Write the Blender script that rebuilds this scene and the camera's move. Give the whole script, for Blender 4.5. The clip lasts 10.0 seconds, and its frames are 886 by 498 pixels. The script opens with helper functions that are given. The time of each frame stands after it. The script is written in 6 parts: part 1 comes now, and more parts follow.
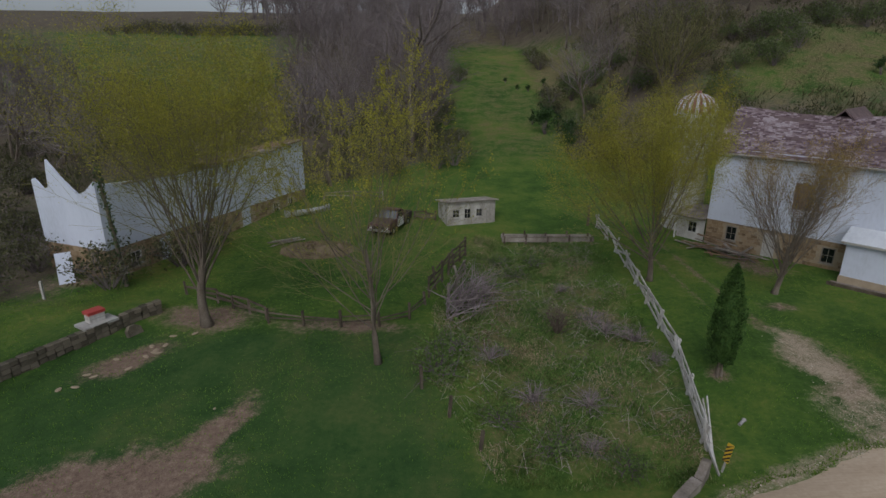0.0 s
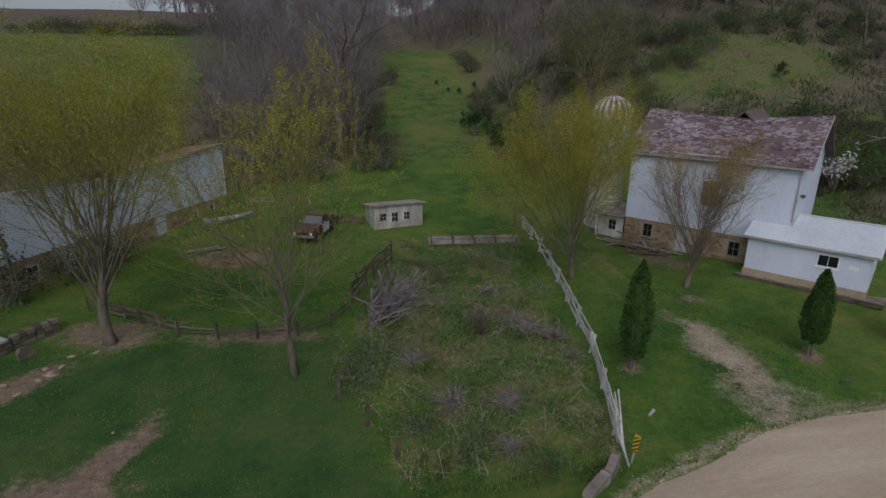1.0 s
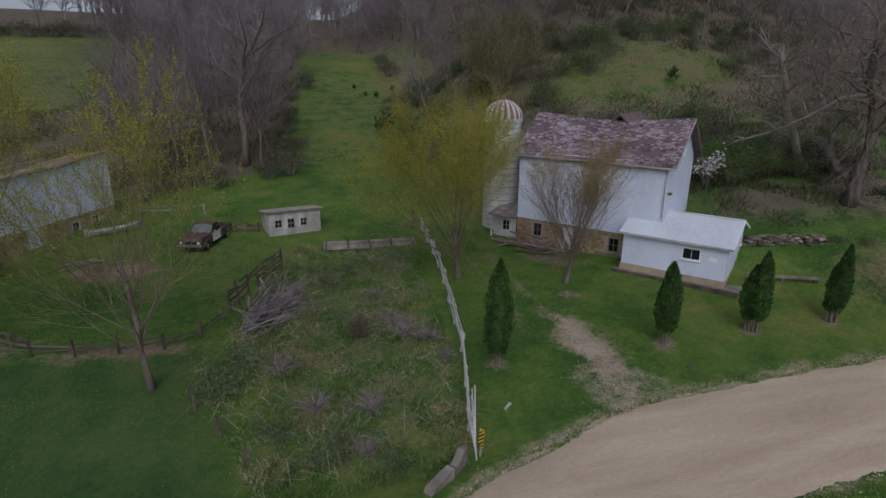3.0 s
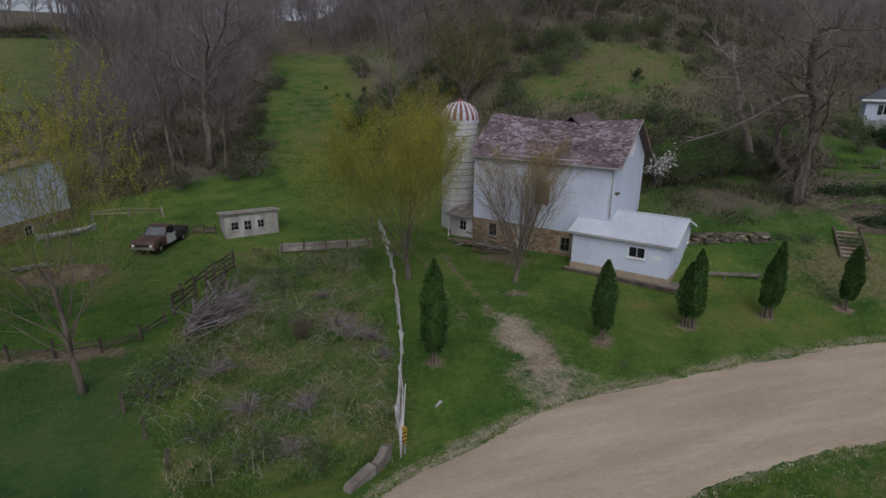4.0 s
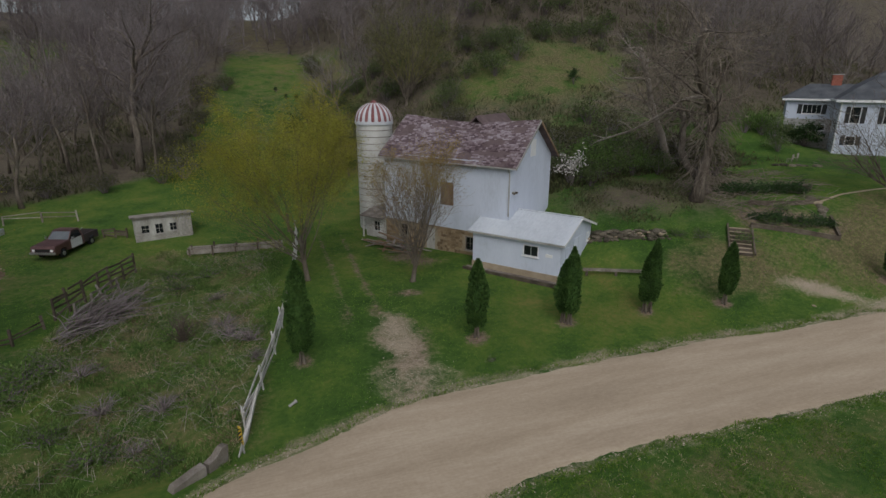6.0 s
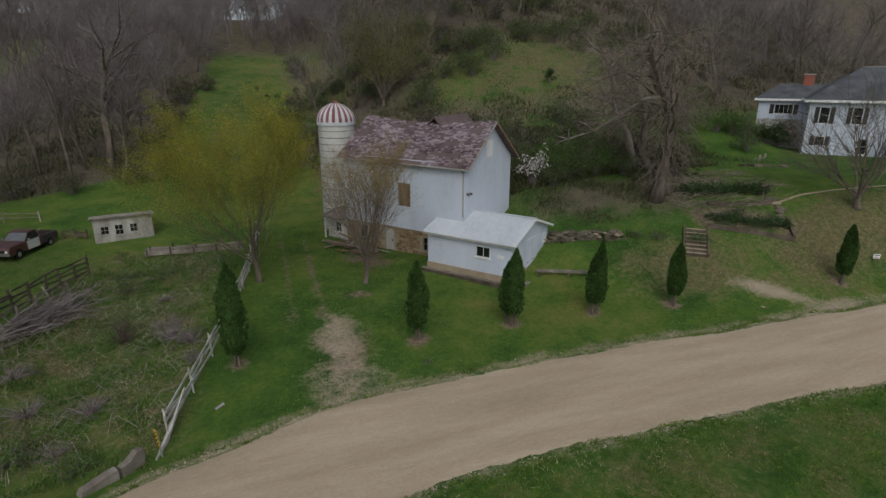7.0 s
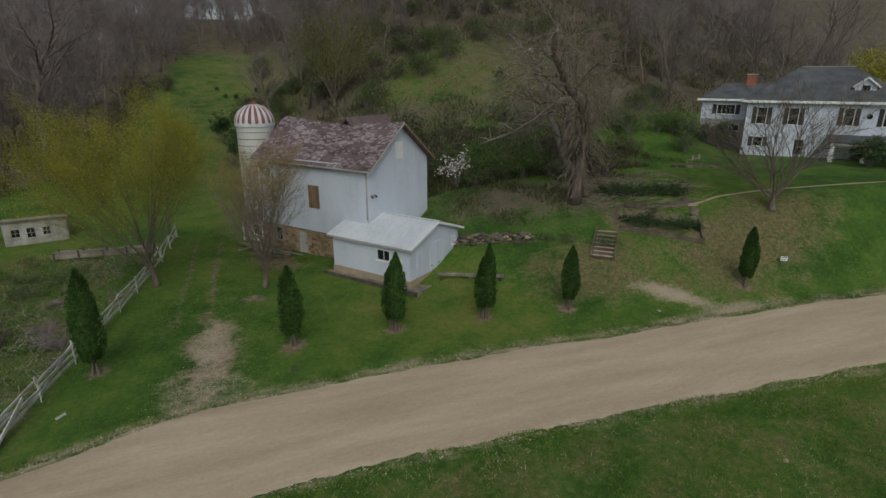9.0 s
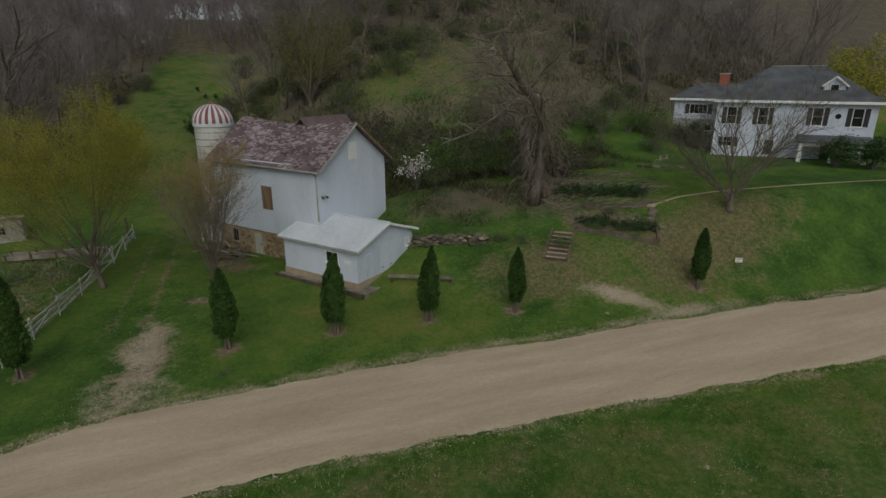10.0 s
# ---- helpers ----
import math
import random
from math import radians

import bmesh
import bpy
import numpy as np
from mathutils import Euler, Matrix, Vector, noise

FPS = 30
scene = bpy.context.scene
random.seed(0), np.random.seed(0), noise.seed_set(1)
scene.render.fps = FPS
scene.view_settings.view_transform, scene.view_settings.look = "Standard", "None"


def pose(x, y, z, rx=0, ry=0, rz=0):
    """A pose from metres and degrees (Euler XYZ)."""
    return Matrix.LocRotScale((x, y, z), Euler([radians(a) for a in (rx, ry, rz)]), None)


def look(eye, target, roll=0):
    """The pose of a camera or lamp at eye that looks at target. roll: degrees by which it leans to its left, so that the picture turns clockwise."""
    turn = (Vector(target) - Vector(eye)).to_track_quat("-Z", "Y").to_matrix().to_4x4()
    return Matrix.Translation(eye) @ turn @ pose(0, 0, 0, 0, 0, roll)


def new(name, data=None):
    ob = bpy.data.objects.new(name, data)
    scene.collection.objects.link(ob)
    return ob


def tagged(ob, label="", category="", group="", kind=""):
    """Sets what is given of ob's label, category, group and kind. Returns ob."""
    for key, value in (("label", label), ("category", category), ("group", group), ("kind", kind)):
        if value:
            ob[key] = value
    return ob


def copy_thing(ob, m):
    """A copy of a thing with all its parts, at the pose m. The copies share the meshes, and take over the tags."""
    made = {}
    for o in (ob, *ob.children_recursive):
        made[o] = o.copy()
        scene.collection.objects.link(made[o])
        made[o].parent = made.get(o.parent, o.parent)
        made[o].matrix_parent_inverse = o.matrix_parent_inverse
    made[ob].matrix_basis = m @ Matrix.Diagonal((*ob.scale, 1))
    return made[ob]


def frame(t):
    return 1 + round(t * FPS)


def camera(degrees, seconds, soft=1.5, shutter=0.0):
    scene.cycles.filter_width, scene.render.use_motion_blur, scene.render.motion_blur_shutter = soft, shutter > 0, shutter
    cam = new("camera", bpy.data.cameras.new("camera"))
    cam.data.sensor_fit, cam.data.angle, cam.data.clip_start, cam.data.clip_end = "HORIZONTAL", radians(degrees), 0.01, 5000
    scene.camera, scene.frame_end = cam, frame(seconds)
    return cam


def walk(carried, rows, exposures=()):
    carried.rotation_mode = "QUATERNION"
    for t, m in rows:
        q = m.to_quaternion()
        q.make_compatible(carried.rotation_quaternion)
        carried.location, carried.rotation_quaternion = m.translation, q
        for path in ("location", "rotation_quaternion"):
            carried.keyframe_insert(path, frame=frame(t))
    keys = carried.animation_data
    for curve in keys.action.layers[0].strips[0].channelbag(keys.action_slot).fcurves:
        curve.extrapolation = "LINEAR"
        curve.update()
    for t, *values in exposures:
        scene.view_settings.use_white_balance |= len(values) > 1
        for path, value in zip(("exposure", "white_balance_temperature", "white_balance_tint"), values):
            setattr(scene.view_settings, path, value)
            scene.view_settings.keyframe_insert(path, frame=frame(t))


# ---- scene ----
cam = camera(78.6, 10.0)
METRES, EYE, TILT, LEAN, TURN = 30.0, 15.45, 0.0, 0.0, -2.8
ROWS = [
    (0.0, 0.0, 0.0, 0.0, 0.03, -18.21, -0.1),
    (0.5, 0.0223, 0.0062, -0.0005, -4.16, -18.05, -0.25),
    (1.0, 0.0466, 0.0081, -0.001, -6.23, -17.91, -0.33),
    (1.5, 0.0753, 0.0064, -0.001, -8.19, -17.79, -0.37),
    (2.0, 0.1079, 0.0003, -0.0005, -9.89, -17.69, -0.39),
    (2.5, 0.1438, -0.0097, 0.0006, -11.38, -17.58, -0.42),
    (4.0, 0.273, -0.0555, 0.0061, -13.95, -17.43, -0.31),
    (4.5, 0.3213, -0.0745, 0.0074, -14.51, -17.42, -0.28),
    (5.0, 0.3734, -0.0936, 0.0091, -15.18, -17.43, -0.22),
    (5.5, 0.4264, -0.1101, 0.0111, -15.7, -17.43, -0.2),
    (7.0, 0.5992, -0.1556, 0.0176, -15.92, -17.55, -0.08),
    (7.5, 0.6587, -0.1682, 0.0186, -16.02, -17.56, -0.08),
    (8.0, 0.7201, -0.1805, 0.02, -16.08, -17.59, -0.05),
    (8.5, 0.7809, -0.1915, 0.0206, -16.15, -17.62, -0.05),
    (9.0, 0.8425, -0.2017, 0.0208, -16.2, -17.61, -0.04),
    (9.5, 0.9032, -0.2107, 0.0198, -16.27, -17.62, -0.04),
    (10.0, 0.9677, -0.2204, 0.0192, -16.23, -17.6, 0.0),
]
walk(cam, [(t, pose(0, 0, EYE, TILT, LEAN, TURN) @ pose(METRES * x, METRES * y, METRES * z, 90 + pitch, roll, yaw)) for t, x, y, z, yaw, pitch, roll in ROWS],
     exposures=[(0.0, 0.35, 6150, 11), (2.5, 0.38, 5850, 16), (4.0, 0.38, 6000, 14), (5.5, 0.38, 6250, 10), (7.5, 0.37, 6450, 6), (9.5, 0.33, 6600, 3), (10.0, 0.13, 6650, 3)])

# ---- world and light ----

world = bpy.data.worlds.new("overcast")
scene.world = world
world.use_nodes = True
wn = world.node_tree.nodes
sky = wn.new("ShaderNodeTexSky")
sky.sky_type, sky.sun_disc = "NISHITA", False
sky.sun_elevation, sky.sun_rotation = radians(48), radians(200)
sky.air_density, sky.dust_density, sky.ozone_density = 1.0, 3.5, 2.5
wn["Background"].inputs[1].default_value = 0.075
cloud = wn.new("ShaderNodeHueSaturation")
cloud.inputs["Saturation"].default_value = 0.4
world.node_tree.links.new(sky.outputs[0], cloud.inputs["Color"])
world.node_tree.links.new(cloud.outputs[0], wn["Background"].inputs[0])
sun = new("sun", bpy.data.lights.new("sun", "SUN"))
sun.data.energy, sun.data.angle, sun.data.color = 0.5, radians(40), (1.0, 0.97, 0.93)
sun.matrix_world = look((20, -60, 80), (30, 30, 0))


# ---- small tools ----
class Geo:
    """Vertices and faces gathered for one mesh."""

    def __init__(self):
        self.v, self.f = [], []

    def add(self, verts, faces):
        n = len(self.v)
        self.v.extend(tuple(p) for p in verts)
        self.f.extend(tuple(i + n for i in f) for f in faces)
        return self

    def box(self, x0, y0, z0, x1, y1, z1, m=None):
        p = [Vector(c) for c in ((x0, y0, z0), (x1, y0, z0), (x1, y1, z0), (x0, y1, z0),
                                 (x0, y0, z1), (x1, y0, z1), (x1, y1, z1), (x0, y1, z1))]
        if m is not None:
            p = [m @ q for q in p]
        return self.add(p, [(0, 3, 2, 1), (4, 5, 6, 7), (0, 1, 5, 4), (1, 2, 6, 5), (2, 3, 7, 6), (3, 0, 4, 7)])

    def beam(self, a, b, w, h, roll=0.0):
        """A bar of section w x h from a to b."""
        a, b = Vector(a), Vector(b)
        d = b - a
        m = Matrix.Translation(a) @ d.to_track_quat("Y", "Z").to_matrix().to_4x4() @ pose(0, 0, 0, 0, roll, 0)
        return self.box(-w / 2, 0, -h / 2, w / 2, d.length, h / 2, m)

    def prism(self, outline, y0, y1):
        """An outline in x and z, pushed from y0 to y1."""
        n = len(outline)
        v = [(x, y0, z) for x, z in outline] + [(x, y1, z) for x, z in outline]
        f = [tuple(range(n)), tuple(range(2 * n - 1, n - 1, -1))]
        f += [(i, i + n, (i + 1) % n + n, (i + 1) % n) for i in range(n)]
        return self.add(v, f)

    def prism_x(self, outline, x0, x1):
        """An outline in y and z, pushed from x0 to x1."""
        n = len(outline)
        v = [(x0, y, z) for y, z in outline] + [(x1, y, z) for y, z in outline]
        f = [tuple(range(n - 1, -1, -1)), tuple(range(n, 2 * n))]
        f += [((i + 1) % n, (i + 1) % n + n, i + n, i) for i in range(n)]
        return self.add(v, f)

    def tube(self, pts, radii, n=6, cap=True):
        v, f = [], []
        for i, p in enumerate(pts):
            p = Vector(p)
            d = Vector(pts[min(i + 1, len(pts) - 1)]) - Vector(pts[max(i - 1, 0)])
            q = d.to_track_quat("Z", "Y")
            for k in range(n):
                a = 2 * math.pi * k / n
                v.append(p + q @ Vector((math.cos(a) * radii[i], math.sin(a) * radii[i], 0)))
            if i:
                b = (i - 1) * n
                f += [(b + k, b + (k + 1) % n, b + n + (k + 1) % n, b + n + k) for k in range(n)]
        if cap:
            f += [tuple(range(n - 1, -1, -1)), tuple(range(len(v) - n, len(v)))]
        return self.add(v, f)

    def lathe(self, profile, n=24, cx=0.0, cy=0.0):
        v = [(cx + r * math.cos(2 * math.pi * k / n), cy + r * math.sin(2 * math.pi * k / n), z) for r, z in profile for k in range(n)]
        f = [(i * n + k, i * n + (k + 1) % n, (i + 1) * n + (k + 1) % n, (i + 1) * n + k) for i in range(len(profile) - 1) for k in range(n)]
        f += [tuple(range(n - 1, -1, -1)), tuple(range(len(v) - n, len(v)))]
        return self.add(v, f)


def mesh_of(name, geo, material, smooth=False):
    me = bpy.data.meshes.new(name)
    me.from_pydata(geo.v, [], geo.f)
    me.materials.append(material)
    if smooth:
        me.polygons.foreach_set("use_smooth", np.ones(len(me.polygons), dtype=bool))
    me.update()
    return me


def part(name, geo, material, parent=None, label="", smooth=False, at=None):
    """One mesh object, under a thing or a part."""
    ob = new(name, mesh_of(name, geo, material, smooth))
    if parent is not None:
        ob.parent = parent
    if at is not None:
        ob.matrix_basis = at
    return tagged(ob, label)


def thing(name, m, label, category, group="", kind=""):
    ob = new(name)
    ob.empty_display_size = 0.3
    ob.matrix_basis = m
    return tagged(ob, label, category, group, kind)


def alone(name, geo, material, m, label, category, group="", kind="", smooth=False):
    """A thing that is a single mesh."""
    ob = part(name, geo, material, None, "", smooth, m)
    return tagged(ob, label, category, group, kind)


def wall_geo(length, height, thick, openings=(), z0=0.0):
    """A wall along x, its outer face at y = 0, with openings (x0, z0, x1, z1) through it; one closed shell."""
    g = Geo()
    xs = sorted({0.0, length, *[o[0] for o in openings], *[o[2] for o in openings]})
    zs = sorted({z0, z0 + height, *[o[1] for o in openings], *[o[3] for o in openings]})
    nx, nz = len(xs), len(zs)

    def solid(i, k):
        if not (0 <= i < nx - 1 and 0 <= k < nz - 1):
            return False
        x, z = (xs[i] + xs[i + 1]) / 2, (zs[k] + zs[k + 1]) / 2
        return not any(o[0] < x < o[2] and o[1] < z < o[3] for o in openings)

    def at(i, k, back):
        return (k * nx + i) * 2 + back

    g.v = [(x, y, z) for z in zs for x in xs for y in (0.0, thick)]
    for i in range(nx - 1):
        for k in range(nz - 1):
            if not solid(i, k):
                continue
            c = ((i, k), (i + 1, k), (i + 1, k + 1), (i, k + 1))
            g.f.append(tuple(at(*p, 0) for p in c))
            g.f.append(tuple(at(*p, 1) for p in reversed(c)))
            for (a, b), (di, dk) in zip(zip(c, c[1:] + c[:1]), ((0, -1), (1, 0), (0, 1), (-1, 0))):
                if not solid(i + di, k + dk):
                    g.f.append((at(*b, 0), at(*a, 0), at(*a, 1), at(*b, 1)))
    return g


# ---- materials ----
def material(name, colours, scale=1.0, rough=0.85, metal=0.0, bump=0.3, stretch=(1, 1, 1), fine=12.0, random_value=0.0,
             island=False, speckle=0.0):
    """Two noises, one coarse and one fine, run over a ramp of colours and stand as relief."""
    mat = bpy.data.materials.new(name)
    mat.use_nodes = True
    nt = mat.node_tree
    n, ln = nt.nodes, nt.links
    bsdf = n["Principled BSDF"]
    bsdf.inputs["Roughness"].default_value = rough
    bsdf.inputs["Metallic"].default_value = metal
    if rough > 0.6 and metal == 0:
        bsdf.inputs["Specular IOR Level"].default_value = 0.25
    co = n.new("ShaderNodeTexCoord")
    mp = n.new("ShaderNodeMapping")
    mp.inputs["Scale"].default_value = stretch
    ln.new(co.outputs["Object"], mp.inputs[0])
    a, b = n.new("ShaderNodeTexNoise"), n.new("ShaderNodeTexNoise")
    for t, s, d in ((a, scale, 6.0), (b, scale * fine, 4.0)):
        t.inputs["Scale"].default_value, t.inputs["Detail"].default_value = s, d
        ln.new(mp.outputs[0], t.inputs["Vector"])
    mix = n.new("ShaderNodeMath")
    mix.operation = "MULTIPLY_ADD"
    mix.inputs[1].default_value = 0.45
    ln.new(b.outputs["Fac"], mix.inputs[0])
    half = n.new("ShaderNodeMath")
    half.operation = "MULTIPLY_ADD"
    half.inputs[1].default_value, half.inputs[2].default_value = 0.9, -0.17
    ln.new(a.outputs["Fac"], half.inputs[0])
    ln.new(half.outputs[0], mix.inputs[2])
    value = mix.outputs[0]
    if random_value:
        if island:
            info = n.new("ShaderNodeNewGeometry").outputs["Random Per Island"]
        else:
            info = n.new("ShaderNodeObjectInfo").outputs["Random"]
        r = n.new("ShaderNodeMath")
        r.operation = "MULTIPLY_ADD"
        r.inputs[1].default_value, r.inputs[2].default_value = random_value, -random_value / 2
        ln.new(info, r.inputs[0])
        s = n.new("ShaderNodeMath")
        ln.new(value, s.inputs[0])
        ln.new(r.outputs[0], s.inputs[1])
        value = s.outputs[0]
    if speckle:
        grain = n.new("ShaderNodeTexNoise")
        grain.inputs["Scale"].default_value, grain.inputs["Detail"].default_value = 7.0, 6.0
        ln.new(co.outputs["Object"], grain.inputs["Vector"])
        r = n.new("ShaderNodeMath")
        r.operation = "MULTIPLY_ADD"
        r.inputs[1].default_value = speckle
        ln.new(grain.outputs["Fac"], r.inputs[0])
        low = n.new("ShaderNodeMath")
        low.inputs[1].default_value = -speckle / 2
        ln.new(value, low.inputs[0])
        ln.new(low.outputs[0], r.inputs[2])
        value = r.outputs[0]
    ramp = n.new("ShaderNodeValToRGB")
    el = ramp.color_ramp.elements
    while len(el) < len(colours):
        el.new(0.5)
    for i, c in enumerate(colours):
        el[i].position = 0.25 + 0.5 * i / max(len(colours) - 1, 1)
        el[i].color = (*c, 1)
    ln.new(value, ramp.inputs[0])
    ln.new(ramp.outputs[0], bsdf.inputs["Base Color"])
    if bump:
        bp = n.new("ShaderNodeBump")
        bp.inputs["Strength"].default_value, bp.inputs["Distance"].default_value = bump, 0.02
        ln.new(b.outputs["Fac"], bp.inputs["Height"])
        ln.new(bp.outputs[0], bsdf.inputs["Normal"])
    return mat


WHITE = material("white_paint", [(0.46, 0.495, 0.57), (0.555, 0.595, 0.69), (0.605, 0.645, 0.74)], 0.5, 0.7, stretch=(1, 1, 0.35))
WORN_WHITE = material("worn_white_paint", [(0.22, 0.20, 0.175), (0.46, 0.44, 0.41), (0.62, 0.61, 0.59)], 0.9, 0.85, stretch=(1, 1, 0.3))
TRIM = material("white_trim", [(0.7, 0.7, 0.7), (0.8, 0.8, 0.8)], 1.0, 0.6, bump=0.05)
STONEWORK = material("coursed_stone", [(0.16, 0.11, 0.065), (0.26, 0.185, 0.11), (0.34, 0.255, 0.165)], 1.2, 0.95, bump=0.6, random_value=0.55, island=True)
STONE = material("stone_rubble", [(0.16, 0.11, 0.06), (0.34, 0.24, 0.14), (0.44, 0.34, 0.22)], 1.2, 0.95, bump=0.6, random_value=0.5)
MORTAR = material("lime_mortar", [(0.28, 0.22, 0.15), (0.4, 0.33, 0.24)], 1.5, 0.95)
CONCRETE = material("concrete", [(0.22, 0.21, 0.19), (0.36, 0.35, 0.33), (0.46, 0.45, 0.42)], 0.8, 0.9, bump=0.4)
STAVE = material("silo_concrete", [(0.36, 0.35, 0.32), (0.52, 0.51, 0.48), (0.6, 0.59, 0.56)], 0.7, 0.9, random_value=0.35, stretch=(1, 1, 0.3))
SHINGLE = material("weathered_shingles", [(0.075, 0.05, 0.057), (0.14, 0.1, 0.108), (0.22, 0.172, 0.185), (0.32, 0.275, 0.295)], 0.6, 0.95, random_value=0.45, island=True)
SHINGLE_BASE = material("bare_roof_felt", [(0.09, 0.065, 0.065), (0.17, 0.125, 0.125)], 1.5, 0.95)
TIN = material("white_metal_roofing", [(0.55, 0.58, 0.62), (0.68, 0.71, 0.75), (0.74, 0.77, 0.8)], 0.4, 0.42, 0.25, bump=0.08, stretch=(1, 0.4, 1))
RED = material("faded_red_metal", [(0.15, 0.05, 0.055), (0.23, 0.085, 0.085), (0.34, 0.19, 0.18)], 1.0, 0.7)
DOME_WHITE = material("chalky_white_metal", [(0.45, 0.46, 0.48), (0.62, 0.63, 0.66)], 1.0, 0.6)
BARN_BROWN = material("bare_brown_boards", [(0.10, 0.065, 0.04), (0.2, 0.13, 0.08), (0.3, 0.21, 0.14)], 1.0, 0.9, stretch=(3, 3, 0.3))
GREY_WOOD = material("weathered_grey_wood", [(0.12, 0.10, 0.085), (0.24, 0.21, 0.18), (0.36, 0.33, 0.29)], 1.3, 0.95, stretch=(1, 1, 0.4), random_value=0.3)
DARK_WOOD = material("dark_damp_wood", [(0.05, 0.04, 0.03), (0.1, 0.08, 0.06), (0.17, 0.14, 0.11)], 1.3, 0.95, random_value=0.3)
BARK = material("grey_brown_bark", [(0.07, 0.055, 0.042), (0.14, 0.115, 0.09), (0.22, 0.19, 0.155)], 2.0, 0.95, bump=0.6, stretch=(1, 1, 0.3))
PALE_BARK = material("pale_stripped_bark", [(0.14, 0.12, 0.1), (0.26, 0.225, 0.19), (0.4, 0.365, 0.32)], 0.6, 0.95, bump=0.6, stretch=(1, 1, 0.4))
TWIG = material("purple_brown_twigs", [(0.105, 0.085, 0.085), (0.17, 0.143, 0.142), (0.24, 0.21, 0.207)], 0.4, 0.95, bump=0, random_value=0.4)
APRON = material("stained_concrete", [(0.10, 0.085, 0.068), (0.19, 0.165, 0.138), (0.3, 0.27, 0.235)], 1.2, 0.95, bump=0.6)
DARK_GLASS = material("window_glass", [(0.01, 0.012, 0.014), (0.02, 0.023, 0.026)], 0.6, 0.08, bump=0)
SLATE = material("grey_asphalt_roof", [(0.05, 0.053, 0.06), (0.085, 0.09, 0.1), (0.13, 0.135, 0.145)], 0.8, 0.9, fine=20)
BRICK = material("red_brick", [(0.22, 0.07, 0.05), (0.36, 0.13, 0.09)], 4.0, 0.9, random_value=0.3)
SHUTTER = material("black_shutter_paint", [(0.012, 0.012, 0.013), (0.025, 0.025, 0.027)], 2.0, 0.6)
GRAVEL = material("gravel_road", [(0.335, 0.262, 0.185), (0.415, 0.328, 0.236), (0.49, 0.398, 0.295)], 0.9, 0.95, bump=0.35, fine=14, stretch=(0.13, 1, 1), speckle=0.4)


def leaf_material(name, colours, scale=0.4, trans=0.3):
    mat = material(name, colours, scale, 0.7, bump=0, random_value=0.5, island=True)
    nt = mat.node_tree
    b = nt.nodes["Principled BSDF"]
    tr = nt.nodes.new("ShaderNodeBsdfTranslucent")
    mx = nt.nodes.new("ShaderNodeMixShader")
    mx.inputs[0].default_value = trans
    nt.links.new(b.inputs["Base Color"].links[0].from_socket, tr.inputs[0])
    nt.links.new(b.outputs[0], mx.inputs[1])
    nt.links.new(tr.outputs[0], mx.inputs[2])
    nt.links.new(mx.outputs[0], nt.nodes["Material Output"].inputs[0])
    return mat


LIME = leaf_material("lime_buds", [(0.195, 0.192, 0.022), (0.295, 0.282, 0.036), (0.40, 0.37, 0.056)])
OLIVE_TWIG = material("olive_young_twigs", [(0.125, 0.118, 0.045), (0.185, 0.175, 0.065), (0.25, 0.235, 0.095)], 0.5, 0.95, bump=0)
RUSTY = leaf_material("rusty_buds", [(0.2, 0.13, 0.035), (0.3, 0.2, 0.06), (0.36, 0.29, 0.08)])
GREEN_LEAF = leaf_material("spring_green_leaves", [(0.058, 0.105, 0.03), (0.105, 0.17, 0.052), (0.155, 0.225, 0.08)], 0.4, 0.5)
WEED_LEAF = leaf_material("weed_leaves", [(0.08, 0.14, 0.035), (0.145, 0.235, 0.06), (0.21, 0.31, 0.09)], 0.4, 0.5)
HILL_GREEN = leaf_material("dusty_green_leaves", [(0.075, 0.105, 0.04), (0.125, 0.165, 0.062), (0.175, 0.215, 0.085)], 0.4, 0.5)
CEDAR = leaf_material("cedar_foliage", [(0.018, 0.042, 0.012), (0.035, 0.075, 0.02), (0.06, 0.11, 0.03)], 1.2, 0.1)
SHED_GREY = material("grey_weathered_whitewash", [(0.15, 0.135, 0.115), (0.36, 0.34, 0.31), (0.54, 0.53, 0.50)], 1.1, 0.95, stretch=(1, 1, 0.3))
DRAB = leaf_material("drab_brush_foliage", [(0.05, 0.055, 0.025), (0.085, 0.09, 0.04), (0.13, 0.13, 0.06)], 0.4)
BLOSSOM = leaf_material("white_blossom", [(0.55, 0.52, 0.48), (0.75, 0.72, 0.68)])
STRAW = leaf_material("dry_straw", [(0.26, 0.205, 0.125), (0.41, 0.33, 0.215), (0.55, 0.46, 0.32)], 0.3, 0.4)
ARB_GREEN = leaf_material("arborvitae_sprays", [(0.028, 0.062, 0.014), (0.055, 0.115, 0.026), (0.095, 0.17, 0.04)], 1.2, 0.2)
GRASS_BLADE = leaf_material("grass_blades", [(0.072, 0.15, 0.015), (0.13, 0.245, 0.025), (0.225, 0.315, 0.052)], 0.15, 0.5)


# ---- the lie of the land ----
def smooth(a, b, t):
    t = np.clip((t - a) / (b - a), 0, 1)
    return t * t * (3 - 2 * t)


VALLEY_Y = [-3000, -200, -20, 10, 18, 23, 30, 50, 75, 90, 110, 135, 160, 200, 260, 400, 3000]
VALLEY_Z = [-14, -6, -0.8, -0.2, 0.0, 0.55, 0.75, 1.35, 3.8, 6.4, 11.0, 17.2, 21.5, 32.0, 40.0, 46.0, 66.0]


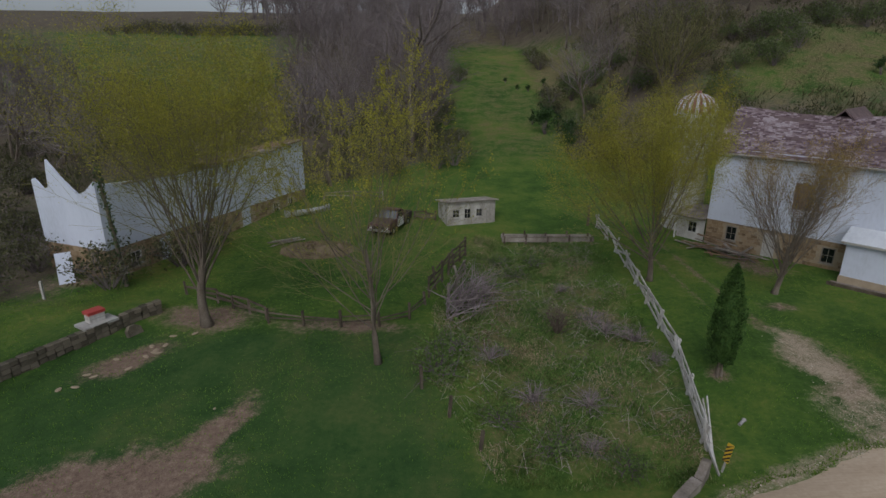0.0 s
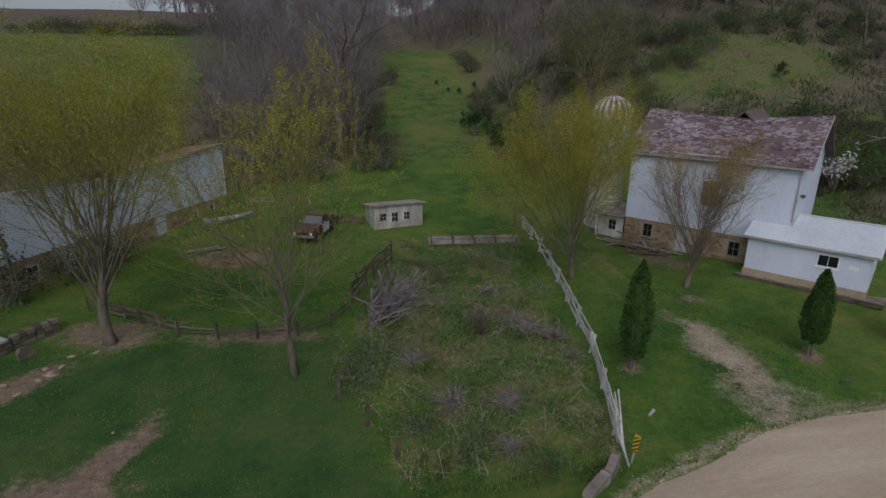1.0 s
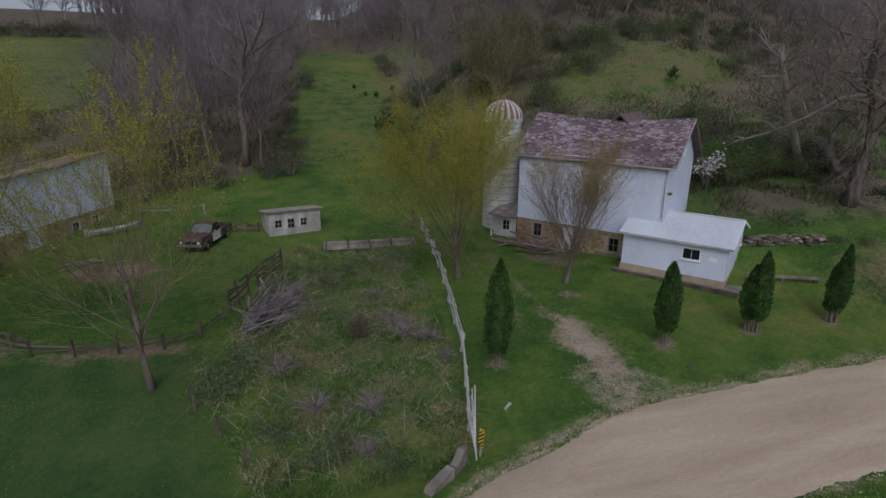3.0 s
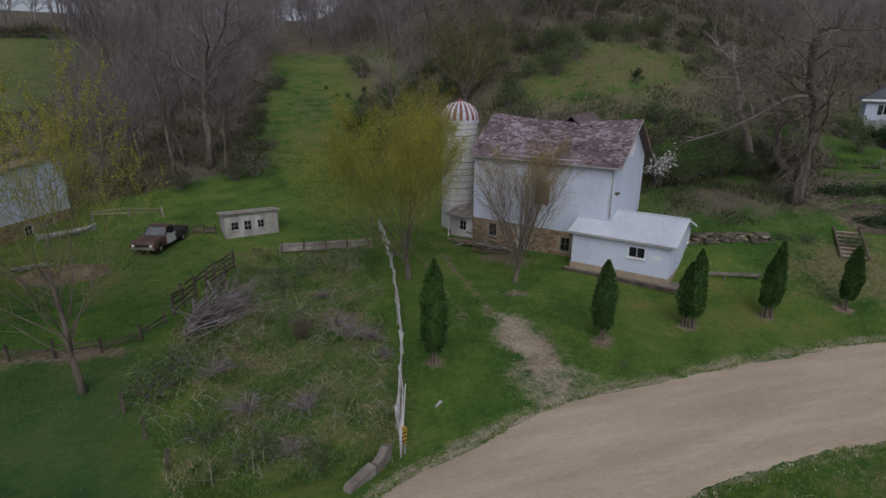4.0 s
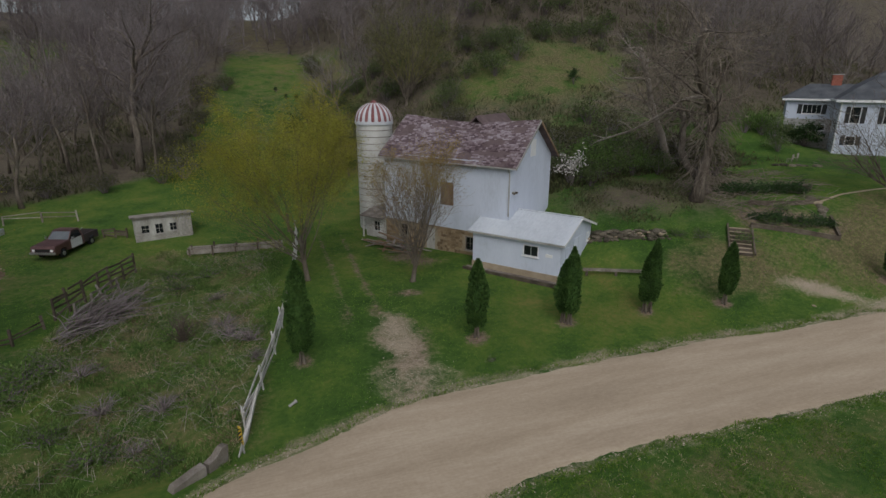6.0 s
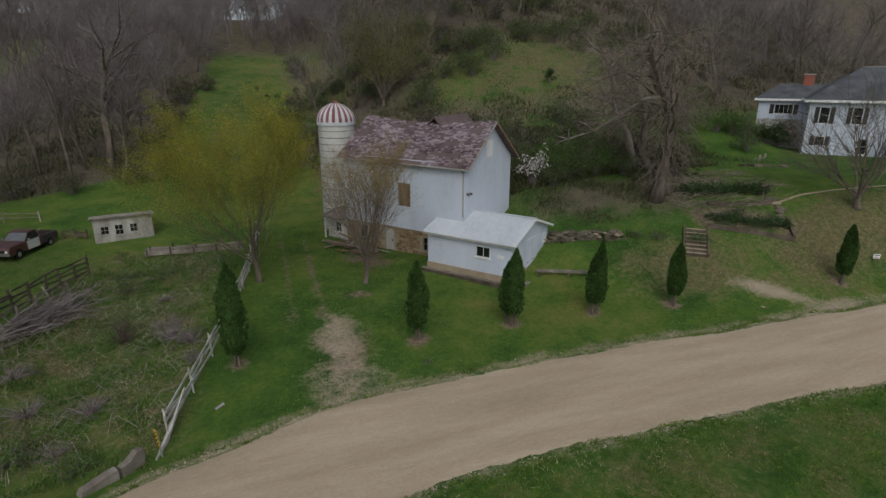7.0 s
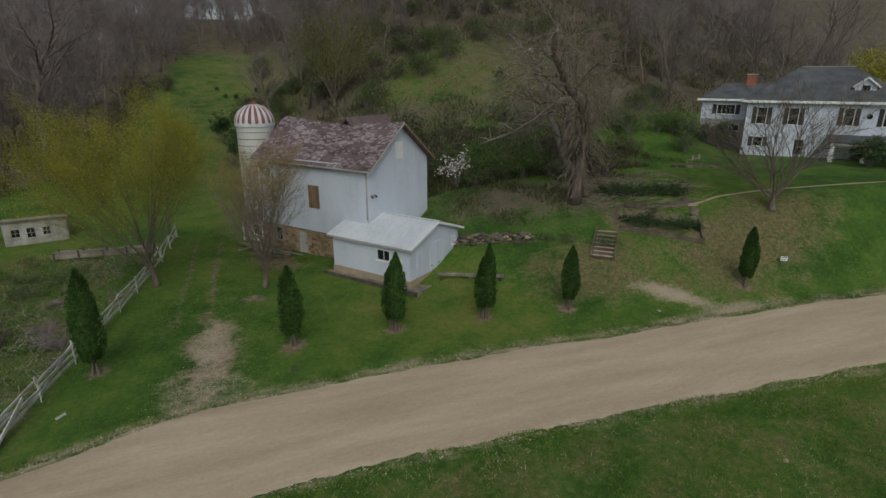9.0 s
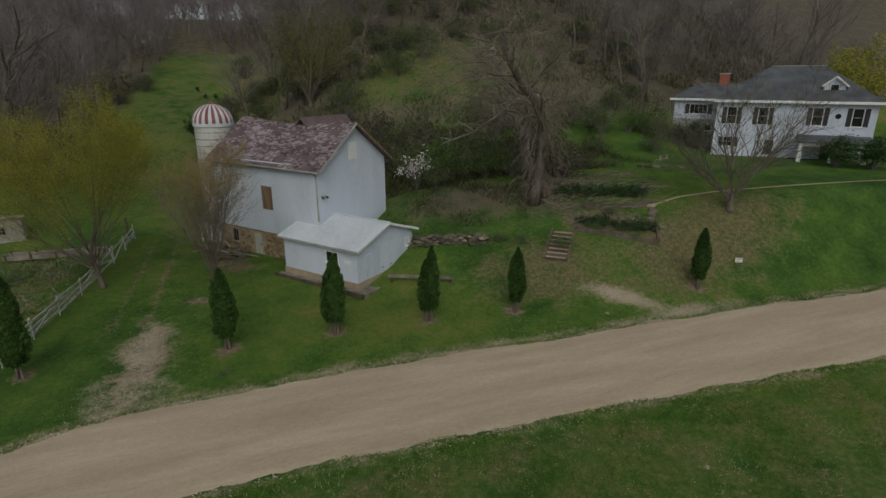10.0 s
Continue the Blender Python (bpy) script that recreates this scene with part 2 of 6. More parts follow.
def road_far(x):
    return np.interp(x, [-400, -60, -20, 4, 8, 10.3, 12, 15, 18.5, 21, 25, 33, 40, 47, 53, 59, 67, 72, 80, 120, 400], [-330, -50, -14, 9.4, 13.2, 15.2, 16.2, 17.2, 18.3, 19.0, 19.25, 19.45, 19.5, 19.15, 18.85, 18.45, 17.75, 17.1, 16.6, 14.5, -10])


def road_near(x):
    return np.interp(x, [-400, -60, -20, 4, 12, 17, 21.8, 24.7, 28.6, 34, 39, 45, 52, 62, 75, 120, 400], [-337, -57, -21, 0.6, 6.4, 9.4, 11.5, 12.05, 12.15, 12.15, 11.95, 11.75, 11.15, 10.3, 9.4, 6.5, -18])


def height(x, y):
    """The ground's height; takes numbers or arrays."""
    x, y = np.asarray(x, float), np.asarray(y, float)
    z = sum(np.interp(y + d, VALLEY_Y, VALLEY_Z) for d in (-3, -1.5, 0, 1.5, 3)) / 5
    q = (x - 30) * 0.5 + (y - 34) * 0.87
    z = z + 5.3 * smooth(-6, 18, q) * smooth(26, 43, x) * smooth(19, 27, y + 0.06 * (x - 45))
    z = z + np.minimum(0.27 * np.maximum(y - 50, 0), 26) * smooth(24, 62, x - 0.05 * (y - 50)) * smooth(46, 75, y)
    z = z + 0.03 * np.maximum(x - 45, 0) * smooth(60, 30, y) * smooth(140, 80, x) * smooth(-60, 8, y)
    z = z - 0.75 * np.exp(-(((x - 8) / 5.0) ** 2)) * smooth(15.5, 18.5, y) * smooth(50, 40, y)
    z = z + 0.25 * np.sin(x * 0.09 + 1) * np.sin(y * 0.11) * smooth(40, 90, y)
    z = z + 3.0 * np.exp(-((x - 75) ** 2 + (y - 53) ** 2) / 40)
    z = z + 0.7 * smooth(-17.0, -18.2, x - 0.6 * (y - 31)) * smooth(-40, -30, x) * smooth(14, 20, y) * smooth(35, 31, y)
    return z


def hz(x, y):
    return float(height(x, y))


def blob(x, y, cx, cy, a, b, turn=0.0):
    """1 in the middle of an ellipse, 0 at its rim and outside."""
    c, s = math.cos(radians(turn)), math.sin(radians(turn))
    u, v = (x - cx) * c + (y - cy) * s, -(x - cx) * s + (y - cy) * c
    return np.clip(1.3 * (1 - np.sqrt((u / a) ** 2 + (v / b) ** 2)), 0, 1)


def meadow_x(y):
    return np.interp(y, [40, 60, 90, 130, 165], [13, 13, 13, 18, 17])


def wooded(x, y):
    """How far a place lies in the woods, 0 to 1."""
    half = np.interp(y, [50, 62, 75, 95, 135, 160, 172], [26, 22, 8, 7, 7.5, 6, -9])
    off = np.abs(x - meadow_x(y)) - half
    w = smooth(0, 5, off) * smooth(58, 72, y)
    field = np.maximum(blob(x, y, 60, 80, 24, 13, 8), blob(x, y, 28, 122, 11, 42))
    far_field = smooth(-26, -32, x) * smooth(92, 112, y) * smooth(176, 168, y)
    return np.clip(w - 1.6 * field - far_field, 0, 1)


def ground_mesh():
    def axis(lo, mid0, mid1, hi, step):
        a = list(np.arange(mid0, mid1 + step / 2, step))
        d, left = step, [mid0]
        while left[-1] > lo:
            d *= 1.18
            left.append(left[-1] - d)
        d, right = step, [mid1]
        while right[-1] < hi:
            d *= 1.18
            right.append(right[-1] + d)
        return np.array(left[:0:-1] + a + right[1:])

    xs, ys = axis(-2500, -34, 92, 2500, 0.5), axis(-2500, 4, 66, 2800, 0.5)
    X, Y = np.meshgrid(xs, ys)
    rng = np.random.default_rng(5)
    Z = height(X, Y)
    near = (Y > 4) & (Y < 70)
    Z = Z + np.where(near, rng.normal(0, 0.012, Z.shape), 0)
    pen = smooth(1.5, 3.5, X) * smooth(14.5, 12.5, X) * smooth(16.5, 19, Y) * smooth(48, 45, Y)
    Z = Z + pen * rng.normal(0, 0.07, Z.shape)
    inside = np.minimum(road_far(X) - Y, Y - road_near(X))
    Z = Z - 0.15 * smooth(0.25, 1.3, inside)
    nx, ny = len(xs), len(ys)
    idx = np.arange(nx * ny).reshape(ny, nx)
    faces = np.stack([idx[:-1, :-1], idx[:-1, 1:], idx[1:, 1:], idx[1:, :-1]], -1).reshape(-1, 4)
    me = bpy.data.meshes.new("ground")
    me.from_pydata(np.stack([X, Y, Z], -1).reshape(-1, 3), [], faces)
    # bare soil, dry growth and leaf litter by place
    bare = np.maximum.reduce([
        1.2 * blob(X, Y, -12.8, 17.4, 6.4, 2.8, 18), 0.9 * blob(X, Y, -9.0, 20.5, 1.6, 4.0, -25), blob(X, Y, -15.6, 26.4, 3.1, 1.5, 48),
        0.8 * blob(X, Y, -12.5, 31.5, 5, 2.6, -5), 0.7 * blob(X, Y, -4.5, 30, 6.5, 1.2, -4), 0.55 * blob(X, Y, -24, 38, 6, 3, 50),
        0.9 * blob(X, Y, -8, 43.5, 3.4, 2.2, 0), 0.55 * blob(X, Y, 26.0, 38.5, 4.5, 2.2, -50), 0.75 * blob(X, Y, 23.5, 31.5, 1.6, 1.0, 0)])
    stones = np.maximum.reduce([
        0.62 * blob(X, Y, 21.3, 24.8, 4.8, 1.8, 84), 0.55 * blob(X, Y, 21.2, 20.8, 3.2, 2.6, 10), 0.85 * blob(X, Y, 53.2, 21.4, 4.6, 1.0, -38),
        0.8 * blob(X, Y, 57, 18.9, 6, 1.1, -5), 0.6 * smooth(0.8, 0.0, np.abs(Y - road_far(X) - 0.1)), 0.5 * smooth(0.6, 0.0, np.abs(Y - road_near(X)))])
    tracks = 1.3 * np.maximum(0.4 * smooth(0.5, 0, np.abs(X - 18.6 - 0.02 * (Y - 20) ** 1.0)), 0.4 * smooth(0.5, 0, np.abs(X - 20.6 - 0.02 * (Y - 20)))) * smooth(26, 29, Y) * smooth(52, 46, Y)
    bare = np.maximum(bare, np.maximum(tracks, np.maximum(0.55 * blob(X, Y, 21.2, 23.0, 6.6, 2.7, 84), 0.8 * blob(X, Y, 56.2, 28.6, 5.5, 2.4, -35))))
    for ax, ay in ((15.46, 23.9), (26.0, 23.7), (32.4, 23.7), (38.6, 23.5), (44.6, 22.8), (58.5, 21.0)):
        bare = np.maximum(bare, 0.9 * blob(X, Y, ax, ay, 1.0, 0.9))
    dry = np.maximum.reduce([0.38 * pen, 0.7 * blob(X, Y, 4.6, 28.6, 3.4, 4.4, 20), 0.5 * blob(X, Y, -110, 170, 40, 26, 0), 0.42 * smooth(-26, -32, X) * smooth(92, 112, Y) * smooth(190, 176, Y), 0.28 * smooth(0.2, 1.2, road_near(X) - Y) * smooth(-30, -10, Y), 0.85 * blob(X, Y, 62, 24.5, 13, 5.5, 12), 0.7 * blob(X, Y, 49, 26, 9, 5, -10),
                             0.6 * blob(X, Y, 62, 80, 32, 18, 8), 0.85 * blob(X, Y, 30, 120, 9, 40), 0.6 * blob(X, Y, -48, 122, 22, 7, 10),
                             0.55 * blob(X, Y, 48, 50, 18, 10, 0), 0.3 * smooth(66, 80, Y) * smooth(11, 7, np.abs(X - meadow_x(Y))), 0.22 * smooth(-14, -8, X) * smooth(4, 0, X) * smooth(33, 38, Y) * smooth(56, 48, Y)])
    litter = np.maximum(np.maximum(wooded(X, Y), 0.8 * smooth(-27, -32, X + 0.35 * (Y - 50)) * smooth(30, 38, Y) * smooth(125, 100, Y)), np.maximum(0.75 * blob(X, Y, 54, 36, 8, 6, 20), np.maximum(0.6 * blob(X, Y, 52, 50, 18, 9, 0), 0.75 * blob(X, Y, 47, 37.5, 10, 5.5, -15))))
    data = np.stack([bare, dry, litter, stones], -1).reshape(-1, 4).astype(np.float32)
    layer = me.attributes.new("cover", "FLOAT_COLOR", "POINT")
    layer.data.foreach_set("color", np.clip(data, 0, 1).ravel())
    # where the grass fades to a darker, cooler green: the left front lawn
    deeper = me.attributes.new("deeper", "FLOAT", "POINT")
    deeper.data.foreach_set("value", (smooth(3.5, 0.5, X + 0.2 * (Y - 20)) * smooth(-24, -16, X) * smooth(30.5, 28.5, Y)).astype(np.float32).ravel())
    me.polygons.foreach_set("use_smooth", np.ones(len(me.polygons), dtype=bool))
    return me


def ground_material():
    mat = bpy.data.materials.new("grass_ground")
    mat.use_nodes = True
    nt = mat.node_tree
    n, ln = nt.nodes, nt.links
    bsdf = n["Principled BSDF"]
    bsdf.inputs["Roughness"].default_value = 0.95
    bsdf.inputs["Specular IOR Level"].default_value = 0.15
    co = n.new("ShaderNodeTexCoord")
    cover = n.new("ShaderNodeAttribute")
    cover.attribute_name = "cover"
    sep = n.new("ShaderNodeSeparateColor")
    ln.new(cover.outputs["Color"], sep.inputs[0])

    def noise_at(scale, detail=5.0, rough=0.6):
        t = n.new("ShaderNodeTexNoise")
        t.inputs["Scale"].default_value, t.inputs["Detail"].default_value, t.inputs["Roughness"].default_value = scale, detail, rough
        ln.new(co.outputs["Object"], t.inputs["Vector"])
        return t.outputs["Fac"]

    def ramp(fac, stops):
        r = n.new("ShaderNodeValToRGB")
        el = r.color_ramp.elements
        while len(el) < len(stops):
            el.new(0.5)
        for e, (p, c) in zip(el, stops):
            e.position, e.color = p, (*c, 1)
        ln.new(fac, r.inputs[0])
        return r.outputs[0]

    def maths(op, a, b):
        m = n.new("ShaderNodeMath")
        m.operation = op
        for s, v in zip(m.inputs, (a, b)):
            if isinstance(v, float):
                s.default_value = v
            else:
                ln.new(v, s)
        return m.outputs[0]

    def mixed(fac, a, b):
        m = n.new("ShaderNodeMix")
        m.data_type = "RGBA"
        ln.new(fac, m.inputs[0])
        ln.new(a, m.inputs[6])
        ln.new(b, m.inputs[7])
        return m.outputs[2]

    big, mid, small, fine = noise_at(0.06, 4), noise_at(0.45, 6), noise_at(3.2, 6, 0.7), noise_at(16.0, 4)
    tone = maths("ADD", maths("MULTIPLY", mid, 0.30), maths("ADD", maths("MULTIPLY", small, 0.28), maths("MULTIPLY", big, 0.42)))
    grass = ramp(tone, [(0.37, (0.026, 0.062, 0.012)), (0.46, (0.056, 0.112, 0.020)), (0.53, (0.093, 0.146, 0.026)), (0.62, (0.18, 0.17, 0.050))])
    soil = ramp(maths("ADD", maths("MULTIPLY", small, 0.6), maths("MULTIPLY", fine, 0.4)),
                [(0.36, (0.13, 0.088, 0.064)), (0.52, (0.21, 0.15, 0.112)), (0.68, (0.34, 0.265, 0.205))])
    straw = ramp(maths("ADD", maths("MULTIPLY", small, 0.5), maths("MULTIPLY", fine, 0.5)),
                 [(0.38, (0.055, 0.07, 0.022)), (0.5, (0.13, 0.115, 0.055)), (0.64, (0.25, 0.2, 0.11))])
    leaves = ramp(maths("ADD", maths("MULTIPLY", small, 0.5), maths("MULTIPLY", mid, 0.5)),
                  [(0.36, (0.07, 0.056, 0.044)), (0.5, (0.118, 0.096, 0.072)), (0.64, (0.14, 0.13, 0.075))])
    # darker green ramp, mixed in by the per-vertex value
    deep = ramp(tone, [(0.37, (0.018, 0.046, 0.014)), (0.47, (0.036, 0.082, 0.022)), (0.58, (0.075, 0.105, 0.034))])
    deeper = n.new("ShaderNodeAttribute")
    deeper.attribute_name = "deeper"
    grass = mixed(maths("MULTIPLY", deeper.outputs["Fac"], 0.85), grass, deep)
    grit = noise_at(38.0, 3)
    pebbles = ramp(maths("ADD", maths("MULTIPLY", fine, 0.45), maths("MULTIPLY", grit, 0.55)),
                   [(0.36, (0.2, 0.16, 0.105)), (0.5, (0.36, 0.29, 0.21)), (0.64, (0.52, 0.45, 0.35))])

    def mask(value, sharp=3.0):
        edge = maths("ADD", maths("ADD", maths("MULTIPLY", maths("SUBTRACT", small, 0.5), 0.9), maths("MULTIPLY", maths("SUBTRACT", fine, 0.5), 0.8)), maths("MULTIPLY", maths("SUBTRACT", mid, 0.5), 1.7))
        m = maths("ADD", maths("MULTIPLY", maths("SUBTRACT", maths("ADD", value, edge), 0.45), sharp), 0.5)
        m.node.use_clamp = True
        gate = maths("MULTIPLY", value, 6.0)
        gate.node.use_clamp = True
        return maths("MULTIPLY", m, gate)

    colour = mixed(mask(sep.outputs[2], 1.6), grass, leaves)
    colour = mixed(mask(sep.outputs[1], 1.8), colour, straw)
    colour = mixed(mask(sep.outputs[0], 2.2), colour, soil)
    colour = mixed(mask(cover.outputs["Alpha"], 1.5), colour, pebbles)
    ln.new(colour, bsdf.inputs["Base Color"])
    bp = n.new("ShaderNodeBump")
    bp.inputs["Strength"].default_value, bp.inputs["Distance"].default_value = 0.7, 0.08
    ln.new(maths("ADD", small, fine), bp.inputs["Height"])
    ln.new(bp.outputs[0], bsdf.inputs["Normal"])
    return mat


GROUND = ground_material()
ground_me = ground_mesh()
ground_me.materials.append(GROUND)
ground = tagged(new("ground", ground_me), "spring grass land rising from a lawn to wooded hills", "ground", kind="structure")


def road_mesh():
    g = Geo()
    xs = np.concatenate([np.arange(-60, 0, 4), np.arange(0, 80, 0.5), np.arange(80, 130, 5)])
    rng = np.random.default_rng(3)
    cols = 18
    for x in xs:
        a, b = road_near(x) + rng.normal(0, 0.035) + 0.1 * math.sin(x * 0.7) * math.sin(x * 0.23), road_far(x) + rng.normal(0, 0.035) + 0.1 * math.sin(x * 0.6 + 2)
        for k in range(cols + 1):
            t = k / cols
            y = a + (b - a) * t
            crown = 0.10 * (1 - (2 * t - 1) ** 2) - 0.03 * (math.exp(-((t - 0.3) / 0.07) ** 2) + math.exp(-((t - 0.7) / 0.07) ** 2))
            g.v.append((x, y, hz(x, y) + 0.01 + crown - (0.06 if k in (0, cols) else 0)))
    m = cols + 1
    g.f = [(i * m + k, (i + 1) * m + k, (i + 1) * m + k + 1, i * m + k + 1) for i in range(len(xs) - 1) for k in range(cols)]
    return g


alone("road", road_mesh(), GRAVEL, Matrix(), "tan gravel country road with faint wheel tracks", "road", kind="structure", smooth=True)


# ---- trees ----
def skeleton_of(seed, tall, girth, stem=0.3, reach=0.7, fork=0.5, counts=(10, 8, 6), spread=0.8, up=0.1, droop=0.0, wobble=0.1, lean=(0, 0), ratio=(0.48, 0.42), segs=(7, 7, 4, 2), even=0.3, dome=0.0, slim=1.0):
    """Limbs of a tree: a trunk, limbs that open from its upper part, branches and twigs, as polylines with radii."""
    rng = random.Random(seed)
    limbs, tips = [], []

    def limb(p, d, length, r, level):
        n = segs[level]
        pts, rad = [p.copy()], [r]
        for i in range(n):
            pull = 0.04 if level == 0 else up * (0.5 + 0.5 * i / n) - droop * i / n
            d = (d + Vector((rng.gauss(0, wobble), rng.gauss(0, wobble), rng.gauss(0, wobble) + pull))).normalized()
            p = p + d * (length / n)
            pts.append(p.copy())
            rad.append(max(r * (1 - (0.45 if level == 0 else 0.85) * (i + 1) / n), 0.006))
        limbs.append((pts, rad, level))
        if level == len(counts):
            tips.append(pts)
            return
        for k in range(counts[level]):
            t = (fork + (1 - fork) * (k + rng.random()) / counts[level]) if level == 0 else 0.18 + 0.82 * (k + rng.random()) / counts[level]
            i = min(int(t * n), n - 1)
            q = pts[i].lerp(pts[i + 1], t * n - i)
            axis = (pts[i + 1] - pts[i]).normalized()
            side = axis.orthogonal().normalized()
            side.rotate(Matrix.Rotation(rng.random() * 1.2 + k * 2.4, 3, axis))
            if level == 0:
                sp = spread * (even + (1 - even) * ((k * 0.618) % 1)) * rng.uniform(0.85, 1.15)
                size = tall * reach * (1.0 - 0.25 * (t - fork)) * rng.uniform(0.85, 1.08) * (1.0 - 0.18 * (sp / max(spread, 0.01))) * (1 - dome * max(1 - sp / spread, 0))
                thick = rad[i] * rng.uniform(0.38, 0.55) * slim
            else:
                sp = rng.uniform(0.35, 0.85)
                size = length * ratio[level - 1] * (1.15 - 0.55 * t) * rng.uniform(0.75, 1.25)
                thick = max(rad[i] * rng.uniform(0.4, 0.6), 0.009)
            limb(q, (axis * math.cos(sp) + side * math.sin(sp)).normalized(), size, thick, level + 1)

    limb(Vector((0, 0, -0.15)), Vector((lean[0], lean[1], 1)).normalized(), tall * stem, girth, 0)
    return limbs, tips


def wood_geo(limbs, thin=1.0, sides=(9, 6, 4, 3)):
    g = Geo()
    for pts, rad, level in limbs:
        flare = [r * (1.45 if (level == 0 and i == 0) else 1) * (thin if level > 1 else 1) for i, r in enumerate(rad)]
        g.tube(pts, flare, sides[level], cap=level == 0)
    return g


def leaf_geo(tips, seed, per, size, scatter=0.25, top_only=0.0):
    """Small leaf quads strewn along the twigs."""
    rng = np.random.default_rng(seed)
    segs = [(a, b) for pts in tips for a, b in zip(pts, pts[1:])]
    A, B = np.array([s[0] for s in segs]), np.array([s[1] for s in segs])
    n = int(len(segs) * per)
    i = rng.integers(0, len(segs), n)
    c = A[i] + (B[i] - A[i]) * rng.random((n, 1)) + rng.normal(0, scatter, (n, 3))
    if top_only:
        zmax = c[:, 2].max()
        c = c[rng.random(len(c)) < np.clip((c[:, 2] / zmax - top_only) * 2.5, 0.04, 1)]
        n = len(c)
    u = rng.normal(0, 1, (n, 3))
    u /= np.linalg.norm(u, axis=1)[:, None]
    w = np.cross(u, rng.normal(0, 1, (n, 3)))
    w /= np.linalg.norm(w, axis=1)[:, None]
    s = size * rng.uniform(0.5, 1.4, (n, 1))
    v = np.stack([c - u * s, c + w * s * 0.45, c + u * s, c - w * s * 0.45], 1).reshape(-1, 3)
    g = Geo()
    g.v = v.tolist()
    g.f = np.arange(n * 4).reshape(-1, 4).tolist()
    return g


def tree(name, x, y, seed, tall, girth, label, leaf=None, per=0, size=0.1, bark=None, twig=None, group="", turn=0.0, scatter=0.25, top_only=0.0, thin=1.0, z=None, split=True, **form):
    """A trunk, its limbs, the fine twigs and, where it is in leaf, its foliage."""
    limbs, tips = skeleton_of(seed, tall, girth, **form)
    t = thing(name, pose(x, y, hz(x, y) if z is None else z, 0, 0, turn), label, "tree", group)
    if split:
        part("trunk", wood_geo([l for l in limbs if l[2] == 0]), bark or BARK, t, smooth=True)
        for l in limbs:
            if l[2] == 1:
                part("limb", wood_geo([l]), bark or BARK, t, smooth=True)
    else:
        part("trunk", wood_geo([l for l in limbs if l[2] < 2], sides=(6, 5, 4, 3)), bark or BARK, t, smooth=True)
    tagged(part("crown", wood_geo([l for l in limbs if l[2] > 1], thin), twig or TWIG, t), kind="stuff")
    if leaf is not None:
        tagged(part("foliage", leaf_geo(tips, seed, per, size, scatter, top_only), leaf, t), kind="stuff")
    return t


def arborvitae(x, y, tall, wide, seed, twin=False):
    """A clipped column of cedar: trunk, inner mass and scale sprays."""
    rng = np.random.default_rng(seed)
    t = thing("arborvitae", pose(x, y, hz(x, y), 0, 0, seed * 40), "dense dark green arborvitae column with a bare foot on the lawn", "tree", "arborvitae row along the road")
    stems = [(0, 0, 1.0)] if not twin else [(-0.12 * wide, 0, 1.0), (0.2 * wide, 0.05, 0.82)]
    core, leaf = Geo(), Geo()
    for sx, sy, k in stems:
        h, r0 = tall * k, wide * (0.5 if not twin else 0.42)
        for j in range(3):
            a = j * 2.1 + seed
            wood = Geo()
            wood.tube([(sx + 0.14 * math.cos(a), sy + 0.14 * math.sin(a), -0.1), (sx + 0.1 * math.cos(a), sy + 0.1 * math.sin(a), 0.5), (sx, sy, 1.5)], [0.09, 0.07, 0.05], 6)
            part("stem", wood, BARK, t)
        def radius(u):
            return r0 * np.interp(u, [0, 0.08, 0.3, 0.6, 0.85, 1.0], [0.5, 0.8, 1.0, 0.86, 0.5, 0.03])
        prof = [(float(radius(u)) * 0.8, 0.9 + (h - 0.95) * u) for u in np.linspace(0, 0.97, 12)]
        core.lathe(prof, 12, sx, sy)
        n = int(5200 * (1 if not twin else 0.65))
        u = rng.random(n) ** 0.85
        ang = rng.random(n) * 6.283
        lump = 1 + 0.13 * np.sin(ang * 3 + u * 9 + seed) + 0.09 * np.sin(ang * 5 - u * 17)
        rr = radius(u) * lump * rng.uniform(0.82, 1.1, n)
        c = np.stack([sx + rr * np.cos(ang), sy + rr * np.sin(ang), 0.78 + (h - 0.78) * u + rng.normal(0, 0.04, n)], 1)
        out = np.stack([np.cos(ang), np.sin(ang), np.full(n, 1.3)], 1) + rng.normal(0, 0.35, (n, 3))
        out /= np.linalg.norm(out, axis=1)[:, None]
        side = np.cross(out, rng.normal(0, 1, (n, 3)))
        side /= np.linalg.norm(side, axis=1)[:, None]
        s = rng.uniform(0.05, 0.13, (n, 1))
        v = np.stack([c - out * s * 0.6, c + side * s * 0.5, c + out * s, c - side * s * 0.5], 1).reshape(-1, 3)
        leaf.add(v.tolist(), np.arange(n * 4).reshape(-1, 4).tolist())
    part("inner_growth", core, ARB_GREEN, t)
    tagged(part("foliage", leaf, ARB_GREEN, t), kind="stuff")
    return t


for k, (ax, ay, ah, aw, tw) in enumerate(((15.46, 23.9, 5.75, 1.6, False), (26.0, 23.7, 4.8, 1.45, False), (32.4, 23.7, 4.95, 1.55, True),
                                          (38.6, 23.5, 4.95, 1.3, True), (44.6, 22.8, 4.3, 1.25, False), (58.5, 21.0, 4.3, 1.2, False))):
    arborvitae(ax, ay, ah * 1.06, aw * 0.9, k + 1, tw)


# ---- the white barn ----
BA = pose(25.0, 44.07, 1.0, 0, 0, -51)
barn = thing("barn", BA, "white bank barn on a stone basement with a worn shingle roof", "barn")
BL, BW, BS, BE, BR = 12.7, 8.4, 2.4, 8.45, 11.6    # length, width, siding foot, eaves, ridge


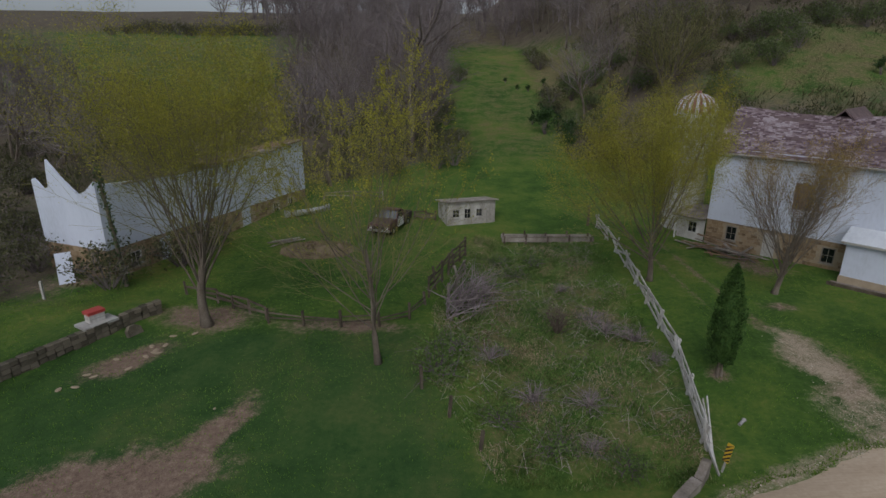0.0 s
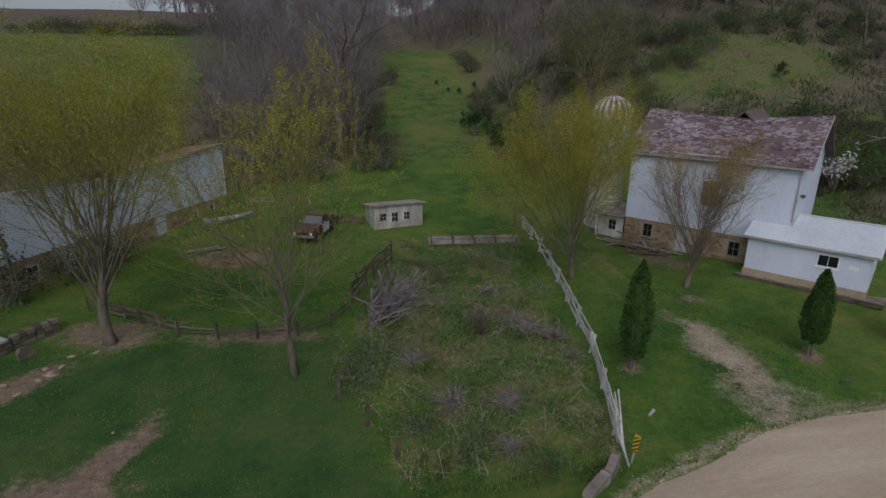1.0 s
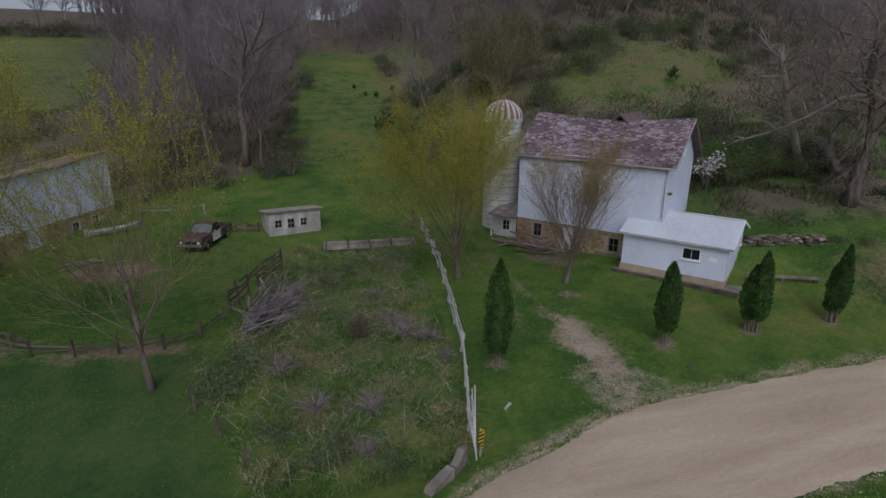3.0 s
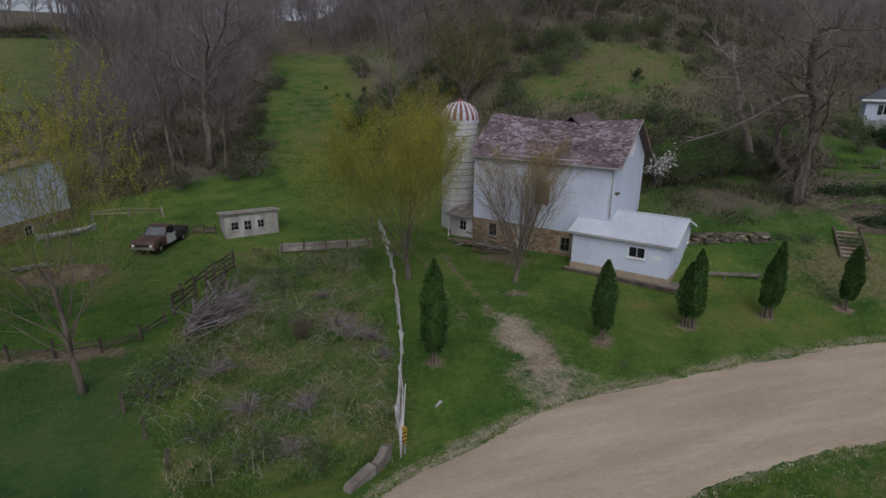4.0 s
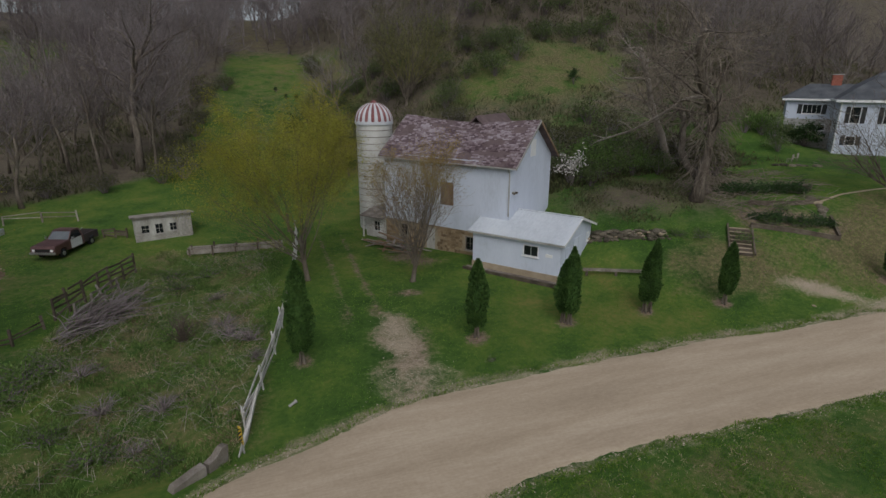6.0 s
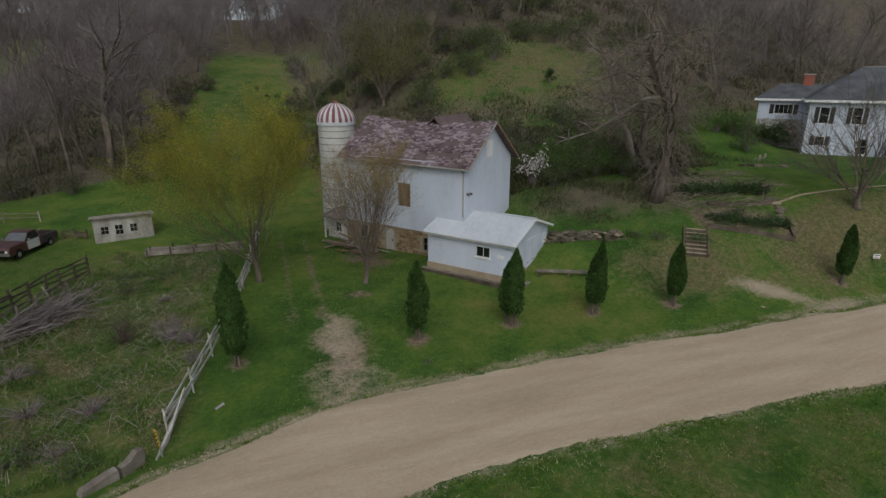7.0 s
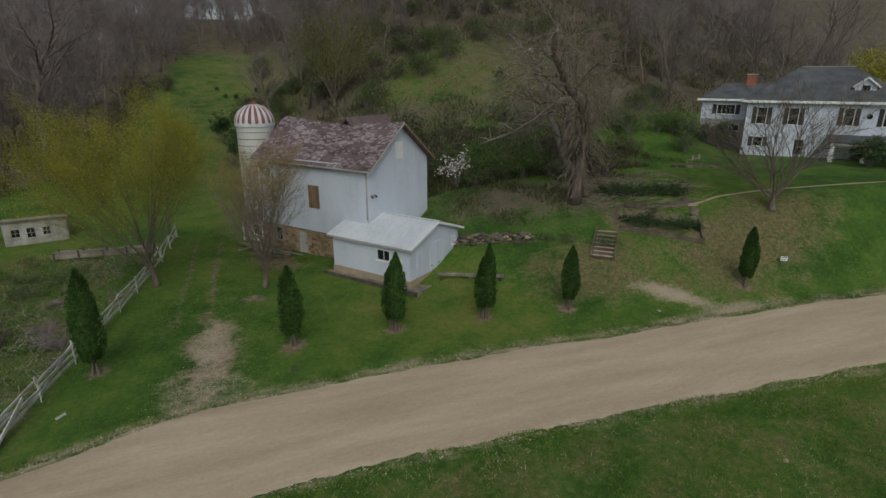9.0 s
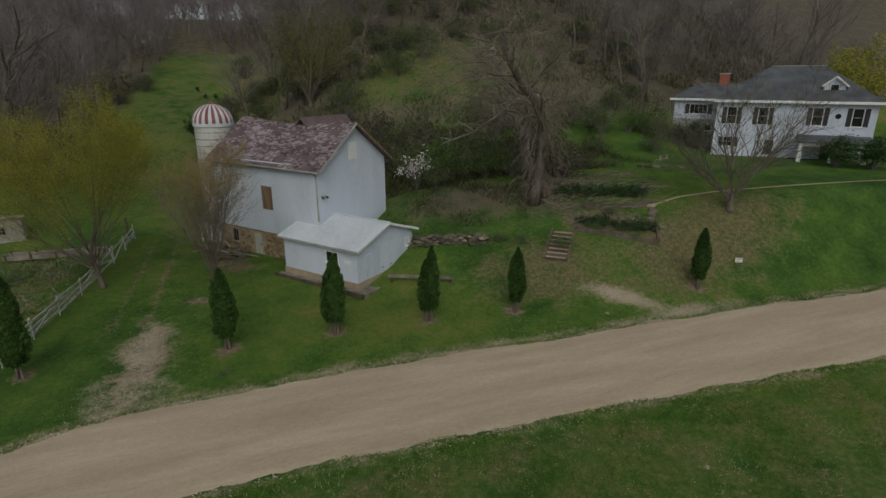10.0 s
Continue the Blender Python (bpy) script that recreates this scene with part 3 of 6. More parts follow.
def window_at(parent, x0, z0, x1, z1, y=0.0, frame_mat=None, cols=2, rows=2, depth=0.14, turn=None, name="window", label=""):
    """A window in a wall along x whose outer face is at y: frame, sill, bars and a pane set back."""
    fm = frame_mat or TRIM
    at = turn if turn is not None else Matrix()
    g = Geo()
    w = 0.06
    g.box(x0 - w, y - 0.03, z0 - w, x0, y + depth, z1 + w).box(x1, y - 0.03, z0 - w, x1 + w, y + depth, z1 + w)
    g.box(x0, y - 0.03, z1, x1, y + depth, z1 + w).box(x0, y - 0.03, z0 - w, x1, y + depth, z0)
    win = part(name, g, fm, parent, label, at=at)
    s = 0.014
    for c in range(1, cols):
        x = x0 + (x1 - x0) * c / cols
        part("glazing_bar", Geo().box(x - s, y + 0.04, z0, x + s, y + 0.09, z1), fm, win)
    for r in range(1, rows):
        z = z0 + (z1 - z0) * r / rows
        part("glazing_bar", Geo().box(x0, y + 0.045, z - s, x1, y + 0.085, z + s), fm, win)
    part("pane", Geo().box(x0, y + 0.1, z0, x1, y + 0.115, z1), DARK_GLASS, win)
    part("window_sill", Geo().box(x0 - 0.14, y - 0.1, z0 - w - 0.07, x1 + 0.14, y + 0.05, z0 - w), fm, win)
    return win


part("front_wall", wall_geo(BL, BE - BS, 0.18, [(6.1, 4.4, 7.4, 6.4)], BS), WHITE, barn)
part("rear_wall", wall_geo(BL, BE - BS, 0.18, [], BS), WHITE, barn, at=pose(0, BW - 0.18, 0))
for nm, x in (("gable_wall", BL - 0.18), ("gable_wall", 0.0)):
    part(nm, Geo().prism_x([(0.18, BS), (BW - 0.18, BS), (BW - 0.18, BE), (BW / 2, BR - 0.12), (0.18, BE)], x, x + 0.18), WHITE, barn)
part("stone_basement_wall", wall_geo(BL, BS + 1.2, 0.45, [(1.7, 0.95, 2.45, 2.05), (4.55, 0.0, 5.5, 2.1), (8.7, 0.75, 9.45, 1.85)], -1.2), MORTAR, barn, at=pose(0, 0.05, 0))
part("stone_basement_wall", wall_geo(BW - 0.1, BS + 1.2, 0.45, [], -1.2), MORTAR, barn, at=pose(BL - 0.06, 0.06, 0, 0, 0, 90))
part("stone_basement_wall", wall_geo(BW - 0.1, BS + 1.2, 0.45, [], -1.2), MORTAR, barn, at=pose(0.51, 0.06, 0, 0, 0, 90))


def stonework(length, z0, z1, openings, seed, size=0.3):
    """Courses of squared rubble standing a little proud of the mortar."""
    r = random.Random(seed)
    g = Geo()
    z = z0
    while z < z1 - 0.05:
        h = min(r.uniform(0.7, 1.1) * size, z1 - z)
        x = 0.0
        while x < length - 0.05:
            w = min(r.uniform(0.7, 2.0) * size, length - x)
            if not any(x + w > o[0] - 0.1 and x < o[2] + 0.1 and z + h > o[1] - 0.1 and z < o[3] + 0.1 for o in openings):
                d = r.uniform(0.01, 0.035)
                g.box(x + 0.012, -d, z + 0.012, x + w - 0.012, 0.01, z + h - 0.012)
            x += w
        z += h
    return g


BASE_HOLES = [(1.7, 0.95, 2.45, 2.05), (4.55, 0.0, 5.5, 2.1), (8.7, 0.75, 9.45, 1.85)]
tagged(part("stone_facing", stonework(BL, -0.6, BS, BASE_HOLES, 6), STONEWORK, barn, "tan coursed rubble stones", at=pose(0, 0.05, 0)), kind="stuff")
window_at(barn, 1.7, 0.95, 2.45, 2.05, 0.05, GREY_WOOD)
window_at(barn, 8.7, 0.75, 9.45, 1.85, 0.05, GREY_WOOD)
door = part("door", Geo().box(4.55, 0.1, 0, 5.5, 0.16, 2.1), WORN_WHITE, barn, "white plank door, paint peeling")
part("handle", Geo().box(5.3, 0.05, 1.0, 5.36, 0.1, 1.15), DARK_WOOD, door)
hay = part("hay_door", Geo().box(6.1, 0.05, 4.4, 7.4, 0.1, 6.4), BARN_BROWN, barn, "bare brown hay door")
for k in range(6):
    part("board", Geo().box(6.12 + k * 0.214, 0.02, 4.42, 6.31 + k * 0.214, 0.05, 6.38), BARN_BROWN, hay)


def sag(x):
    return -0.42 * math.sin(math.pi * min(max((x + 0.4) / (BL + 0.8), 0), 1)) ** 1.3


def roof_point(x, t, front=True):
    """A place on the roof: t is 0 at the eaves and 1 at the ridge."""
    y0 = -0.35 if front else BW + 0.35
    y = y0 + (BW / 2 - y0) * t
    z = BE - 0.22 + (BR - BE + 0.22) * t + sag(x) * (0.25 + 0.75 * t)
    return Vector((x, y, z))


def roof_slope(front):
    g = Geo()
    n = 24
    for i in range(n + 1):
        x = -0.4 + (BL + 1.0) * i / n
        for t in (0.0, 0.5, 1.0):
            p = roof_point(x, t, front)
            g.v.append(tuple(p))
            g.v.append((p.x, p.y, p.z - 0.16))
    for i in range(n):
        a, b = i * 6, i * 6 + 6
        for k in (0, 2):
            g.f += [(a + k, b + k, b + k + 2, a + k + 2), (a + k + 1, a + k + 3, b + k + 3, b + k + 1)]
        g.f += [(a, a + 1, b + 1, b), (a + 4, b + 4, b + 5, a + 5)]
    for a in (0, n * 6):
        for k in (0, 2):
            g.f.append((a + k, a + k + 2, a + k + 3, a + k + 1))
    return g


def shingles(front, seed):
    """Courses of shingles, with some slipped or gone in patches."""
    rng = random.Random(seed)
    g = Geo()
    rows = 34
    for r in range(rows):
        x = -0.4 - rng.random() * 0.2
        while x < BL + 0.5:
            w = rng.uniform(0.16, 0.42)
            xm = x + w / 2
            t0, t1 = r / rows, min((r + 1.25) / rows, 1.0)
            gone = noise.noise(Vector((xm * 0.55, r * 0.2, seed))) + 0.5 * noise.noise(Vector((xm * 1.8, r * 0.6, seed + 3)))
            if gone < 0.22:
                a = roof_point(max(x, -0.42), t0, front)
                b = roof_point(min(x + w - 0.015, BL + 0.62), t0, front)
                c = roof_point(min(x + w - 0.015, BL + 0.62), t1, front)
                d = roof_point(max(x, -0.42), t1, front)
                lift = rng.uniform(0.02, 0.05)
                up = Vector((0, 0, lift))
                lo = Vector((0, 0, 0.006))
                g.add([a + up, b + up, c + lo, d + lo, a + lo, b + lo], [(0, 1, 2, 3), (4, 5, 1, 0), (4, 0, 3), (1, 5, 2)])
            x += w
    return g


roof = part("roof", roof_slope(True), SHINGLE_BASE, barn, "sagging shingle roof, patched and bare in places")
tagged(part("shingles", shingles(True, 4), SHINGLE, roof), kind="stuff")
roof_b = part("roof", roof_slope(False), SHINGLE_BASE, barn)
tagged(part("shingles", shingles(False, 9), SHINGLE, roof_b), kind="stuff")
# cross gable on the far slope
dorm = part("cross_gable_roof", Geo().prism([(5.4, 9.9), (7.3, 11.75), (9.2, 9.9), (9.2, 9.75), (7.3, 11.6), (5.4, 9.75)], BW / 2 - 0.35, BW + 1.2), SHINGLE_BASE, barn)
part("cross_gable_wall", Geo().prism([(5.6, 7.0), (9.0, 7.0), (9.0, 9.8), (7.3, 11.5), (5.6, 9.8)], BW + 0.01, BW + 0.9), WHITE, barn)
for s in (0, 1):
    y0, y1 = (-0.35, BW / 2) if s == 0 else (BW / 2, BW + 0.35)
    za, zb = (BE - 0.24, BR - 0.02) if s == 0 else (BR - 0.02, BE - 0.24)
    for x in (BL + 0.6, -0.44):
        part("bargeboard", Geo().prism_x([(y0, za - 0.2), (y1, zb - 0.2), (y1, zb + 0.03), (y0, za + 0.03)], x, x + 0.05), BARN_BROWN if s else CONCRETE, barn)
part("gutter", Geo().beam((-0.4, -0.42, BE - 0.34), (BL + 0.6, -0.42, BE - 0.34), 0.13, 0.1), CONCRETE, barn)
part("downspout", Geo().tube([(BL - 0.05, -0.4, BE - 0.35), (BL - 0.05, -0.1, BE - 0.75), (BL - 0.05, -0.09, 4.2)], [0.06] * 3, 8), CONCRETE, barn, "grey metal downspout")
gw = part("gable_louvre", Geo().box(-0.5, -0.05, 8.6, 0.5, 0.02, 10.0), TRIM, barn, "white louvred gable vent", at=pose(BL, BW / 2, 0, 0, 0, 90))
for k in range(8):
    part("slat", Geo().box(-0.42, -0.09, 8.7 + k * 0.16, 0.42, -0.05, 8.78 + k * 0.16), TRIM, gw)
lampb = part("flood_lamp", Geo().box(0.35, -0.12, 6.0, 0.6, 0.0, 6.15), CONCRETE, barn, "grey twin flood lamp", at=pose(BL, 0.0, 0, 0, 0, 90))
for dx in (0.25, 0.7):
    part("lamp_head", Geo().tube([(dx, -0.1, 6.12), (dx + 0.03, -0.32, 6.0)], [0.06, 0.1], 8), DARK_WOOD, lampb)

# ---- the annex ----
AN = pose(*(BA @ Vector((10.4, -1.8, 0.0))), 0, 0, -51)
annex = thing("annex", AN, "white low outbuilding with a pale metal roof beside the barn", "shed")
AL, AD, AE, AP = 7.5, 7.0, 3.32, 4.5
part("front_wall", wall_geo(AL, 2.6, 0.2, [(4.5, 1.85, 5.65, 2.62)], 0.6), WHITE, annex)
part("end_wall", Geo().prism_x([(0.2, 0.6), (AD, 0.6), (AD, AE), (AD / 2, AP - 0.1), (0.2, AE)], AL - 0.2, AL), WHITE, annex)
part("rear_wall", wall_geo(AL - 2.3, 2.55, 0.2, [], 0.6), WHITE, annex, at=pose(2.3, AD - 0.2, 0))
part("end_wall", Geo().prism_x([(0.2, 0.6), (1.78, 0.6), (1.78, 3.8), (0.2, AE)], 0, 0.2), WHITE, annex)
part("foundation", Geo().box(-0.06, -0.06, -1.0, AL + 0.06, AD, 0.6), MORTAR, annex)
window_at(annex, 4.5, 1.85, 5.65, 2.62, 0.0, cols=2, rows=1)
part("vent_plate", Geo().box(6.3, -0.03, 1.95, 6.85, 0.0, 2.2), TRIM, annex)


def annex_slope(name, x0, x1, y0, y1, z0, z1, label=""):
    """A sheet of metal roofing with standing ribs."""
    sheet = part(name, Geo().add([(a, y, z + d) for d in (0, -0.05) for a, y, z in ((x0, y0, z0), (x1, y0, z0), (x1, y1, z1), (x0, y1, z1))],
                                 [(0, 1, 2, 3), (7, 6, 5, 4), (0, 4, 5, 1), (2, 6, 7, 3), (1, 5, 6, 2), (3, 7, 4, 0)]), TIN, annex, label)
    n = max(int((x1 - x0) / 0.3), 1)
    for i in range(n + 1):
        a = x0 + 0.02 + (x1 - x0 - 0.04) * i / n
        part("rib", Geo().beam((a, y0, z0 + 0.012), (a, y1, z1 + 0.012), 0.035, 0.03), TIN, sheet)


annex_slope("roof", 2.35, AL + 0.35, -0.35, AD / 2, AE - 0.12, AP, "pale ribbed metal roof")
annex_slope("roof", 2.35, AL + 0.35, AD + 0.35, AD / 2, AE - 0.12, AP)
annex_slope("lean_to_roof", -0.3, 2.35, -0.35, 1.78, AE - 0.125, 3.86)
part("ridge_cap", Geo().beam((2.35, AD / 2, AP + 0.02), (AL + 0.37, AD / 2, AP + 0.02), 0.3, 0.04), TIN, annex)
part("fascia", Geo().box(-0.3, -0.37, AE - 0.3, AL + 0.36, -0.33, AE - 0.15), CONCRETE, annex)
for s in ((-0.35, AE - 0.2, AD / 2, AP - 0.08), (AD + 0.35, AE - 0.2, AD / 2, AP - 0.08)):
    part("bargeboard", Geo().beam((AL + 0.37, s[0], s[1]), (AL + 0.37, s[2], s[3]), 0.05, 0.16), TRIM, annex)
END = pose(AL, 0, 0, 0, 0, 90)
for x0 in (2.7, 3.75):
    d = part("door", Geo().box(x0, -0.05, 0.65, x0 + 1.0, 0.0, 2.85), WHITE, annex, "white plank double door", at=END)
    part("hinge", Geo().box(x0 + 0.05, -0.07, 1.0, x0 + 0.35, -0.05, 1.06), SHUTTER, d)
part("door", Geo().box(0.9, -0.05, 0.62, 1.7, 0.0, 2.5), WHITE, annex, "white side door", at=END)
window_at(annex, 5.95, 2.0, 6.4, 2.6, 0.0, cols=1, rows=1, turn=END)
pad = alone("concrete_pad", Geo().box(-0.4, -0.6, -0.9, AL + 1.1, -0.08, 0.12).box(AL + 0.08, -0.08, -0.9, AL + 1.1, 5.4, 0.11), APRON, AN, "cracked concrete apron round the white outbuilding", "concrete pad")
alone("timber_edging", Geo().beam((-0.5, -0.7, 0.05), (AL + 1.1, -0.7, 0.05), 0.18, 0.28), DARK_WOOD, AN, "weathered timber edging along the concrete apron", "edging")

# ---- the silo ----
SX, SY, SR = 25.2, 49.0, 1.75
silo = thing("silo", pose(SX, SY, hz(SX, SY) - 0.1), "tall concrete stave silo with a red and white striped dome", "silo")
SH = 11.9 - (hz(SX, SY) - 0.1)
part("barrel", Geo().lathe([(SR, 0), (SR, SH)], 40), STAVE, silo)
for k in range(16):
    z = 0.4 + k * (SH - 0.6) / 16
    part("hoop", Geo().lathe([(SR + 0.005, z), (SR + 0.03, z + 0.01), (SR + 0.03, z + 0.05), (SR + 0.005, z + 0.06)], 40), GREY_WOOD, silo)
for k in range(36):
    a0, a1 = 2 * math.pi * k / 36, 2 * math.pi * (k + 1) / 36
    g = Geo()
    rows = 7
    for j in range(rows + 1):
        e = j / rows * math.pi / 2
        for a in (a0, (a0 + a1) / 2, a1):
            r = (SR + 0.08 + (0.035 if a not in (a0, a1) else 0)) * max(math.cos(e), 0.03)
            g.v.append((r * math.cos(a), r * math.sin(a), SH + 1.75 * math.sin(e)))
    g.f = [(j * 3 + i, j * 3 + i + 1, j * 3 + i + 4, j * 3 + i + 3) for j in range(rows) for i in range(2)]
    part("dome_panel", g, RED if k % 2 else DOME_WHITE, silo, "faded red dome panel" if k == 1 else "")
part("dome_cap", Geo().lathe([(0.3, SH + 1.71), (0.28, SH + 1.83), (0.08, SH + 1.95)], 12), RED, silo)
part("rim", Geo().lathe([(SR + 0.02, SH - 0.3), (SR + 0.1, SH - 0.28), (SR + 0.1, SH + 0.05), (SR + 0.02, SH + 0.06)], 40), DOME_WHITE, silo)

# ---- the farmhouse ----
HB = 6.3
HO = pose(80.7, 43.7, HB, 0, 0, -48)
house = thing("farmhouse", HO, "two-storey white farmhouse with a grey hip roof and black shutters", "house")
HL, HD, HE, HR = 15.3, 10.5, 7.2, 11.0
FRONT_HOLES = [(1.2, 4.6, 2.1, 6.4), (4.4, 4.6, 5.3, 6.4), (9.6, 4.7, 10.5, 6.5), (13.2, 4.7, 14.1, 6.5), (1.2, 2.0, 2.1, 3.0), (5.4, 1.2, 6.3, 2.9)]
part("front_wall", wall_geo(HL, HE + 1, 0.25, FRONT_HOLES, -1), WHITE, house)
part("side_wall", wall_geo(HD - 0.25, HE + 1, 0.25, [], -1), WHITE, house, at=pose(HL, 0.25, 0, 0, 0, 90))
part("side_wall", wall_geo(HD - 0.25, HE + 1, 0.25, [], -1), WHITE, house, at=pose(0.25, 0.25, 0, 0, 0, 90))
part("rear_wall", wall_geo(HL - 0.5, HE + 1, 0.25, [], -1), WHITE, house, at=pose(0.25, HD - 0.25, 0))
for o in FRONT_HOLES:
    w = window_at(house, *o, 0.0, cols=1, rows=2)
    if o[1] < 1.5:
        continue
    for x0, x1 in ((o[0] - 0.55, o[0] - 0.1), (o[2] + 0.1, o[2] + 0.55)):
        part("shutter", Geo().box(x0, -0.05, o[1] - 0.05, x1, -0.005, o[3] + 0.05), SHUTTER, w, "black louvred shutter")
part("round_window", Geo().tube([(11.9, -0.05, 5.7), (11.9, 0.02, 5.7)], [0.28, 0.28], 16), DARK_GLASS, house)
OV = 0.55
hip = Geo()
hip.add([(-OV, -OV, HE), (HL + OV, -OV, HE), (HL + OV, HD + OV, HE), (-OV, HD + OV, HE), (5.0, HD / 2, HR), (10.3, HD / 2, HR)],
        [(0, 1, 5, 4), (1, 2, 5), (2, 3, 4, 5), (3, 0, 4), (3, 2, 1, 0)])
hroof = part("roof", hip, SLATE, house, "grey asphalt hip roof")
part("ridge_cap", Geo().beam((5.0, HD / 2, HR + 0.02), (10.3, HD / 2, HR + 0.02), 0.25, 0.08), CONCRETE, hroof)
for a, b in (((-OV, -OV - 0.02), (HL + OV, -OV - 0.02)), ((-OV - 0.02, -OV), (-OV - 0.02, HD + OV)), ((HL + OV + 0.02, -OV), (HL + OV + 0.02, HD + OV))):
    part("fascia", Geo().beam((*a, HE - 0.08), (*b, HE - 0.08), 0.08, 0.28), TRIM, house)
part("downspout", Geo().tube([(0.1, -0.1, HE - 0.2), (0.1, -0.1, 0.0)], [0.07, 0.07], 8), TRIM, house)
# dormer
dr = part("dormer", Geo().prism([(10.2, 7.9), (12.2, 7.9), (12.2, 8.9), (11.2, 9.7), (10.2, 8.9)], 1.3, 3.6), WHITE, house, "small gabled dormer")
for a, b in (((9.95, 8.68), (11.2, 9.72)), ((12.45, 8.68), (11.2, 9.72))):
    g = Geo()
    g.add([(a[0], 1.05, a[1]), (b[0], 1.05, b[1]), (b[0], 4.4, b[1]), (a[0], 3.2, a[1]), (a[0], 1.05, a[1] + 0.14), (b[0], 1.05, b[1] + 0.14), (b[0], 4.4, b[1] + 0.14), (a[0], 3.2, a[1] + 0.14)],
          [(0, 3, 2, 1), (4, 5, 6, 7), (0, 1, 5, 4), (1, 2, 6, 5), (2, 3, 7, 6), (3, 0, 4, 7)])
    part("dormer_roof", g, SLATE, dr)
    part("bargeboard", Geo().beam((a[0], 1.02, a[1] + 0.08), (b[0], 1.02, b[1] + 0.08), 0.06, 0.16), TRIM, dr)
part("pane", Geo().box(10.85, 1.26, 8.1, 11.55, 1.31, 8.95), DARK_GLASS, dr)
# porch
porch = part("porch_floor", Geo().box(8.6, -2.9, -0.9, 14.9, -0.02, 0.35), CONCRETE, house, "low porch along the front")
part("porch_roof", Geo().prism_x([(-3.2, 3.2), (0.0, 3.65), (0.0, 3.45), (-3.2, 3.0)], 8.4, 15.1), SLATE, house)
part("porch_beam", Geo().box(8.6, -3.0, 2.7, 14.9, -2.75, 3.0), TRIM, house)
for x in (8.8, 11.7, 14.6):
    pl = part("pillar", Geo().box(x - 0.2, -3.02, 0.35, x + 0.2, -2.62, 2.7), TRIM, house, "square white porch pillar")
    part("pillar_base", Geo().box(x - 0.27, -3.09, 0.35, x + 0.27, -2.55, 0.55), TRIM, pl)
part("front_door", Geo().box(10.9, -0.06, 0.35, 11.9, -0.01, 2.5), SHUTTER, house, "dark front door")
# wing
part("wing_front_wall", wall_geo(5.3, 2.5, 0.25, [(1.9, 5.3, 3.9, 6.4)], 4.6), WHITE, house, at=pose(-5.3, 5.5, 0))
wf = part("wing_foundation", wall_geo(5.3, 5.2, 0.3, [(3.9, 3.2, 4.6, 3.9)], -0.6), CONCRETE, house, at=pose(-5.3, 5.55, 0))
part("wing_side_wall", wall_geo(6.0, 2.5, 0.25, [], 4.6), WHITE, house, at=pose(-5.05, 5.75, 0, 0, 0, 90))
ww = window_at(house, 1.9, 5.3, 3.9, 6.4, 0.0, cols=4, rows=1, turn=pose(-5.3, 5.5, 0))
for x0 in (1.3, 4.0):
    part("shutter", Geo().box(x0, -0.05, 5.25, x0 + 0.5, 0.0, 6.45), SHUTTER, ww, "black shutter")
window_at(house, 3.9, 3.2, 4.6, 3.9, 0.0, cols=1, rows=1, turn=pose(-5.3, 5.55, 0))
wr = Geo()
wr.add([(-5.9, 5.0, 7.1), (0.3, 5.0, 7.1), (0.3, 12.2, 7.1), (-5.9, 12.2, 7.1), (-3.0, 8.6, 9.0), (3.0, 8.6, 9.0)],
       [(0, 1, 5, 4), (1, 2, 5), (2, 3, 4, 5), (3, 0, 4), (3, 2, 1, 0)])
part("wing_roof", wr, SLATE, house)
part("fascia", Geo().beam((-5.9, 4.97, 7.04), (0.0, 4.97, 7.04), 0.08, 0.26), TRIM, house)
ch = part("chimney", Geo().box(-0.6, 8.2, 8.2, 0.5, 9.2, 10.1), BRICK, house, "red brick chimney")
part("chimney_cap", Geo().box(-0.7, 8.1, 10.1, 0.6, 9.3, 10.25), CONCRETE, ch)


# ---- fences ----
def along(points, step):
    """Places every step metres along a line of points."""
    out, carry = [], 0.0
    for a, b in zip(points, points[1:]):
        a, b = Vector(a), Vector(b)
        d = (b - a).length
        while carry <= d:
            out.append(a.lerp(b, carry / d))
            carry += step
        carry -= d
    return out


def at_ground(p, up=0.0):
    return Vector((p[0], p[1], hz(p[0], p[1]) + up))


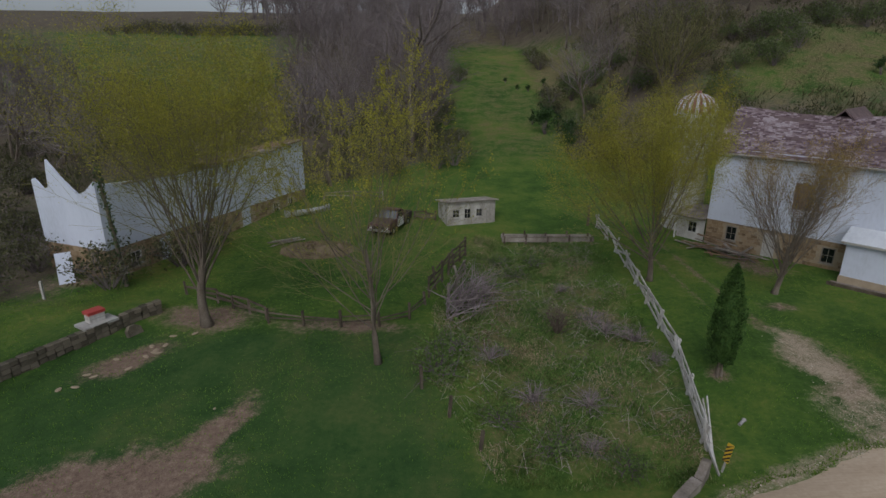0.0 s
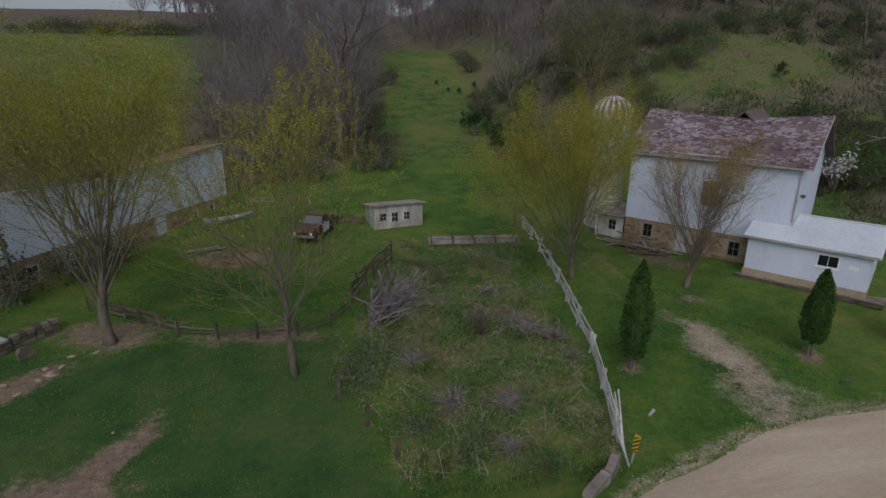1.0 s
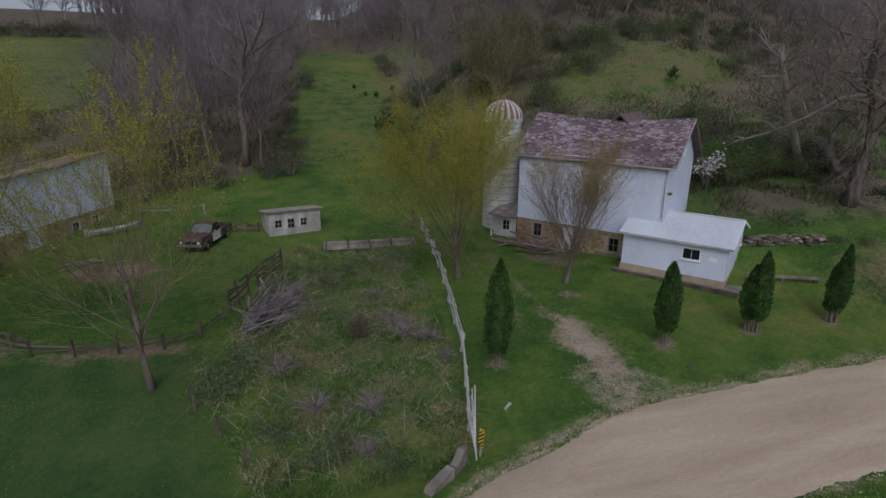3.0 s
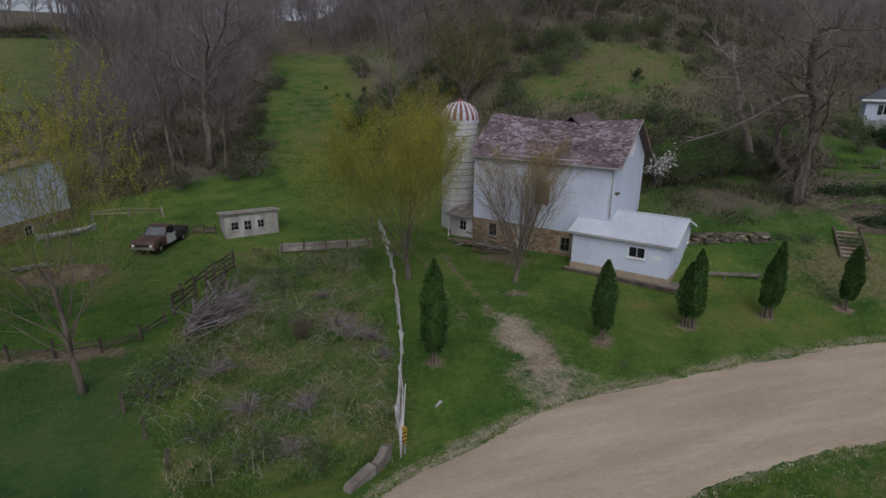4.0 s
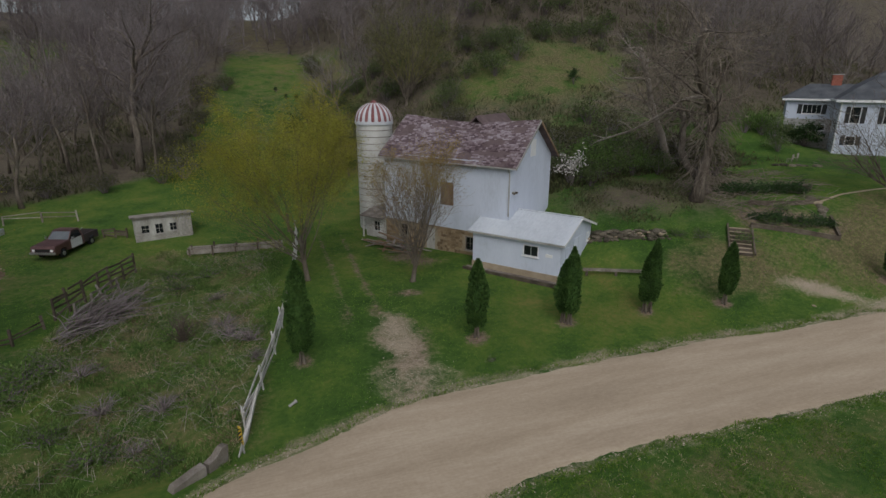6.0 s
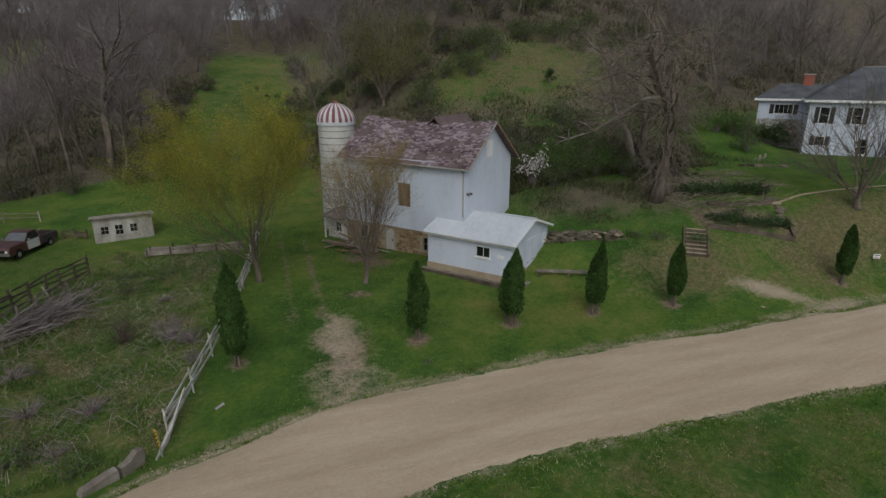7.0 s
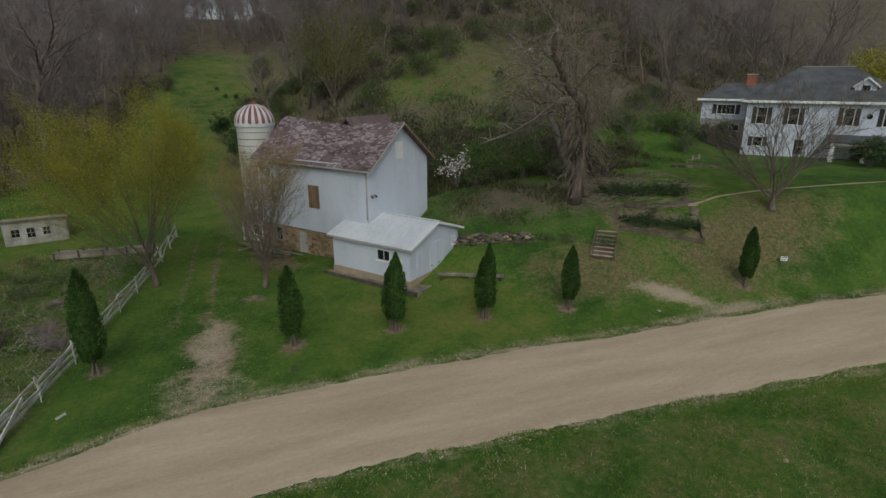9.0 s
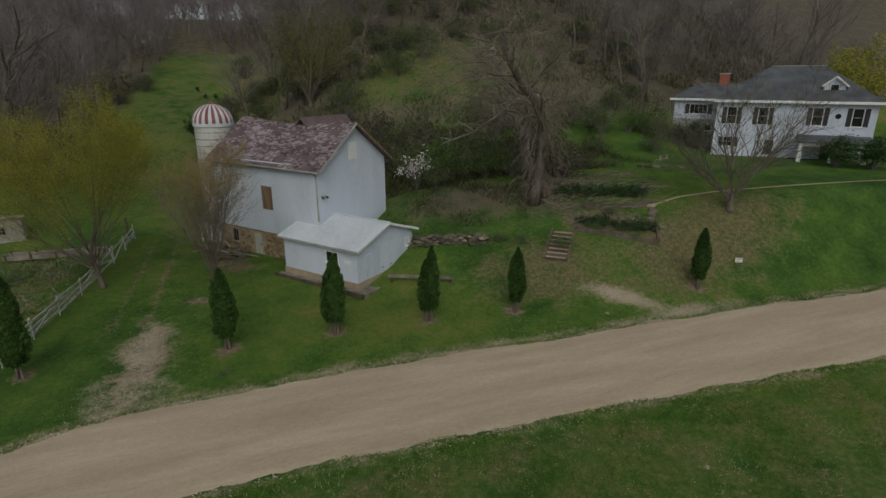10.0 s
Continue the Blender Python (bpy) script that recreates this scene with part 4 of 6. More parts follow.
rng = random.Random(11)
FENCE = [(17.0, 48.6), (16.7, 44.0), (16.1, 38.5), (15.4, 34.0), (14.75, 30.0), (14.15, 26.2), (13.2, 22.2), (12.1, 18.2)]
white_fence = thing("rail_fence", pose(17.0, 48.6, hz(17.0, 48.6)), "leaning white-painted wooden rail fence, paint flaking", "fence")
to_fence = white_fence.matrix_basis.inverted()
spots = along(FENCE, 3.3)
for k, p in enumerate(spots):
    d = (spots[min(k + 1, len(spots) - 1)] - spots[max(k - 1, 0)]).normalized()
    ahead, side = Vector((d[0], d[1], 0)), Vector((-d[1], d[0], 0))
    base = at_ground(p, -0.2)
    for s in (-1, 1):
        foot = base + side * 0.1 * s + ahead * 0.22 * s
        top = base - side * 0.08 * s - ahead * 0.16 * s + Vector((rng.gauss(0, 0.05), rng.gauss(0, 0.05), 1.45 + rng.uniform(-0.1, 0.15)))
        part("post", Geo().beam(to_fence @ foot, to_fence @ top, 0.06, 0.15), WORN_WHITE, white_fence)
    if k + 1 < len(spots):
        q = spots[k + 1]
        lines = [(0.3, 0.3), (0.62, 0.66), (1.08, 1.1), (1.1, 0.3) if k % 2 else (0.3, 1.1)]
        for h0, h1 in lines:
            if rng.random() < 0.93:
                a = at_ground(p, h0 + rng.uniform(-0.06, 0.06)) + side * rng.uniform(-0.07, 0.07)
                b = at_ground(q, h1 + rng.uniform(-0.1, 0.06)) + side * rng.uniform(-0.07, 0.07)
                part("rail", Geo().beam(to_fence @ a, to_fence @ b, 0.05, 0.15, rng.uniform(-8, 8)), WORN_WHITE, white_fence)
end_post = alone("gate_post", Geo().tube([(0, 0, -0.3), (0.03, 0, 1.0), (0, 0.02, 1.9)], [0.15, 0.14, 0.13], 8), DARK_WOOD, pose(16.3, 49.3, hz(16.3, 49.3)), "dark round wooden gate post at the fence end", "post")


def plank_fence(points, step, rails, tall, mat, label, seed, tilt=0.12, wide=0.14):
    """Posts and boards along a line, each a part."""
    r = random.Random(seed)
    o = at_ground(points[0])
    f = thing("plank_fence", pose(*o), label, "fence")
    ps = along(points, step)
    for k, p in enumerate(ps):
        g = at_ground(p) - o
        part("post", Geo().beam(g + Vector((0, 0, -0.25)), g + Vector((r.gauss(0, tilt), r.gauss(0, tilt), tall * r.uniform(0.85, 1.15))), 0.13, 0.13), mat, f)
        if k + 1 < len(ps):
            q = at_ground(ps[k + 1]) - o
            for h in rails:
                if r.random() < 0.9:
                    part("board", Geo().beam(g + Vector((r.uniform(-0.06, 0.06), r.uniform(-0.06, 0.06), h * tall + r.uniform(-0.1, 0.1))),
                                             q + Vector((0, 0, h * tall + r.uniform(-0.16, 0.16))), 0.04, wide, r.uniform(-6, 6)), mat, f)
    return f


plank_fence([(0.7, 34.0), (1.9, 37.2), (3.0, 40.2), (4.3, 43.2)], 1.5, (0.25, 0.5, 0.75, 0.97), 1.55, DARK_WOOD, "leaning dark plank corral fence with gaps", 3)
plank_fence([(2.0, 33.6), (3.0, 36.6), (3.9, 39.4)], 1.7, (0.3, 0.62, 0.95), 1.3, GREY_WOOD, "grey broken plank fence beside the brush pile", 4, 0.25)
plank_fence([(-15.8, 35.0), (-13.5, 33.7), (-11.2, 32.2), (-9.3, 31.0)], 1.5, (0.35, 0.65, 0.92), 0.9, DARK_WOOD, "dark weathered board fence by the big tree", 5, 0.05, 0.16)
plank_fence([(-9.2, 30.6), (-6.6, 30.0), (-4.2, 29.8), (-1.4, 29.8), (0.2, 31.8), (0.7, 33.8)], 2.3, (0.35, 0.62), 1.0, DARK_WOOD, "low dark wire and board fence along the lawn", 6, 0.05, 0.09)
plank_fence([(0.1, 23.4), (1.4, 21.2), (2.9, 18.7)], 2.4, (), 1.15, DARK_WOOD, "row of old rotten fence posts in the weeds", 7, 0.1)
plank_fence([(-10.0, 57.5), (-6.5, 57.8), (-3.5, 57.4)], 3.2, (0.6, 0.95), 1.0, GREY_WOOD, "grey pole rail fence behind the pickup", 8, 0.05, 0.1)
plank_fence([(-0.2, 51.9), (1.9, 51.4)], 1.0, (0.3, 0.55, 0.8), 0.9, DARK_WOOD, "short dark board fence beside the shed", 9)

# ---- the feed bunk across the pen ----
bunk_at = Vector((7.5, 45.5, hz(8.2, 46.3) - 0.45))
bunk = thing("feed_bunk", pose(*bunk_at, 0, 0, -4), "long weathered wooden feed bunk on short legs", "feed bunk")
for k in range(4):
    part("floor_board", Geo().box(0, 0.02 + k * 0.3, 0.55, 8.0, 0.3 + k * 0.3, 0.6), DARK_WOOD, bunk)
for y in (0.0, 1.2):
    part("side_board", Geo().box(-0.05, y - 0.03, 0.5, 8.05, y + 0.03, 0.9), GREY_WOOD, bunk)
for k in range(5):
    for y in (0.0, 1.2):
        part("leg", Geo().box(0.1 + k * 1.9, y - 0.12, -0.5, 0.24 + k * 1.9, y - 0.035, 1.05 + 0.2 * (k % 2)), DARK_WOOD, bunk)
part("top_rail", Geo().beam((0, -0.08, 1.1), (8.0, -0.08, 1.02), 0.06, 0.1), GREY_WOOD, bunk)

# ---- the small shed ----
sz = hz(5.1, 50.4)
shed = thing("shed", pose(2.8, 49.7, 1.12, 0, 0, 12.7), "small weathered whitish shed with a shed roof and three windows", "shed")
SL, SD = 4.85, 3.2
holes = [(0.6, 1.05, 1.2, 1.75), (1.75, 0.9, 2.35, 1.8), (2.95, 1.05, 3.5, 1.75)]
part("front_wall", wall_geo(SL, 2.35, 0.1, holes, 0.15), SHED_GREY, shed)
part("rear_wall", wall_geo(SL, 1.88, 0.1, [], 0.15), SHED_GREY, shed, at=pose(0, SD - 0.1, 0))
for x in (0.0, SL - 0.1):
    part("side_wall", Geo().prism_x([(0.1, 0.15), (SD - 0.1, 0.15), (SD - 0.1, 2.05), (0.1, 2.48)], x, x + 0.1), SHED_GREY, shed)
part("roof", Geo().prism_x([(-0.3, 2.57), (SD + 0.25, 2.02), (SD + 0.25, 2.11), (-0.3, 2.66)], -0.25, SL + 0.25), GREY_WOOD, shed, "thin grey sloping roof")
for k in range(5):
    part("batten", Geo().box(0.02, -0.012, 0.3 + k * 0.16, SL - 0.02, 0.0, 0.31 + k * 0.16), GREY_WOOD, shed)
for o in holes:
    window_at(shed, *o, 0.0, SHED_GREY, 2, 2, 0.08)
part("footing", Geo().box(-0.05, -0.05, -0.6, SL + 0.05, SD, 0.15), BRICK, shed, "reddish brick footing")


# ---- the pickup ----
def pickup():
    t = thing("pickup_truck", pose(-2.5, 49.1, hz(-2.5, 49.1), 0, 0, 250) @ Matrix.Scale(1.06, 4), "old maroon pickup with white doors parked on the grass", "truck")
    maroon = material("oxidised_maroon_paint", [(0.05, 0.022, 0.02), (0.09, 0.04, 0.037), (0.14, 0.07, 0.06)], 1.2, 0.5)
    white = material("dull_white_car_paint", [(0.5, 0.5, 0.5), (0.66, 0.66, 0.66)], 1.0, 0.45)
    rubber = material("tyre_rubber", [(0.012, 0.012, 0.012), (0.03, 0.03, 0.03)], 4, 0.9)
    chrome = material("dull_chrome", [(0.3, 0.3, 0.3), (0.5, 0.5, 0.5)], 2, 0.35, 0.8, bump=0.05)
    W = 0.98
    # x runs forward, y to the driver's side
    body = part("front_body", Geo().prism([(0.75, 0.45), (1.25, 0.45), (1.35, 0.72), (1.55, 0.82), (1.8, 0.82), (2.0, 0.72), (2.1, 0.45), (2.6, 0.42), (2.63, 0.95), (2.5, 1.08), (0.85, 1.16)], -W, W), maroon, t, "maroon front end")
    part("hood", Geo().prism([(0.8, 1.15), (2.52, 1.07), (2.5, 1.12), (0.85, 1.21)], -W + 0.08, W - 0.08), maroon, body, "faded maroon hood")
    part("cab", Geo().prism([(-0.85, 0.4), (0.78, 0.4), (0.8, 1.16), (-0.85, 1.16)], -W + 0.02, W - 0.02), maroon, t)
    cabin = part("cab_roof", Geo().prism([(-0.75, 1.7), (0.2, 1.72), (0.22, 1.78), (-0.1, 1.82), (-0.7, 1.8)], -0.76, 0.76), maroon, t)
    for y in (-1, 1):
        part("pillar", Geo().beam((0.82, y * 0.88, 1.16), (0.2, y * 0.74, 1.74), 0.07, 0.07), maroon, cabin)
        part("pillar", Geo().beam((-0.8, y * 0.88, 1.16), (-0.7, y * 0.74, 1.74), 0.14, 0.1), maroon, cabin)
        part("side_window", Geo().add([(0.75, y * 0.9, 1.17), (-0.72, y * 0.9, 1.17), (-0.66, y * 0.75, 1.7), (0.2, y * 0.75, 1.7), (0.75, y * 0.88, 1.17), (-0.72, y * 0.88, 1.17), (-0.66, y * 0.73, 1.7), (0.2, y * 0.73, 1.7)],
                                     [(0, 1, 2, 3), (7, 6, 5, 4), (0, 3, 7, 4), (1, 5, 6, 2), (0, 4, 5, 1), (3, 2, 6, 7)]), DARK_GLASS, t)
        d = part("door", Geo().box(-0.55, y * W - 0.02, 0.46, 0.72, y * W + 0.02, 1.15), white, t, "white replacement door")
        part("door_handle", Geo().box(-0.45, y * (W + 0.03) - 0.015, 0.98, -0.3, y * (W + 0.03) + 0.015, 1.02), chrome, d)
        part("mirror", Geo().box(0.6, y * (W + 0.12) - 0.08, 1.2, 0.68, y * (W + 0.12) + 0.08, 1.38), chrome, t)
        part("headlight", Geo().tube([(2.6, y * 0.72, 0.8), (2.66, y * 0.72, 0.8)], [0.11, 0.11], 14), TRIM, t, "round headlight")
    part("windshield", Geo().add([(0.84, -0.84, 1.17), (0.84, 0.84, 1.17), (0.24, 0.72, 1.72), (0.24, -0.72, 1.72), (0.81, -0.84, 1.16), (0.81, 0.84, 1.16), (0.21, 0.72, 1.71), (0.21, -0.72, 1.71)],
                                 [(0, 1, 2, 3), (7, 6, 5, 4), (0, 4, 5, 1), (2, 6, 7, 3)]), material("grey_windshield", [(0.10, 0.11, 0.12), (0.16, 0.17, 0.18)], 1, 0.1, bump=0), t)
    part("bed_floor", Geo().box(-2.65, -W + 0.05, 0.6, -0.9, W - 0.05, 0.68), rubber, t)
    bedm = material("dark_bed_paint", [(0.03, 0.025, 0.025), (0.07, 0.05, 0.05)], 1.5, 0.6)
    for y in (-1, 1):
        part("bed_side", Geo().prism([(-2.68, 0.5), (-2.2, 0.5), (-2.1, 0.76), (-1.9, 0.86), (-1.65, 0.86), (-1.45, 0.76), (-1.35, 0.5), (-0.9, 0.5), (-0.9, 1.15), (-2.68, 1.15)], y * W - 0.06, y * W + 0.02), bedm, t)
    part("tailgate", Geo().box(-2.72, -W + 0.06, 0.55, -2.66, W - 0.06, 1.15), bedm, t)
    part("load", Geo().beam((-1.5, -0.5, 0.72), (-1.0, 0.5, 1.5), 0.9, 0.06, 20), material("pale_green_sheet", [(0.22, 0.28, 0.18), (0.3, 0.36, 0.25)], 1, 0.8), t, "pale green sheet in the bed")
    part("bumper", Geo().box(2.62, -1.0, 0.5, 2.75, 1.0, 0.66), chrome, t, "chrome front bumper")
    part("grille", Geo().box(2.58, -0.58, 0.7, 2.645, 0.58, 0.92), rubber, t)
    for x in (1.68, -1.78):
        for y in (-1, 1):
            w = part("wheel", Geo().tube([(x, y * 0.72, 0.34), (x, y * 0.96, 0.34)], [0.27, 0.27], 16), rubber, t)
            part("tyre", Geo().tube([(x, y * 0.70, 0.34), (x, y * 0.74, 0.34), (x, y * 0.92, 0.34), (x, y * 0.97, 0.34)], [0.31, 0.36, 0.36, 0.31], 20), rubber, w)
            part("rim", Geo().tube([(x, y * 0.96, 0.34), (x, y * 0.985, 0.34)], [0.2, 0.16], 14), chrome, w)
    return t


pickup()

# ---- rowing boat, rubble and boards in the yard ----
alu = material("dull_aluminium", [(0.30, 0.31, 0.31), (0.42, 0.43, 0.43), (0.5, 0.51, 0.51)], 1.0, 0.5, 0.3)
boat = thing("canoe", pose(-13.0, 52.2, hz(-11, 53.5), 0, 0, 34), "dented aluminium canoe lying on the grass", "boat")
hull, lin = Geo(), Geo()
for i in range(13):
    u = i / 12
    w, h = 0.5 * math.sin(math.pi * min(max(u, 0.02), 0.98)) ** 0.6, 0.45 + 0.3 * (2 * u - 1) ** 4
    for a in np.linspace(-1.25, 1.25, 9):
        hull.v.append((u * 4.8, w * math.sin(a) / math.sin(1.25), h * (1 - math.cos(a)) / (1 - math.cos(1.25))))
hull.f = [(i * 9 + k, i * 9 + 9 + k, i * 9 + 10 + k, i * 9 + k + 1) for i in range(12) for k in range(8)]
part("hull", hull, alu, boat, smooth=True)
for k in (0, 8):
    part("gunwale", Geo().tube([hull.v[i * 9 + k] for i in range(13)], [0.025] * 13, 5), alu, boat)
for x in (1.1, 2.4, 3.7):
    part("thwart", Geo().box(x - 0.08, -0.4, 0.36, x + 0.08, 0.4, 0.39), GREY_WOOD, boat)


def heap(x, y, a, b, tall, seed, mat, label, name, category):
    """A lumpy low mound with clods on it."""
    r = random.Random(seed)
    g = Geo()
    n = 26
    for j in range(n + 1):
        for i in range(n + 1):
            u, v = 2 * i / n - 1, 2 * j / n - 1
            d = min(math.hypot(u, v), 1)
            z = tall * (1 - d * d) * (0.65 + 0.7 * noise.noise(Vector((u * 2.4 + seed, v * 2.4, 0)))) + 0.1 * noise.noise(Vector((u * 9, v * 9, seed)))
            g.v.append((u * a, v * b, hz(x + u * a, y + v * b) - hz(x, y) + max(z, 0) * (1 if d < 1 else 0) - 0.05 * (d >= 1)))
    g.f = [(j * (n + 1) + i, j * (n + 1) + i + 1, (j + 1) * (n + 1) + i + 1, (j + 1) * (n + 1) + i) for j in range(n) for i in range(n)]
    for k in range(90):
        u, v = r.uniform(-0.8, 0.8), r.uniform(-0.8, 0.8)
        s = r.uniform(0.05, 0.16)
        zz = hz(x + u * a, y + v * b) - hz(x, y) + tall * max(1 - u * u - v * v, 0) * 0.65
        g.lathe([(s * 0.7, zz - s * 0.4), (s, zz + s * 0.2), (s * 0.4, zz + s * 0.8)], 5, u * a, v * b)
    return alone(name, g, mat, pose(x, y, hz(x, y)), label, category)


CLOD = material("red_brown_earth", [(0.09, 0.066, 0.04), (0.17, 0.125, 0.078), (0.27, 0.205, 0.14)], 0.9, 0.95, bump=0.8)
heap(-8.4, 43.6, 3.2, 2.2, 0.7, 2, CLOD, "low mound of brown earth and rotten boards", "earth_mound", "mound")
r2 = random.Random(8)
for k in range(6):
    x, y = -11.2 + r2.uniform(-0.6, 0.8), 45.6 + r2.uniform(-0.5, 0.5)
    a = r2.uniform(20, 50)
    alone("board", Geo().box(-1.2, -0.1, 0, 1.2, 0.1, 0.05), GREY_WOOD, pose(x, y, hz(x, y) + 0.05 * k, 0, r2.uniform(-3, 3), a), "loose grey weathered board on the ground", "board", "loose boards by the mound")

# ---- brush pile ----
stick_mat = material("grey_purple_sticks", [(0.11, 0.09, 0.085), (0.2, 0.165, 0.16), (0.3, 0.265, 0.26)], 0.8, 0.95, bump=0, random_value=0.4, island=True)
g = Geo()
for k in range(230):
    bx, by = r2.uniform(1.7, 4.6), 0
    t = (bx - 1.7) / 2.9
    by = 31.0 + t * 4.0 + r2.gauss(0, 1.0)
    a = radians(62 + r2.gauss(0, 24))
    l = r2.uniform(1.2, 3.8)
    h = hz(bx, by) + 0.1 + r2.random() * 0.75
    e = Vector((bx + l * math.cos(a), by + l * math.sin(a), h + r2.gauss(0.1, 0.35)))
    mid = Vector((bx, by, h)).lerp(e, 0.5) + Vector((r2.gauss(0, 0.12), r2.gauss(0, 0.12), r2.gauss(0, 0.1)))
    rr = r2.uniform(0.012, 0.04)
    g.tube([(bx, by, h), mid, e], [rr, rr * 0.8, rr * 0.4], 4, cap=False)
tagged(part("brush_pile", g, stick_mat), "heap of cut grey-purple branches against the corral", "brush pile", kind="stuff")

# ---- culvert, marker post and kerb slabs ----
CZ = hz(11, 16.6)
alone("culvert_headwall", Geo().prism([(0, -0.9), (1.5, -0.9), (1.5, 0.46), (1.1, 0.44), (0.55, 0.36), (0.12, 0.3), (0, 0.1)], 0, 0.42), APRON, pose(9.7, 15.75, CZ, 0, 0, 36), "broken concrete culvert headwall beside the road", "headwall", "culvert headwall slabs")
alone("culvert_headwall", Geo().prism([(0, -0.9), (1.0, -0.9), (1.05, 0.75), (0.75, 0.78), (0.4, 0.5), (0, 0.4)], 0, 0.34), APRON, pose(11.0, 16.75, CZ, 0, 4, 46), "tilted concrete slab at the culvert with a raised end", "headwall", "culvert headwall slabs")
marker = thing("hazard_marker", pose(12.35, 17.7, hz(12.35, 17.7), 6, 8, -55), "yellow and black striped hazard marker on a post", "road sign")
part("post", Geo().box(-0.04, 0.0, -0.4, 0.04, 0.05, 1.6), CONCRETE, marker)
YEL = material("sign_yellow", [(0.5, 0.32, 0.02), (0.62, 0.42, 0.04)], 2, 0.5, bump=0)
panel = part("panel", Geo().box(-0.125, -0.03, 0.65, 0.125, -0.005, 1.65), YEL, marker, "yellow panel with slanting black stripes")
for k in range(5):
    z = 0.42 + k * 0.23
    edge = [(-0.123, z), (0.123, z + 0.3), (0.123, z + 0.41), (-0.123, z + 0.11)]
    edge = [(x, min(max(q, 0.655), 1.645)) for x, q in edge]
    part("stripe", Geo().prism(edge, -0.036, -0.031), SHUTTER, panel, "black stripe" if k == 0 else "")
pipe = thing("culvert_pipe", pose(14.5, 20.2, hz(14.5, 20.2) + 0.08, 0, 80, 35) @ Matrix.Scale(0.75, 4), "short end of a pale metal culvert pipe in the grass", "pipe")
part("pipe", Geo().add([(0.1 * math.cos(a), 0.1 * math.sin(a), z) for z in (0, 0.58) for a in np.linspace(0, 6.283, 15)[:-1]], [(k, (k + 1) % 14, 14 + (k + 1) % 14, 14 + k) for k in range(14)]), CONCRETE, pipe)
part("end_ring", Geo().lathe([(0.1, 0.56), (0.14, 0.56), (0.14, 0.6), (0.1, 0.6)], 14), CONCRETE, pipe)
for k in range(5):
    a = Vector((12.15 + 0.07 * k, 17.5 + 0.25 * k))
    q = Vector((12.75 + 0.1 * k, 20.6 + 0.4 * r2.random()))
    alone("fallen_rail", Geo().beam((0, 0, 0), (q.x - a.x, q.y - a.y, hz(q.x, q.y) + 0.35 + 0.22 * k - hz(a.x, a.y)), 0.05, 0.15), WORN_WHITE, pose(a.x, a.y, hz(a.x, a.y) + 0.02),
          "fallen white fence rail slanting to the ground", "board", "fallen rails at the fence end")
DARK_STONE = material("dark_mossy_stone", [(0.05, 0.045, 0.032), (0.11, 0.095, 0.07), (0.2, 0.17, 0.13)], 1.5, 0.95, bump=0.6, random_value=0.4)
# ---- retaining wall and slab by the lawn ----
WALL = [(-22.6, 22.4), (-21.8, 23.6), (-20.2, 26.2), (-18.6, 28.8), (-17.4, 31.0), (-16.4, 32.4)]
rw = thing("retaining_wall", pose(-22.6, 22.4, hz(-21.5, 22.4) - 0.1), "low dark stone retaining wall along the lawn", "wall")
o = rw.matrix_basis.translation
r3 = random.Random(21)
ps = along(WALL, 0.42)
for k, p in enumerate(ps[:-1]):
    d = (ps[k + 1] - p)
    az = math.degrees(math.atan2(d[1], d[0]))
    zb = hz(p[0] + 0.9, p[1] - 0.5) - o.z
    for row in range(4):
        h = 0.26
        g = Geo().box(0, -0.22, 0, 0.40 * r3.uniform(0.9, 1.02), 0.2, h * r3.uniform(0.85, 0.97))
        part("stone", g, DARK_STONE, rw, at=pose(p[0] - o.x + r3.uniform(-0.03, 0.03), p[1] - o.y + r3.uniform(-0.05, 0.05), zb - 0.15 + row * h, 0, r3.uniform(-3, 3), az + r3.uniform(-5, 5)))
alone("concrete_slab", Geo().box(-0.95, -0.6, 0, 0.95, 0.6, 0.14), CONCRETE, pose(-18.7, 29.5, hz(-20, 30.2) + 0.02, 0, 0, 55), "pale concrete well slab on the retaining wall", "slab")
wb = thing("well_box", pose(-18.8, 29.6, hz(-20, 30.2) + 0.16, 0, 0, 55), "small white box with a red lid on the well slab", "box")
part("box", Geo().box(-0.42, -0.3, 0, 0.42, 0.3, 0.5), WORN_WHITE, wb)
part("lid", Geo().box(-0.47, -0.35, 0.5, 0.47, 0.35, 0.68), material("bright_red_paint", [(0.35, 0.04, 0.03), (0.45, 0.06, 0.05)], 2, 0.6), wb, "red lid")
part("band", Geo().box(-0.425, -0.305, 0.2, 0.425, 0.305, 0.25), CONCRETE, wb)
alone("stone_block", Geo().prism([(-0.45, 0), (0.45, 0), (0.4, 0.4), (0.1, 0.62), (-0.25, 0.6), (-0.45, 0.35)], -0.15, 0.15), DARK_STONE, pose(-16.6, 29.4, hz(-16.6, 29.4), -14, 0, 62), "mossy concrete block beside the retaining wall", "block")
for k in range(14):
    u = r3.random()
    x, y = (-17.6 + 3.8 * u + r3.gauss(0, 0.3), 24.3 + 3.9 * u + r3.gauss(0, 0.2) + (0.9 if k % 3 == 0 else -0.5))
    alone("stone", Geo().lathe([(0.1, 0), (0.15, 0.05), (0.08, 0.08)], 7), MORTAR, pose(x, y, hz(x, y), 0, 0, k * 50) @ Matrix.Diagonal((1.6, 0.9, 1, 1)), "flat pale stone edging the ash patch", "stone", "stones round the bare patch")

